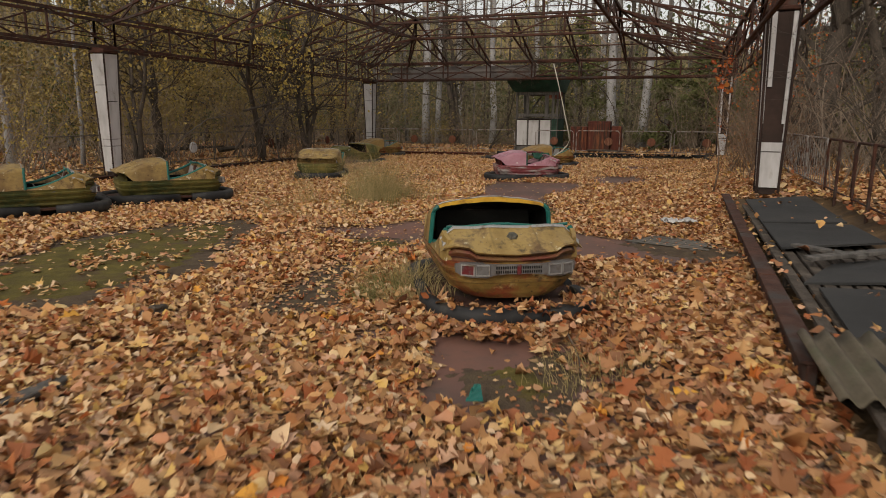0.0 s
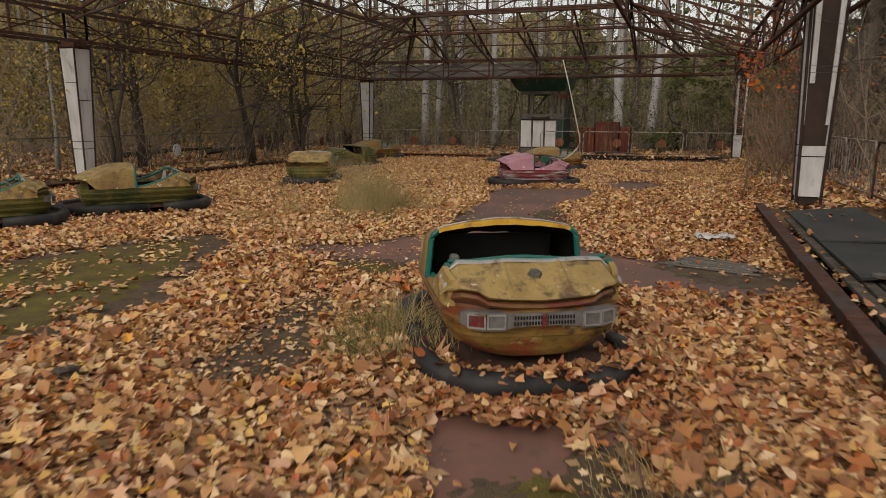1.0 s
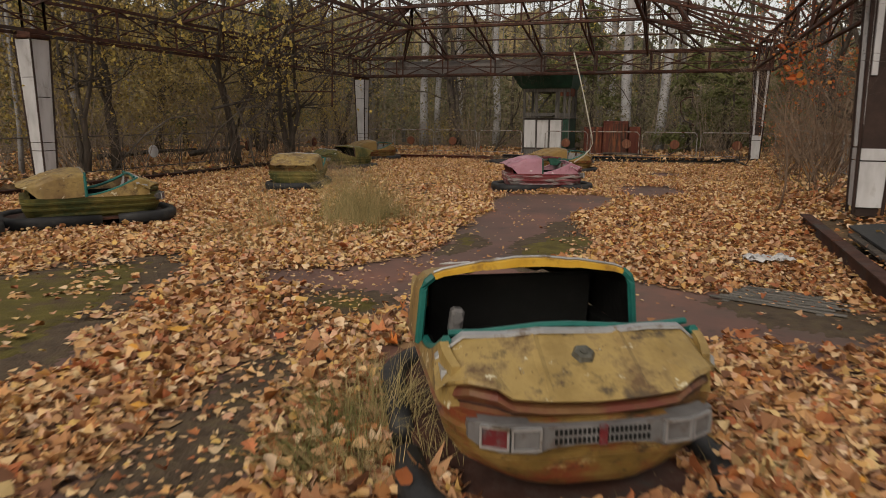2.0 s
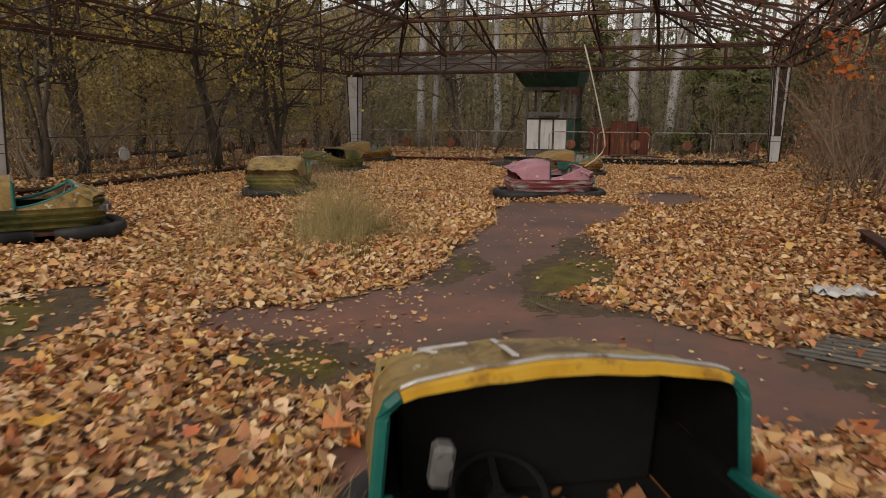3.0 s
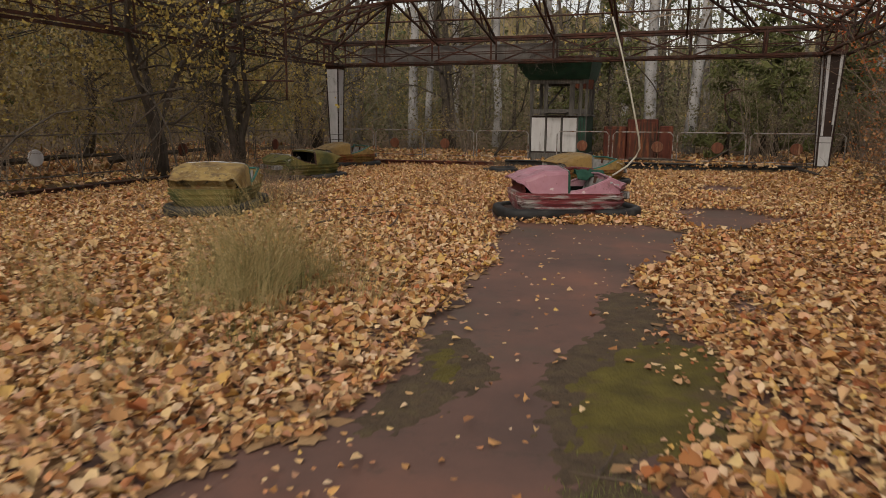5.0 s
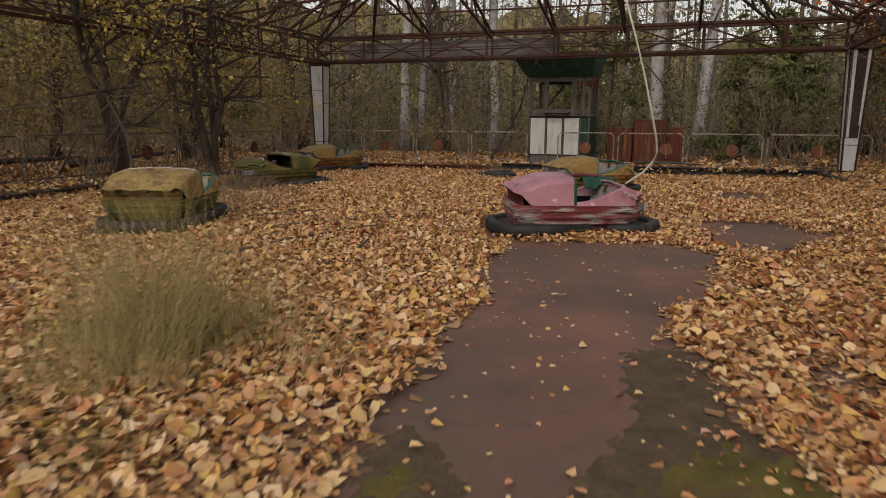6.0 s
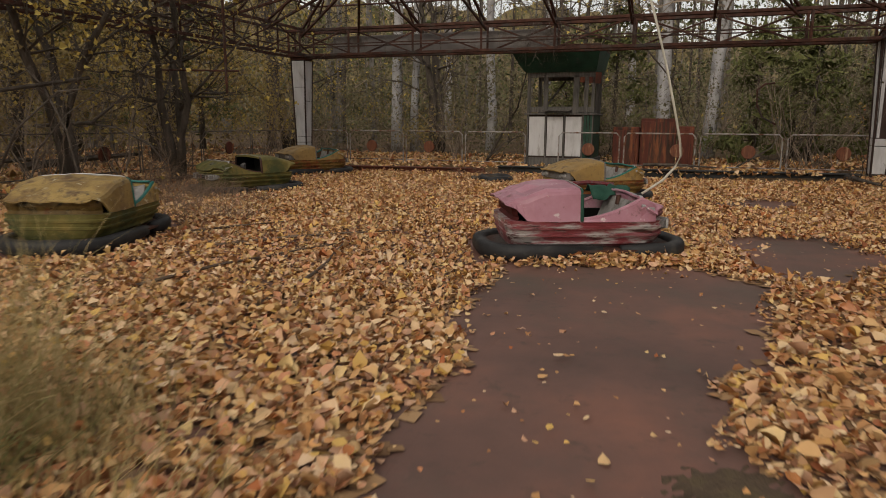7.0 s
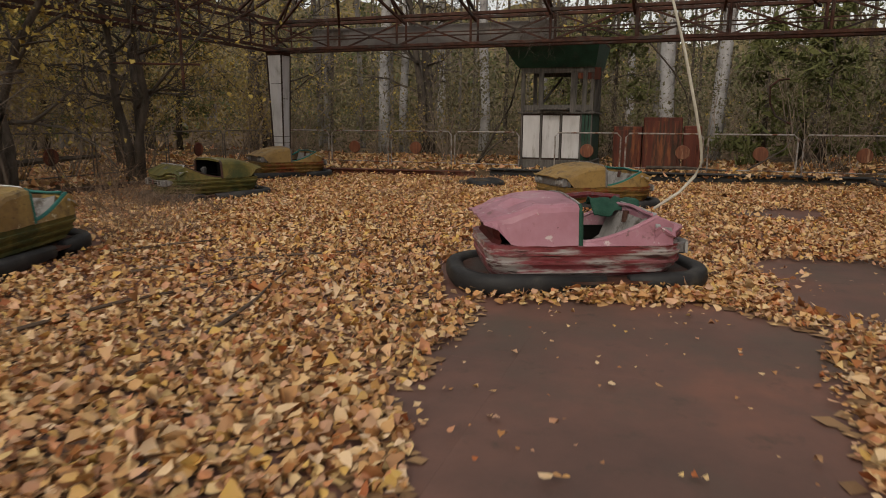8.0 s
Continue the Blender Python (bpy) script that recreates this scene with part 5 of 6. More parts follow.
# bare brown twigs beyond the right edge of the arena
for a, b, h in ((7.2, -1.2, 1.5), (6.9, 0.3, 1.3), (7.3, 1.6, 1.7), (6.6, 2.4, 0.8), (7.0, 3.4, 1.2), (7.4, -2.4, 1.5), (6.5, 0.9, 0.5), (6.4, 3.6, 0.45), (7.6, 4.6, 1.4), (6.9, 5.2, 0.7)):
    p = at(a, b)
    shrub(p.x, p.y, h, int(900 + a * 10 + b * 7), M_LEAF_B if b > 2 else None, 1, 9, 0.04, "thicket of bare brown twigs over the kerb", 2, 0.1, 0.8, 2, M_BRUSH)
for a, b, h in ((6.2, -1.6, 1.9), (6.5, -0.6, 2.2), (6.3, -2.8, 1.5), (6.9, -0.2, 2.4), (5.9, -0.9, 0.9), (6.1, 0.3, 0.8)):
    p = at(a, b)
    shrub(p.x, p.y, h, int(700 + a * 10 + b * 7), M_LEAF_R if b == -0.2 else None, 1, 12, 0.05, "thicket of bare brown twigs over the kerb", 2, 0.1, 0.6, 2, M_BRUSH)
for a, b, h in ((8.3, -4.2, 3.2), (9.2, -2.6, 3.4), (8.0, -6.0, 2.6), (9.8, -5.2, 3.6), (8.8, -7.4, 2.8)):
    p = at(a, b)
    shrub(p.x, p.y, h, int(1100 + a * 10 + b * 7), None, 1, 11, 0.05, "tall thicket of bare dark twigs outside the railing", 2, 0.1, 0.7, 2, M_BARK)
# a thin sapling with red leaves at its top, at the arena's edge
def sapling(x, y, h, seed):
    rng = random.Random(seed)
    ob = tagged(new("sapling"), "thin bare sapling with red leaves at its top", "tree")
    pts = [(x + 0.05 * math.sin(i * 1.3), y + 0.03 * math.cos(i * 1.7), h * i / 6) for i in range(7)]
    trunk_mesh("trunk", pts, [0.016 - 0.0018 * i for i in range(7)], M_BRUSH, ob, 6, seed)
    segs, tips = [], []
    for i in range(2, 7):
        for _ in range(4):
            a = rng.uniform(0, 6.28)
            grow(rng, pts[i], (math.cos(a), math.sin(a), rng.uniform(0.0, 0.8)), rng.uniform(0.3, 0.7), 0.005, 1, segs, tips, 0.25, 1)
    V, T = prisms(segs)
    tagged(triangles("twig_growth", V, T, M_BRUSH, ob), kind="stuff")
    nr = np.random.default_rng(seed)
    C = np.column_stack([x + nr.normal(0, 0.09, 45), y + nr.normal(0, 0.09, 45), nr.uniform(h * 0.76, h, 45)])
    V, T = leaves(C, 0.075, 0.8, nr)
    tagged(triangles("foliage", V, T, M_LEAF_R, ob), kind="stuff")


sapling(4.87, 10.5, 2.3, 31)
# dry brush on the floor
for x, y, h in ((-3.3, 18.0, 0.55), (-2.6, 17.5, 0.4), (-3.9, 18.8, 0.8), (-1.75, 17.1, 0.3), (-3.0, 17.0, 0.4), (-2.4, 16.4, 0.3), (-3.4, 18.6, 0.5), (-4.2, 20.2, 0.6), (-2.1, 15.9, 0.2), (1.5, 20.7, 0.35), (2.0, 20.9, 0.3), (0.4, 18.8, 0.2)):
    shrub(x, y, h, int(x * 31 + y * 17), None, 1, 16, 0.05, "low dry brush on the arena floor", 2, 0.1, 1.0, 2, M_BRUSH)


def dead_limb(pts, r, seed, label, mat=M_LIMB, twigs=5, depth=1):
    """A bent dead limb with side twigs."""
    rng = random.Random(seed)
    ob = tagged(new("dead_limb"), label, "branch", "dead limbs")
    bm = bmesh.new()
    tube(bm, pts, [r * (1 - 0.65 * i / (len(pts) - 1)) for i in range(len(pts))], 7)
    part("limb", bm, mat, ob, smooth=True)
    segs, tips = [], []
    for p, q in zip(pts, pts[1:]):
        p, q = Vector(p), Vector(q)
        for _ in range(twigs):
            s = Vector((rng.gauss(0, 1), rng.gauss(0, 0.6), rng.gauss(0.1, 0.7)))
            grow(rng, p.lerp(q, rng.random()), (q - p).normalized() + s * 0.8, rng.uniform(0.2, 0.55), r * 0.22, depth, segs, tips, 0.25, 1)
    V, T = prisms(segs)
    tagged(triangles("twig_growth", V, T, mat, ob), kind="stuff")


dead_limb([(-5.9, 19.2, 1.02), (-4.88, 19.0, 1.08), (-4.43, 19.0, 1.41), (-4.08, 18.9, 1.65)], 0.035, 1, "pale dead limb leaning out of the brush")
dead_limb([(-5.3, 19.1, 1.1), (-4.47, 19.0, 1.0), (-3.9, 18.9, 0.72), (-3.6, 18.8, 0.4)], 0.022, 2, "pale dead limb leaning out of the brush")
dead_limb([(-4.1, 17.0, 0.16), (-4.23, 17.0, 0.97), (-4.49, 17.0, 1.57), (-4.68, 17.0, 1.77), (-4.95, 17.0, 1.62), (-5.03, 17.0, 1.27)], 0.018, 3, "arching dead grey limb over the kerb", M_LIMB, 7)
dead_limb([(-4.6, 16.6, 0.14), (-4.5, 16.7, 0.7), (-4.1, 16.8, 1.2), (-3.7, 16.9, 1.5)], 0.014, 4, "arching dead grey limb over the kerb", M_LIMB, 7)
dead_limb([(-6.6, 15.2, 0.15), (-6.0, 15.6, 0.9), (-5.6, 16.0, 1.25), (-5.0, 16.2, 1.35)], 0.025, 5, "leaning dead grey limb beside the kerb")
dead_limb([(2.01, 23.6, 0.2), (2.43, 23.6, 0.96), (2.72, 23.6, 1.45), (2.94, 23.6, 2.39)], 0.035, 6, "dark leaning limb beside the booth", M_BARK, 4)
dead_limb([(2.0, 23.55, 0.25), (2.43, 23.5, 0.66), (2.82, 23.5, 0.81)], 0.022, 7, "dark leaning limb beside the booth", M_BARK, 4)
dead_limb([(5.0, 23.0, 3.1), (5.45, 23.0, 2.75), (6.02, 23.0, 2.14), (6.28, 23.0, 1.74), (6.44, 23.0, 1.2)], 0.024, 8, "dark broken branch hanging behind the cabinet", M_BARK, 2)
dead_limb([(7.24, 22.0, 0.2), (7.95, 22.0, 0.61), (8.2, 22.0, 1.05)], 0.02, 9, "pale dead limb at the rear railing")
dead_limb([(8.7, 20.5, 0.12), (8.2, 19.3, 0.16), (8.0, 18.4, 0.15)], 0.055, 10, "rotten log beside the column", M_BARK, 3)


for x, y, k in ((3.05, 22.0, 0), (3.3, 22.05, 1), (2.75, 22.15, 2), (-1.6, 23.6, 3), (6.2, 20.9, 4)):
    dead_limb([(x - 0.35, y, 3.75), (x, y, 3.35), (x + 0.12, y, 3.0), (x - 0.05, y, 2.68)], 0.014, 40 + k, "dry vine tangle hanging from the rear girder", M_LIMB, 16)
dead_limb([(-3.9, 20.3, 1.3), (-3.3, 20.2, 1.9), (-2.7, 20.4, 2.6), (-2.3, 20.4, 3.4)], 0.03, 51, "bare dark limb reaching under the roof", M_BARK, 9)
dead_limb([(-4.8, 18.2, 1.5), (-4.2, 18.0, 2.2), (-3.4, 18.0, 2.7), (-2.8, 18.3, 3.1)], 0.03, 52, "bare dark limb reaching under the roof", M_BARK, 9)
dead_limb([(-5.4, 17.2, 0.3), (-4.9, 17.0, 1.0), (-4.3, 17.0, 1.5), (-3.9, 17.2, 1.55)], 0.02, 53, "pale dead limb leaning out of the brush", M_LIMB, 9)


def far_woods():
    """The wood beyond: trunks, twigs and foliage that nobody could count."""
    rng = np.random.default_rng(5)
    n = 300
    ang = rng.uniform(-0.35, math.pi + 0.35, n)
    rad = rng.uniform(15.5, 60, n)
    X, Y = CX + rad * np.cos(ang), CY + rad * np.sin(ang)
    segs = []
    for x, y, d in zip(X, Y, rad):
        r = rng.uniform(0.05, 0.17)
        h = rng.uniform(9, 18)
        lx, ly = rng.normal(0, 0.03, 2)
        for i in range(4):
            segs.append((x + lx * h * i / 4, y + ly * h * i / 4, h * i / 4 - 0.3, x + lx * h * (i + 1) / 4, y + ly * h * (i + 1) / 4, h * (i + 1) / 4, r * (1 - i * 0.2), r * (0.8 - i * 0.2)))
    half = len(segs) // 8 * 4
    for rows, mat, lab in ((segs[:half], M_BARK, "many dark trunks of the wood beyond"), (segs[half:], M_GREYBARK, "many grey trunks of the wood beyond")):
        V, T = prisms(rows, 6)
        tagged(triangles("far_trunks", V, T, mat), lab, "woods", kind="stuff")
    n = 28000
    ang, rad = rng.uniform(-0.35, math.pi + 0.35, n), rng.uniform(13, 55, n)
    X, Y, Z = CX + rad * np.cos(ang), CY + rad * np.sin(ang), np.abs(rng.normal(0, 5.5, n)) + 0.2
    d = rng.normal(0, 1, (n, 3))
    d[:, 2] = np.abs(d[:, 2]) * 0.9
    d *= rng.uniform(0.4, 1.3, n)[:, None] / np.linalg.norm(d, axis=1, keepdims=True)
    S = np.column_stack([X, Y, Z, X + d[:, 0], Y + d[:, 1], Z + d[:, 2], np.full(n, 0.012) * rng.uniform(0.5, 1.6, n), np.full(n, 0.004)])
    V, T = prisms(S)
    tagged(triangles("far_twigs", V, T, M_TWIG), "tangled grey-brown twigs of the wood beyond", "woods", kind="stuff")
    for name, mat, cnt, rmin, rmax, zs, size, lab in (("far_foliage", M_LEAF_G, 130000, 17, 60, 2.8, 0.14, "olive undergrowth of the wood beyond"),
                                                     ("far_yellow_foliage", M_LEAF_Y, 7000, 14, 45, 2.0, 0.09, "yellowed leaves of the wood beyond"),
                                                     ("far_needles", M_NEEDLE, 60000, 26, 66, 5.0, 0.26, "dark pine foliage far behind the wood")):
        nc = cnt // 60
        ca, cr = rng.uniform(-0.4, math.pi + 0.4, nc), rng.uniform(rmin, rmax, nc)
        cz = np.abs(rng.normal(0, zs, nc)) + 0.3
        C = np.column_stack([CX + cr * np.cos(ca), CY + cr * np.sin(ca), cz])
        C = np.repeat(C, 60, axis=0) + rng.normal(0, 1, (nc * 60, 3)) * np.array([0.9, 0.9, 0.75])
        C[:, 2] = np.maximum(C[:, 2], 0.15)
        # behind the booth the leaf colour itself carries the dimmer, softer distance
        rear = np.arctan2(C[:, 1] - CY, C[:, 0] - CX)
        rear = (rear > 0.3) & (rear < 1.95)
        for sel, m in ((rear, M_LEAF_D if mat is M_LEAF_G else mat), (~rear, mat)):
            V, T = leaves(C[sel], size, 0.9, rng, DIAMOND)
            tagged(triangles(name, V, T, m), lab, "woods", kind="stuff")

    # foliage of the undergrowth just outside the railings, in drooping sprays
    for name, mat, nc, size, lab in (("olive_undergrowth", M_LEAF_G, 1900, 0.068, "olive brown undergrowth round the pavilion"), ("yellow_undergrowth", M_LEAF_Y, 110, 0.06, "yellow-green leaf sprays round the pavilion")):
        P = []
        for _ in range(nc):
            k = rng.uniform()
            if k < 0.5:
                a, b = rng.uniform(-15, -7.6), rng.uniform(-7, 11)
            elif k < 0.85:
                a, b = rng.uniform(-11, 13), rng.uniform(8.8, 15)
            else:
                a, b = rng.uniform(9.0, 14), rng.uniform(1, 9)
            p = at(a, b, 0.4 + abs(rng.normal(0, 2.0)))
            d = np.array([rng.normal(), rng.normal(), rng.normal(-0.1, 0.35)]) * rng.uniform(0.3, 0.8)
            f = rng.uniform(-1, 1, 42)[:, None]
            if k < 0.5 and size < 0.07:
                p = p + Vector((0, 0, rng.uniform(0, 1.8)))
            P.append(np.array(p)[None] + f * d[None] + rng.normal(0, 0.16, (42, 3)) - np.array([[0, 0, 0.25]]) * f * f)
        C = np.vstack(P)
        C[:, 2] = np.maximum(C[:, 2], 0.2)
        # undergrowth towards the rear gets the same dimmed colour
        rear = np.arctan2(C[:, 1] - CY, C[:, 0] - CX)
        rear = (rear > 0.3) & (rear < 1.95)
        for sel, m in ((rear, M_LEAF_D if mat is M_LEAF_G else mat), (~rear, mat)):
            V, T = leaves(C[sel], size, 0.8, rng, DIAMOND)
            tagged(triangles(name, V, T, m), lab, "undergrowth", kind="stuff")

    # the far edge of the wood, an uneven dark mass
    bm = bmesh.new()
    rows = []
    for i in range(241):
        a = -0.6 + (math.pi + 1.2) * i / 240
        left = 1.0 if a > 2.0 else 0.0
        top = 12.0 + 2.0 * left - 1.2 * (a < 0.7) + 2.5 * min(1.0, max(0.0, (a - 1.28) / 0.1)) * (1 - left) - 2.0 * (0.7 <= a < 1.3) + 3.0 * noise.noise((a * 9, 0, 1)) + 2.2 * noise.noise((a * 40, 3, 1)) + 1.5 * noise.noise((a * 140, 3, 8))
        col = []
        for k in range(7):
            f = k / 6
            r = 72 + 3.0 * noise.noise((a * 60, f * 7, 2)) + 2.5 * f
            col.append(bm.verts.new((CX + r * math.cos(a), CY + r * math.sin(a), -1 + (top + 1) * f)))
        rows.append(col)
    for A, B in zip(rows, rows[1:]):
        for j in range(6):
            bm.faces.new((A[j], B[j], B[j + 1], A[j + 1]))
    tagged(part("backdrop", bm, M_WOODS), "dark mass of the wood in the distance", "woods", kind="structure")


far_woods()


# ---- moss, fallen leaves, grass, sticks ----
BARE = [
    [(-1.2, 6.3), (-1.25, 6.75), (-0.95, 6.93), (-0.4, 7.18), (-0.1, 7.46), (0.17, 8.04), (0.3, 8.6), (0.52, 9.5), (0.65, 10.0), (0.9, 10.6), (0.95, 11.4), (1.0, 11.9), (1.25, 12.4), (1.35, 13.0), (2.7, 13.0), (2.95, 12.2),
     (2.85, 11.6), (2.5, 10.9), (2.0, 10.4), (1.75, 9.6), (1.6, 8.9), (1.5, 8.4), (1.3, 7.5), (1.0, 7.25), (1.25, 6.95), (1.6, 6.6), (2.2, 5.95), (2.9, 5.1), (2.5, 4.8), (1.9, 5.0), (1.4, 5.0), (1.1, 5.25), (0.9, 5.5), (0.2, 5.6), (-0.2, 6.0), (-0.9, 6.15)],
    [(0.0, 2.5), (0.08, 2.76), (0.54, 2.76), (0.58, 2.45), (0.44, 2.2), (0.38, 1.75), (0.2, 1.6), (0.05, 1.85)],
    [(3.3, 12.6), (3.4, 13.9), (3.9, 14.1), (4.5, 13.8), (4.6, 13.0), (3.6, 12.3)],
    [(4.5, 16.8), (5.3, 17.3), (6.2, 17.2), (5.3, 16.3)],
]
DIRT = [
    [(0.82, 7.95), (0.78, 7.2), (0.78, 6.8), (1.05, 6.72), (1.4, 6.72), (1.7, 6.55), (1.6, 6.75), (1.3, 6.95), (1.0, 7.12), (1.12, 7.36), (1.5, 7.42), (1.6, 7.8), (1.85, 8.45), (1.75, 8.9), (1.9, 9.7), (1.5, 9.65), (1.35, 8.9), (1.0, 8.35)],
    [(0.02, 7.45), (0.25, 7.55), (0.5, 7.85), (0.66, 8.15), (0.62, 8.5), (0.44, 8.8), (0.3, 8.65), (0.26, 8.2), (0.1, 7.8)],
    [(-3.9, 3.9), (-3.9, 5.9), (-3.2, 7.1), (-2.3, 7.6), (-2.0, 6.5), (-1.9, 4.5), (-2.4, 3.3), (-3.0, 3.2)],
    [(-0.95, 5.9), (-0.7, 6.3), (-0.2, 6.1), (-0.1, 5.5), (-0.6, 5.5)],
    [(0.1, 2.2), (0.45, 2.25), (0.65, 2.5), (0.85, 2.6), (0.75, 1.84), (0.49, 1.6), (0.28, 1.8)],
    [(-1.25, 3.2), (-1.15, 3.6), (-1.06, 4.1), (-0.95, 4.7), (-0.7, 4.95), (-0.64, 4.5), (-0.72, 4.1), (-0.6, 3.7), (-0.57, 3.35), (-0.85, 3.2)],
    [(2.2, 5.3), (2.0, 5.9), (2.6, 6.3), (3.1, 5.4), (2.8, 4.9)],
]
MOSSY = [
    [(0.9, 7.9), (0.85, 7.3), (1.1, 7.3), (1.55, 7.4), (1.6, 7.7), (1.9, 8.4), (1.6, 8.7), (1.2, 8.35)],
    [(0.22, 7.75), (0.42, 7.95), (0.54, 8.2), (0.44, 8.5), (0.35, 8.4), (0.32, 8.1)],
    [(-3.8, 4.1), (-3.8, 5.8), (-3.1, 6.9), (-2.4, 7.2), (-2.2, 6.3), (-2.2, 4.6), (-2.6, 3.6), (-3.0, 3.5)],
    [(0.3, 2.2), (0.6, 2.3), (0.65, 1.95), (0.45, 1.8)],
    [(-0.88, 5.88), (-0.7, 6.12), (-0.3, 5.95), (-0.22, 5.6), (-0.6, 5.58)],
]
HEAP = [(0.42, 5.7), (0.46, 5.98), (0.64, 6.22), (0.86, 6.14), (1.12, 5.72), (0.95, 5.45), (0.5, 5.45)]


def edge_distance(poly, X, Y):
    """Distance to a polygon's edge, positive inside."""
    best = np.full(X.shape, 9.0)
    for (x0, y0), (x1, y1) in zip(poly, poly[1:] + poly[:1]):
        dx, dy = x1 - x0, y1 - y0
        f = np.clip(((X - x0) * dx + (Y - y0) * dy) / (dx * dx + dy * dy), 0, 1)
        best = np.minimum(best, np.hypot(X - x0 - f * dx, Y - y0 - f * dy))
    return np.where(inside(poly, X.ravel(), Y.ravel()).reshape(X.shape), best, -best)


def soft_mat(poly, seed, top, mat, label, name):
    """A low cushion that thins out to nothing along an uneven rim."""
    xs, ys = [p[0] for p in poly], [p[1] for p in poly]
    step = 0.03
    X, Y = np.meshgrid(np.arange(min(xs) - 0.25, max(xs) + 0.25, step), np.arange(min(ys) - 0.25, max(ys) + 0.25, step), indexing="ij")
    D = edge_distance(poly, X, Y) + 0.05 * wobble(X, Y, 4.0, seed) + 0.035 * wobble(Y, X, 11.0, seed + 2) + 0.025 * wobble(X, Y, 27.0, seed + 4) + np.random.default_rng(int(seed)).normal(0, 0.022, X.shape)
    R = np.random.default_rng(int(seed * 10)).normal(0, 0.0015, X.shape)
    Z = np.clip(D * 0.12, -0.03, top) + 0.004 * wobble(X, Y, 9.0, seed) * (D > 0) + R
    n, m = X.shape
    I = np.arange(n * m).reshape(n, m)
    q = np.stack([I[:-1, :-1], I[1:, :-1], I[1:, 1:], I[:-1, 1:]], axis=-1).reshape(-1, 4)
    q = q[(D.ravel()[q] > -0.1).any(axis=1)]
    T = np.vstack([q[:, [0, 1, 2]], q[:, [0, 2, 3]]])
    used, inv = np.unique(T, return_inverse=True)
    V = np.column_stack([X.ravel(), Y.ravel(), Z.ravel()])[used]
    tagged(triangles(name, V, inv.reshape(-1, 3), mat, None, True), label, "moss" if mat is M_MOSS else "dirt", name + " mats", "stuff")


for i, poly in enumerate(DIRT):
    soft_mat(poly, 3.0 * i + 1, 0.006, M_DIRT, "dark damp dirt over the floor", "dirt_mat")
for i, poly in enumerate(MOSSY):
    soft_mat(poly, 3.0 * i + 2, 0.014, M_MOSS, "damp olive moss over dirt on the floor", "moss_mat")


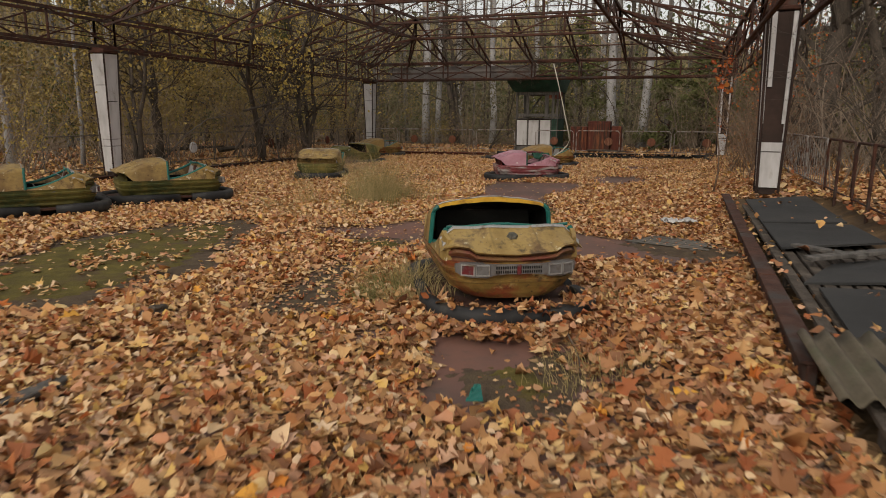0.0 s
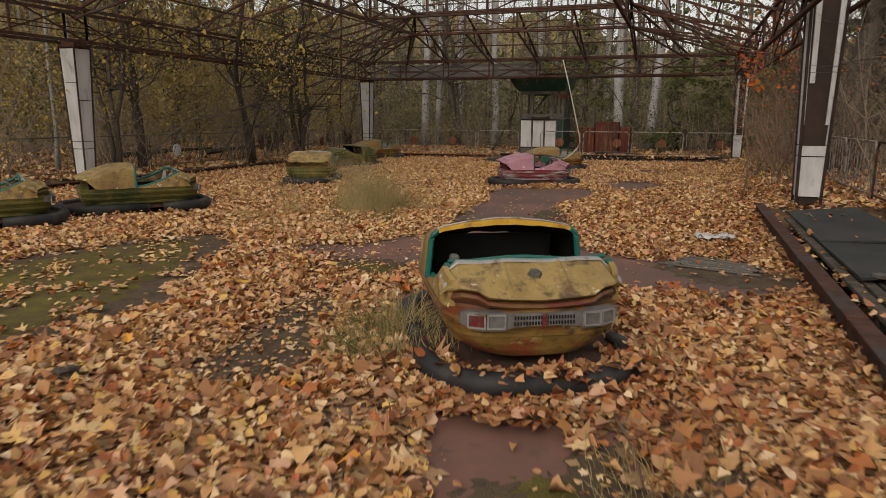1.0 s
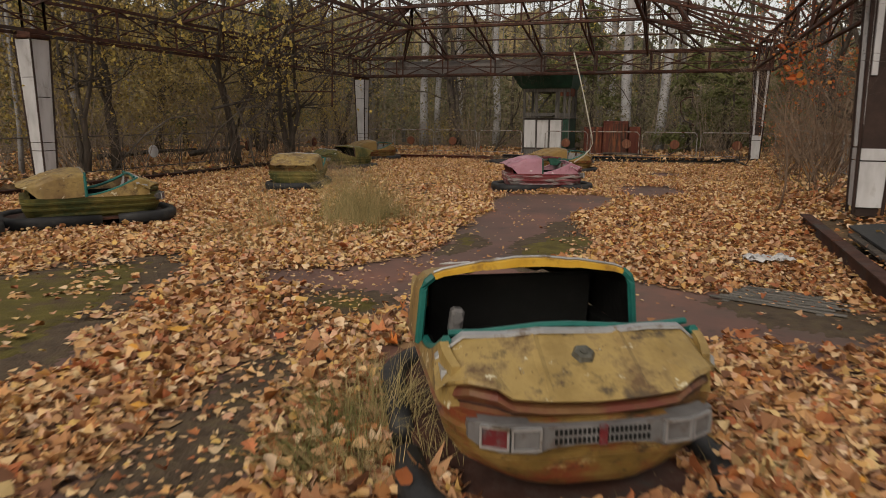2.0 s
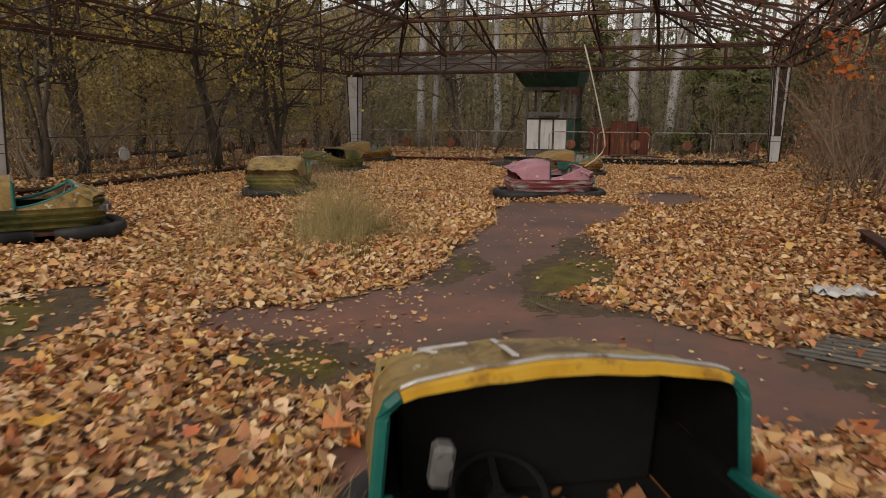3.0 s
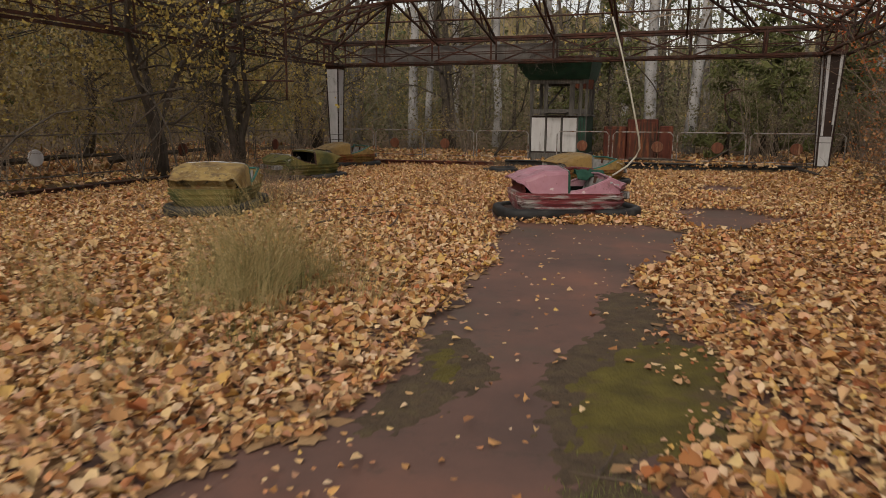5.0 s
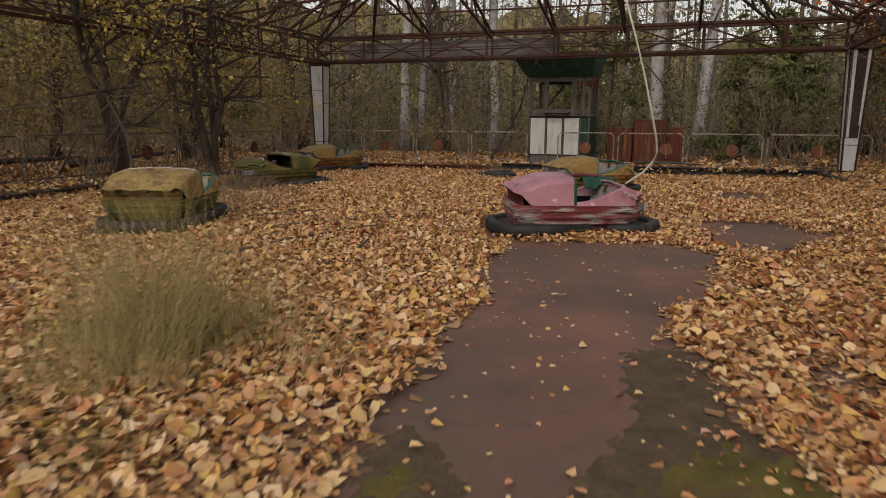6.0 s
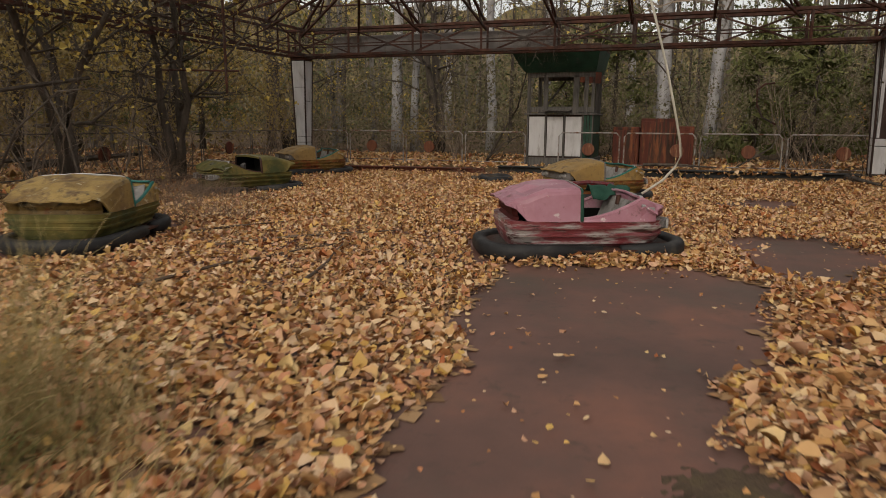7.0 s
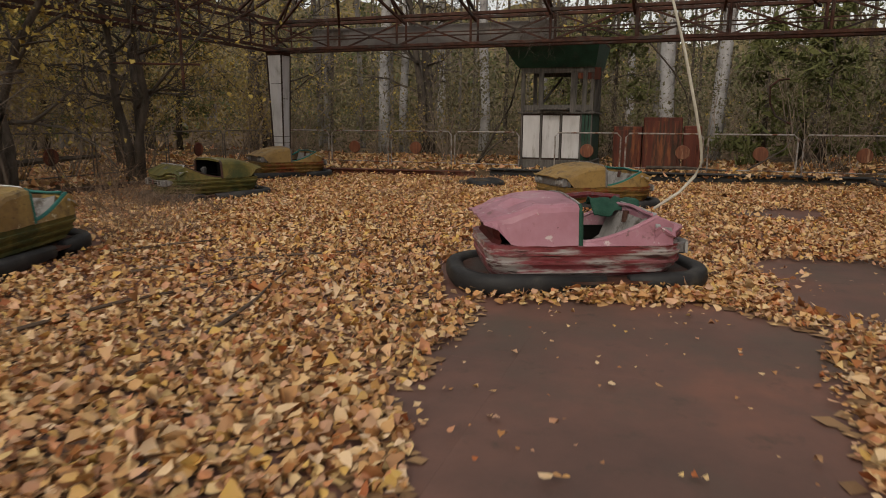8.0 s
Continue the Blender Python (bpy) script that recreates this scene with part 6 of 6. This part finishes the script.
def litter():
    rng = np.random.default_rng(11)
    zones = [  # u0 u1 v0 v1, leaves a square metre, size
        (-3.2, 5.6, -17.0, -9.5, 1250, 0.049), (-6.0, -3.2, -17.0, -9.5, 750, 0.052), (-6.0, 5.6, -9.5, -4.0, 1200, 0.046), (-6.0, 5.6, -4.0, 6.0, 1000, 0.047), (5.5, 5.95, -5.7, 6.2, 700, 0.05),
        (5.8, 9.0, -7.0, 6.2, 260, 0.07), (-10.5, -6.0, -10, 8, 150, 0.085), (-9, 11, 6.1, 11, 150, 0.085), (5.75, 6.6, -14, -7.0, 6, 0.05), (6.7, 9.0, -12, -7.0, 220, 0.07), (5.57, 5.72, -13.4, -7, 130, 0.045), (5.55, 6.7, -16.5, -13.9, 700, 0.055),
        (-15, 15, -25, -17.0, 26, 0.12), (-15, -6.0, -17.0, -10, 30, 0.12), (6.8, 15, -17.0, -12, 30, 0.12), (9.0, 15, -12, 12, 26, 0.12), (-15, -10.5, -10, 12, 26, 0.12)]
    P = []
    S = []
    for u0, u1, v0, v1, dens, size in zones:
        n = int((u1 - u0) * (v1 - v0) * dens)
        a, b = rng.uniform(u0, u1, n), rng.uniform(v0, v1, n)
        c, s = math.cos(radians(TURN)), math.sin(radians(TURN))
        x, y = CX + a * c - b * s, CY + a * s + b * c
        keep = np.ones(n, dtype=bool)
        jx, jy = x + 0.16 * wobble(x, y, 2.2, 1) + 0.08 * wobble(x, y, 6, 4), y + 0.16 * wobble(y, x, 2.2, 3) + 0.08 * wobble(y, x, 6, 9)
        sparse = rng.uniform(0, 1, n)
        heap = inside(HEAP, jx, jy)
        for poly in BARE:
            keep &= ~inside(poly, jx, jy) | (sparse < np.where((x < 0.1) & (y < 7.7), 0.11, 0.022)) | heap
        for poly in DIRT:
            wander = 0.35 if poly is DIRT[5] else 1.0
            keep &= ~inside(poly, x + wander * (jx - x), y + wander * (jy - y)) | (sparse < (np.where(wobble(x, y, 2.4, 7) + 0.7 * wobble(x, y, 6.5, 3) > 0.28, 0.4, 0.012) if poly is DIRT[2] else 0.26 if poly is DIRT[5] else 0.2))
        thin = wobble(x, y, 1.1, 6) + 0.6 * wobble(x, y, 3.1, 2)
        keep &= (thin > -0.75) | (sparse < 0.35)
        keep &= (np.hypot((x - 0.6) / 0.5, (y - 2.78) / 0.22) > 1) | (sparse < 0.5)
        for cx, cy, ang, l, w in ((0.487, 3.92, 98, 1.1, 0.6), (2.0, 13.47, 184, 0.93, 0.57), (-2.47, 13.95, 270, 0.95, 0.56), (-4.25, 9.45, 212, 1.02, 0.62), (-5.5, 7.95, 213, 1.02, 0.62)):
            ca, sa = math.cos(radians(ang)), math.sin(radians(ang))
            keep &= ~((np.abs((x - cx) * ca + (y - cy) * sa) < l) & (np.abs(-(x - cx) * sa + (y - cy) * ca) < w))
        x, y, a, b = x[keep], y[keep], a[keep], b[keep]
        base = np.where((a > U0) & (a < np.where(b > -6.6, 5.15, U1)) & (b < V1), 0.006, 0.0)
        out = base == 0.0
        gz = np.array([ground_z(px, py) if o else 0.0 for px, py, o in zip(x, y, out)])
        if 5.56 < u0 and v1 <= -7 and u1 <= 6.7:
            gz = np.full(len(x), 0.27 if u0 > 5.7 else 0.16)
        z = base + gz + rng.gamma(1.6, 0.012, len(x)) + 0.03 * np.clip(wobble(x, y, 0.9, 8), 0, 1)
        P.append(np.column_stack([x, y, z]))
        S.append(np.full(len(x), size))
    C, size = np.vstack(P), np.concatenate(S)
    open_floor = np.zeros(len(C), dtype=bool)
    for poly in BARE + DIRT:
        open_floor |= inside(poly, C[:, 0], C[:, 1])
    size = np.where(open_floor, size * np.where(C[:, 0] < -1.8, 0.95, 0.62), size)
    # pressed brown leaves under the carpet
    under = rng.uniform(0, 1, len(C)) < 0.34
    under &= ~open_floor & (size < 0.06) & (C[:, 1] < 13)
    B = C[under].copy()
    B[:, 2] = 0.008
    B[:, :2] += rng.normal(0, 0.05, (len(B), 2))
    V, T = leaves(B, 0.08, 0.06, rng, DIAMOND, 0.05)
    tagged(triangles("pressed_leaves", V, T, M_MULCH), "flat brown leaves pressed under the carpet", "leaves", kind="stuff")
    brown = rng.uniform(0, 1, len(C)) < np.clip(0.5 - 0.04 * C[:, 1] + 0.11 * np.clip(C[:, 0] - 0.6, -1, 2.6) + 0.25 * wobble(C[:, 0], C[:, 1], 0.8, 5)
                                               + 0.55 * np.exp(-((C[:, 0] - 0.75) / 0.6) ** 2 - ((C[:, 1] - 2.8) / 0.4) ** 2), 0.1, 0.9)
    for pick, mat, lab in ((~brown, M_LEAF, "thick carpet of tan and ochre fallen leaves"), (brown, M_LEAF_B, "brown and rusty leaves within the carpet")):
        for y0, y1, shape in ((-30, 5.5, OVATE), (5.5, 11.5, ROUGH), (11.5, 60, DIAMOND)):
            sel = pick & (C[:, 1] >= y0) & (C[:, 1] < y1)
            if shape is OVATE:
                lobed = sel & (rng.uniform(0, 1, len(C)) < 0.22)
                sel &= ~lobed
                V, T = leaves(C[lobed], size[lobed] * 1.25, 0.4, rng, LOBED, 0.3)
                tagged(triangles("fallen_maple_leaves", V, T, mat, None, True), "small lobed leaves within the carpet", "leaves", kind="stuff")
            V, T = leaves(C[sel], size[sel], 0.46 - 0.34 * open_floor[sel], rng, shape, 0.42)
            tagged(triangles("fallen_leaves", V, T, mat, None, True), lab, "leaves", kind="stuff")
    # drifts against the bumpers
    D = []
    for x0, y0, x1, y1, wd, n, h in ((1.35, 12.98, 3.0, 12.9, 0.13, 900, 0.05), (2.9, 12.95, 3.3, 13.6, 0.2, 350, 0.04), (1.9, 12.95, 2.6, 12.93, 0.1, 450, 0.08)):
        f = rng.uniform(0, 1, n)
        D.append(np.column_stack([x0 + (x1 - x0) * f + rng.normal(0, wd, n), y0 + (y1 - y0) * f + rng.normal(0, wd * 0.7, n), 0.01 + rng.uniform(0, h, n)]))
    n = 900
    a = rng.uniform(math.pi * 0.9, math.pi * 2.15, n)
    r = rng.uniform(1.24, 1.42, n)
    D.append(np.column_stack([0.475 + 0.62 * r * np.cos(a), 3.98 + 0.95 * r * np.sin(a), np.where(r < 1.02, 0.06 + rng.uniform(0, 0.05, n), 0.02 + rng.uniform(0, 0.08, n))]))
    # leaves caught between the yellow car and its ring
    n = 4200
    lx, ly = rng.uniform(-1.2, -0.55, n), rng.uniform(-0.6, 0.6, n)
    body = (np.abs(ly) < 0.4) & (lx > -0.84 + 0.5 * ly * ly)
    ring_at = -0.6 - np.sqrt(np.maximum(0, 0.42 ** 2 - np.maximum(0, np.abs(ly) - 0.14) ** 2))
    on_ring = np.abs(lx - ring_at) < 0.085
    drop = rng.uniform(0, 1, n)
    keep = ~body & np.where(on_ring, (drop < 0.05) | ((np.abs(ly + 0.02) < 0.07) & (drop < 0.6)) | ((ly < -0.36) & (drop < 0.25)), (lx > ring_at) | (drop < 0.3))
    ang = radians(98)
    z = np.where(on_ring, 0.125, np.where(lx > ring_at, 0.065, 0.04)) * rng.uniform(0.8, 1.2, n)
    D.append(np.column_stack([0.47 + lx * math.cos(ang) - ly * math.sin(ang), 4.04 + lx * math.sin(ang) + ly * math.cos(ang), z])[keep])
    # a few blown into its cockpit
    n = 170
    lx, ly = rng.uniform(-0.42, 0.2, n), rng.uniform(-0.33, 0.33, n)
    D.append(np.column_stack([0.47 + lx * math.cos(ang) - ly * math.sin(ang), 4.04 + lx * math.sin(ang) + ly * math.cos(ang), np.where(lx < -0.08, 0.265, 0.2) + rng.uniform(0, 0.03, n)]))
    D = np.vstack(D)
    rusty = (D[:, 1] < 6) & (rng.uniform(0, 1, len(D)) < 0.7)
    for sel, mat, lab in ((~rusty, M_LEAF, "drifts of tan fallen leaves against the bumpers"), (rusty, M_LEAF_B, "rusty brown leaves drifted against the bumper")):
        V, T = leaves(D[sel], 0.045, 0.4, rng, OVATE, 0.42)
        tagged(triangles("leaf_drifts", V, T, mat, None, True), lab, "leaves", kind="stuff")
    # larger lobed leaves near the first car
    n = 2200
    x, y = rng.uniform(-3.5, 3.0, n), rng.uniform(-0.5, 6.0, n)
    a = np.array([local(p, q)[0] for p, q in zip(x, y)])
    jx, jy = x + 0.15 * wobble(x, y, 2.2, 1), y + 0.15 * wobble(y, x, 2.2, 3)
    keep = a < 5.5
    for poly in BARE + DIRT:
        keep &= ~inside(poly, jx, jy)
    keep &= ~((np.abs(x - 0.5) < 0.42) & (np.abs(y - 4.04) < 0.76))
    C = np.column_stack([x, y, 0.03 + rng.gamma(1.6, 0.012, n)])[keep]
    few = rng.uniform(0, 1, len(C)) < 0.12
    for sel, mat, lab in ((few, M_LEAF_O, "bright orange and yellow lobed leaves among the litter"), (~few, M_LEAF_B, "brown lobed leaves among the litter")):
        V, T = leaves(C[sel], 0.074, 0.3, rng, LOBED)
        tagged(triangles("fallen_maple_leaves", V, T, mat), lab, "leaves", kind="stuff")


litter()


def grass_tuft(x, y, r, n, h, seed, label, lean=0.45, mat=M_GRASS, w0=0.002):
    """Curved stalks in a few loose bunches of uneven height."""
    rng = np.random.default_rng(seed)
    k = max(3, n // 60)
    cq = rng.normal(0, 0.5, (k, 2)) * r
    ch = rng.uniform(0.45, 1.1, k)
    cl = rng.normal(0, 0.28, (k, 2))
    pick = rng.integers(0, k, n)
    q = cq[pick] + rng.normal(0, 0.07 + 0.06 * r, (n, 2))
    base = np.column_stack([x + q[:, 0], y + q[:, 1], np.zeros(n)])
    out = q / (np.linalg.norm(q, axis=1, keepdims=True) + 0.15)
    lv = rng.normal(0, lean * 0.6, (n, 2)) + 0.28 * out + cl[pick]
    L = h * ch[pick] * rng.uniform(0.35, 1.15, n)
    pts = [base]
    for f in (0.4, 0.75, 1.0):
        o = lv * f ** 1.8
        pts.append(base + np.column_stack([o * L[:, None], L * f * (1 - 0.32 * f * np.linalg.norm(lv, axis=1))]))
    Vs, Ts, off = [], [], 0
    for j in range(3):
        V, T = prisms(np.column_stack([pts[j], pts[j + 1], np.full(n, w0 * (1 - 0.3 * j)), np.full(n, w0 * (0.7 - 0.32 * j))]))
        Vs.append(V), Ts.append(T + off)
        off += len(V)
    tagged(triangles("grass_tuft", np.vstack(Vs), np.vstack(Ts), mat), label, "grass", "grass tufts", "stuff")


grass_tuft(-1.15, 9.45, 0.6, 300, 0.5, 13, "olive grass in the tall dry tuft", mat=M_GREENGRASS)
grass_tuft(-0.85, 9.7, 0.72, 1100, 0.95, 1, "tall dry grass tuft growing through the floor")
grass_tuft(-0.95, 9.3, 0.7, 500, 0.42, 2, "dry grass at the tuft's edge")
grass_tuft(-0.13, 4.0, 0.26, 520, 0.34, 3, "dry grass beside the yellow car")
grass_tuft(-0.1, 3.45, 0.2, 260, 0.24, 4, "dry grass beside the yellow car")
grass_tuft(-0.3, 3.7, 0.3, 500, 0.24, 7, "olive grass beside the yellow car", mat=M_GREENGRASS)
grass_tuft(0.6, 2.95, 0.12, 160, 0.08, 5, "short green grass before the yellow car", mat=M_GREENGRASS)
grass_tuft(1.1, 3.3, 0.2, 200, 0.2, 6, "short dry grass beside the yellow car")
grass_tuft(1.05, 7.1, 0.15, 160, 0.07, 8, "short green grass on the moss", mat=M_GREENGRASS)
grass_tuft(-1.5, 8.1, 0.9, 420, 0.22, 9, "thin dry grass among the leaves")
grass_tuft(1.0, 2.2, 0.5, 260, 0.16, 10, "thin dry grass among the leaves")
grass_tuft(-2.2, 15.6, 0.9, 800, 0.3, 11, "thin brown stalks among the leaves", mat=M_BRUSH)
grass_tuft(-2.6, 17.2, 0.9, 800, 0.4, 12, "thin brown stalks among the leaves", mat=M_BRUSH)


def stick(pts, r, label, mat=M_BARK):
    bm = bmesh.new()
    n = len(pts)
    tube(bm, pts, [r * (1 - 0.6 * i / (n - 1)) for i in range(n)], 6)
    tagged(part("stick", bm, mat), label, "stick", "fallen sticks")


def ground_stick(x, y, ang, length, r, seed, label="fallen dead stick on the leaves"):
    rng = random.Random(seed)
    p = Vector((x, y, 0.025))
    d = Vector((math.cos(radians(ang)), math.sin(radians(ang)), 0.02))
    pts = [tuple(p)]
    for _ in range(5):
        p = p + d * length / 5
        d = (d + Vector((rng.gauss(0, 0.12), rng.gauss(0, 0.12), rng.gauss(0, 0.02)))).normalized()
        p.z = min(0.05, max(0.015, p.z))
        pts.append(tuple(p))
    stick(pts, r * 0.8, label, M_STICK)


for i, (x, y, ang, ln, r) in enumerate([(-1.75, 6.1, 60, 0.7, 0.022), (-0.35, 11.5, 70, 2.2, 0.02), (-1.3, 12.0, 60, 2.0, 0.018), (-1.9, 14.3, 20, 1.2, 0.02), (5.0, 9.9, 120, 1.6, 0.022), (4.3, 10.4, 20, 1.4, 0.014),
                                         (0.55, 1.2, 15, 0.8, 0.008), (0.9, 7.15, 60, 0.25, 0.01), (1.05, 7.1, 150, 0.25, 0.008), (0.55, 6.3, 20, 0.2, 0.012), (0.87, 3.1, 263, 0.95, 0.012), (0.85, 6.94, 290, 0.28, 0.014), (0.94, 6.69, 200, 0.16, 0.012), (1.2, 1.0, 35, 0.9, 0.01), (-1.2, 13.6, 35, 1.8, 0.02)]):
    ground_stick(x, y, ang, ln, r, 60 + i)


# a scrap of teal sheet among the leaves
bm = bmesh.new()
bmesh.ops.create_grid(bm, x_segments=4, y_segments=6, size=0.5)
for v in bm.verts:
    p, q = v.co.x, v.co.y
    v.co = Vector((0.235 + 0.05 * p * (1.1 - q) + 0.02 * q, 1.8 + 0.12 * q, 0.075 + 0.02 * noise.noise((p * 4, q * 4, 1)) + 0.03 * q))
bmesh.ops.solidify(bm, geom=bm.faces[:], thickness=0.003)
tagged(part("teal_scrap", bm, M_TEAL), "torn teal scrap lying on the leaves", "scrap")


# ---- loose things on the floor and under the roof ----
def rag(x, y):
    bm = bmesh.new()
    bmesh.ops.create_grid(bm, x_segments=16, y_segments=8, size=0.5)
    for v in bm.verts:
        p, q = v.co.x, v.co.y
        v.co = Vector((x + 0.4 * p, y + 0.2 * q + 0.05 * noise.noise((p * 4, q * 4, 9)), 0.05 + 0.05 * (0.5 + noise.noise((p * 6, q * 6, 1))) + 0.03 * noise.noise((p * 14, q * 14, 3))))
    bmesh.ops.solidify(bm, geom=bm.faces[:], thickness=0.006)
    tagged(part("plastic_bag", bm, M_CLOTH, smooth=True), "crumpled white plastic bag among the leaves", "bag")


rag(3.05, 7.1)


def old_tyre(x, y, r, ang):
    """A worn tyre lying flat, half sunk in leaves."""
    bm = bmesh.new()
    rings = []
    for i in range(28):
        a = 2 * math.pi * i / 28
        d = Vector((math.cos(a), math.sin(a), 0))
        rings.append([d * (r + 0.075 * math.cos(q) * (1 if abs(math.sin(q)) < 0.8 else 0.8)) + Vector((0, 0, 0.07 + 0.062 * math.sin(q) + 0.01 * math.sin(3 * a))) for q in [2 * math.pi * j / 10 for j in range(10)]])
    loft(bm, rings + rings[:1], caps=(False, False))
    bmesh.ops.remove_doubles(bm, verts=bm.verts, dist=0.0005)
    bmesh.ops.recalc_face_normals(bm, faces=bm.faces)
    ob = tagged(part("old_tyre", bm, M_RUBBER, smooth=True), "old black tyre lying in leaves before the booth", "tyre")
    ob.matrix_world = pose(x, y, 0.0, 3, 0, ang)


old_tyre(1.95, 20.5, 0.26, 20)


def slatted_grate(x, y, ang):
    g = tagged(new("slatted_grate"), "weathered grey wooden slats lying on the floor", "slats")
    for i in range(7):
        bm = bmesh.new()
        bar(bm, (-0.42 + 0.05 * (i % 3), 0.075 * i, 0.017), (0.45 - 0.08 * (i % 2), 0.075 * i + 0.012 * (i % 3), 0.019), 0.038, 0.012, 0.003)
        part("slat", bm, M_SLAT, g)
    for px in (-0.3, 0.3):
        bm = bmesh.new()
        bar(bm, (px, -0.05, 0.006), (px, 0.5, 0.006), 0.05, 0.01, 0.002)
        part("batten", bm, M_SLAT, g)
    g.matrix_world = pose(x, y, 0, 0, 0, ang)


slatted_grate(2.42, 5.75, -38)


def corrugated_piece():
    bm = bmesh.new()
    n, m = 48, 6
    top = []
    for layer in (0, 1):
        grid = []
        for i in range(n + 1):
            col = []
            for j in range(m + 1):
                p, q = i / n, j / m
                edge = 0.03 * noise.noise((p * 6, j * 0.9, 2)) * (j in (0, m))
                z = 0.022 * math.sin(p * 2 * math.pi * 7) - 0.007 * layer
                col.append(bm.verts.new((0.7 * p, 0.8 * q + edge, z + 0.02 * q)))
            grid.append(col)
        for i in range(n):
            for j in range(m):
                f = (grid[i][j], grid[i + 1][j], grid[i + 1][j + 1], grid[i][j + 1])
                bm.faces.new(f if layer == 0 else f[::-1])
        top.append(grid)
    A, B = top
    for i in range(n):
        bm.faces.new((A[i][0], B[i][0], B[i + 1][0], A[i + 1][0]))
        bm.faces.new((A[i][m], A[i + 1][m], B[i + 1][m], B[i][m]))
    for j in range(m):
        bm.faces.new((A[0][j], A[0][j + 1], B[0][j + 1], B[0][j]))
        bm.faces.new((A[n][j], B[n][j], B[n][j + 1], A[n][j + 1]))
    ob = tagged(part("corrugated_sheet", bm, M_SLATE, smooth=True), "broken grey corrugated slate sheet on the kerb", "sheet")
    ob.matrix_world = PAV @ pose(5.5, -13.95, 0.215, 1, -2, 3)


M_SLATE = material("grey_slate", [(0.07, 0.06, 0.042), (0.12, 0.10, 0.07), (0.17, 0.145, 0.105)], 4.0, 0.9, 0, 0.5, 60, stain=(0.10, 0.10, 0.06), stain_scale=3)
corrugated_piece()


def plank(p, q, w, h, label, mat=M_GREYWOOD, name="plank"):
    bm = bmesh.new()
    bar(bm, p, q, w, h, 0.004)
    tagged(part(name, bm, mat), label, "plank", "loose planks")


plank((-2.1, 1.0, 0.04), (-1.75, 2.05, 0.04), 0.09, 0.03, "weathered plank half under leaves")
plank(at(5.81, -11.15, 0.26), at(6.46, -10.75, 0.29), 0.1, 0.03, "broken board on the walkway")
plank(at(5.81, -10.5, 0.25), at(6.21, -11.0, 0.27), 0.09, 0.03, "broken board on the walkway")


def crate(x, y):
    bm = bmesh.new()
    for i in range(3):
        box(bm, (x + 0.02 * i, y, 0.045 + 0.02 * i), (0.17 - 0.03 * i, 0.1 - 0.015 * i, 0.03), pose(0, 0, 0, 6 - 5 * i, 4 * i - 3, 15 + 19 * i), 0.011)
    tagged(part("wood_scrap", bm, M_BARK), "dark rotten wood scrap lying on leaves", "scrap")


crate(-1.78, 3.15)


def lantern(p):
    ob = tagged(new("ceiling_lamp"), "small red and white lamp under the roof girders", "lamp")
    bm = bmesh.new()
    bmesh.ops.create_cone(bm, cap_ends=True, segments=16, radius1=0.1, radius2=0.06, depth=0.07, matrix=Matrix.Translation((0, 0, 0.06)))
    part("shade", bm, M_ORANGE, ob)
    bm = bmesh.new()
    bmesh.ops.create_uvsphere(bm, u_segments=12, v_segments=8, radius=0.055, matrix=Matrix.Translation((0, 0, 0.02)))
    part("globe", bm, M_CLOTH, ob)
    bm = bmesh.new()
    tube(bm, [(0, 0, 0.09), (0, 0, 0.9)], 0.008, 6)
    part("stem", bm, M_RUST, ob)
    ob.matrix_world = Matrix.Translation(p)


lantern(at(-3, -6.1, 3.27))


def hanging_bar(p, q, r, label, mat=M_RUST):
    bm = bmesh.new()
    tube(bm, [p, Vector(p).lerp(Vector(q), 0.5) + Vector((0.01, 0, 0)), q], r, 6)
    tagged(part("hanging_bar", bm, mat), label, "bar", "bent roof bars")


hanging_bar(at(-4.0, 0.4, 4.0), at(-4.35, 0.9, 1.55), 0.022, "long rusty bar hanging from the roof")
hanging_bar(at(-5.6, -0.6, 1.72), at(-5.6, -2.2, 1.45), 0.03, "dark broken beam caught in the branches", M_BARK)
hanging_bar(at(-5.7, 1.0, 1.95), at(-4.6, 1.6, 1.95), 0.018, "thin rusty bar across the branches")
# a bent wire at the rear edge
bm = bmesh.new()
tube(bm, [(7.85, 21.9, 1.95), (7.6, 21.8, 1.92), (7.4, 21.7, 1.8), (7.42, 21.7, 1.5), (7.55, 21.7, 1.25), (7.85, 21.7, 1.1)], 0.02, 6)
tagged(part("bent_bar", bm, M_RUST), "bent rusty bar at the rear railing", "bar")
# timbers and debris before the booth and outside the rear kerb
for p, q, r in (((1.5, 20.6, 0.06), (2.2, 20.3, 0.08), 0.05), ((-6.9, 20.3, 0.25), (-5.2, 21.6, 0.45), 0.09), ((-8.2, 18.0, 0.3), (-6.6, 20.3, 0.4), 0.08), ((5.2, 21.9, 0.25), (6.6, 21.5, 0.22), 0.04)):
    stick([p, tuple(Vector(p).lerp(Vector(q), 0.5) + Vector((0, 0, 0.03))), q], r, "dark fallen log beside the arena")
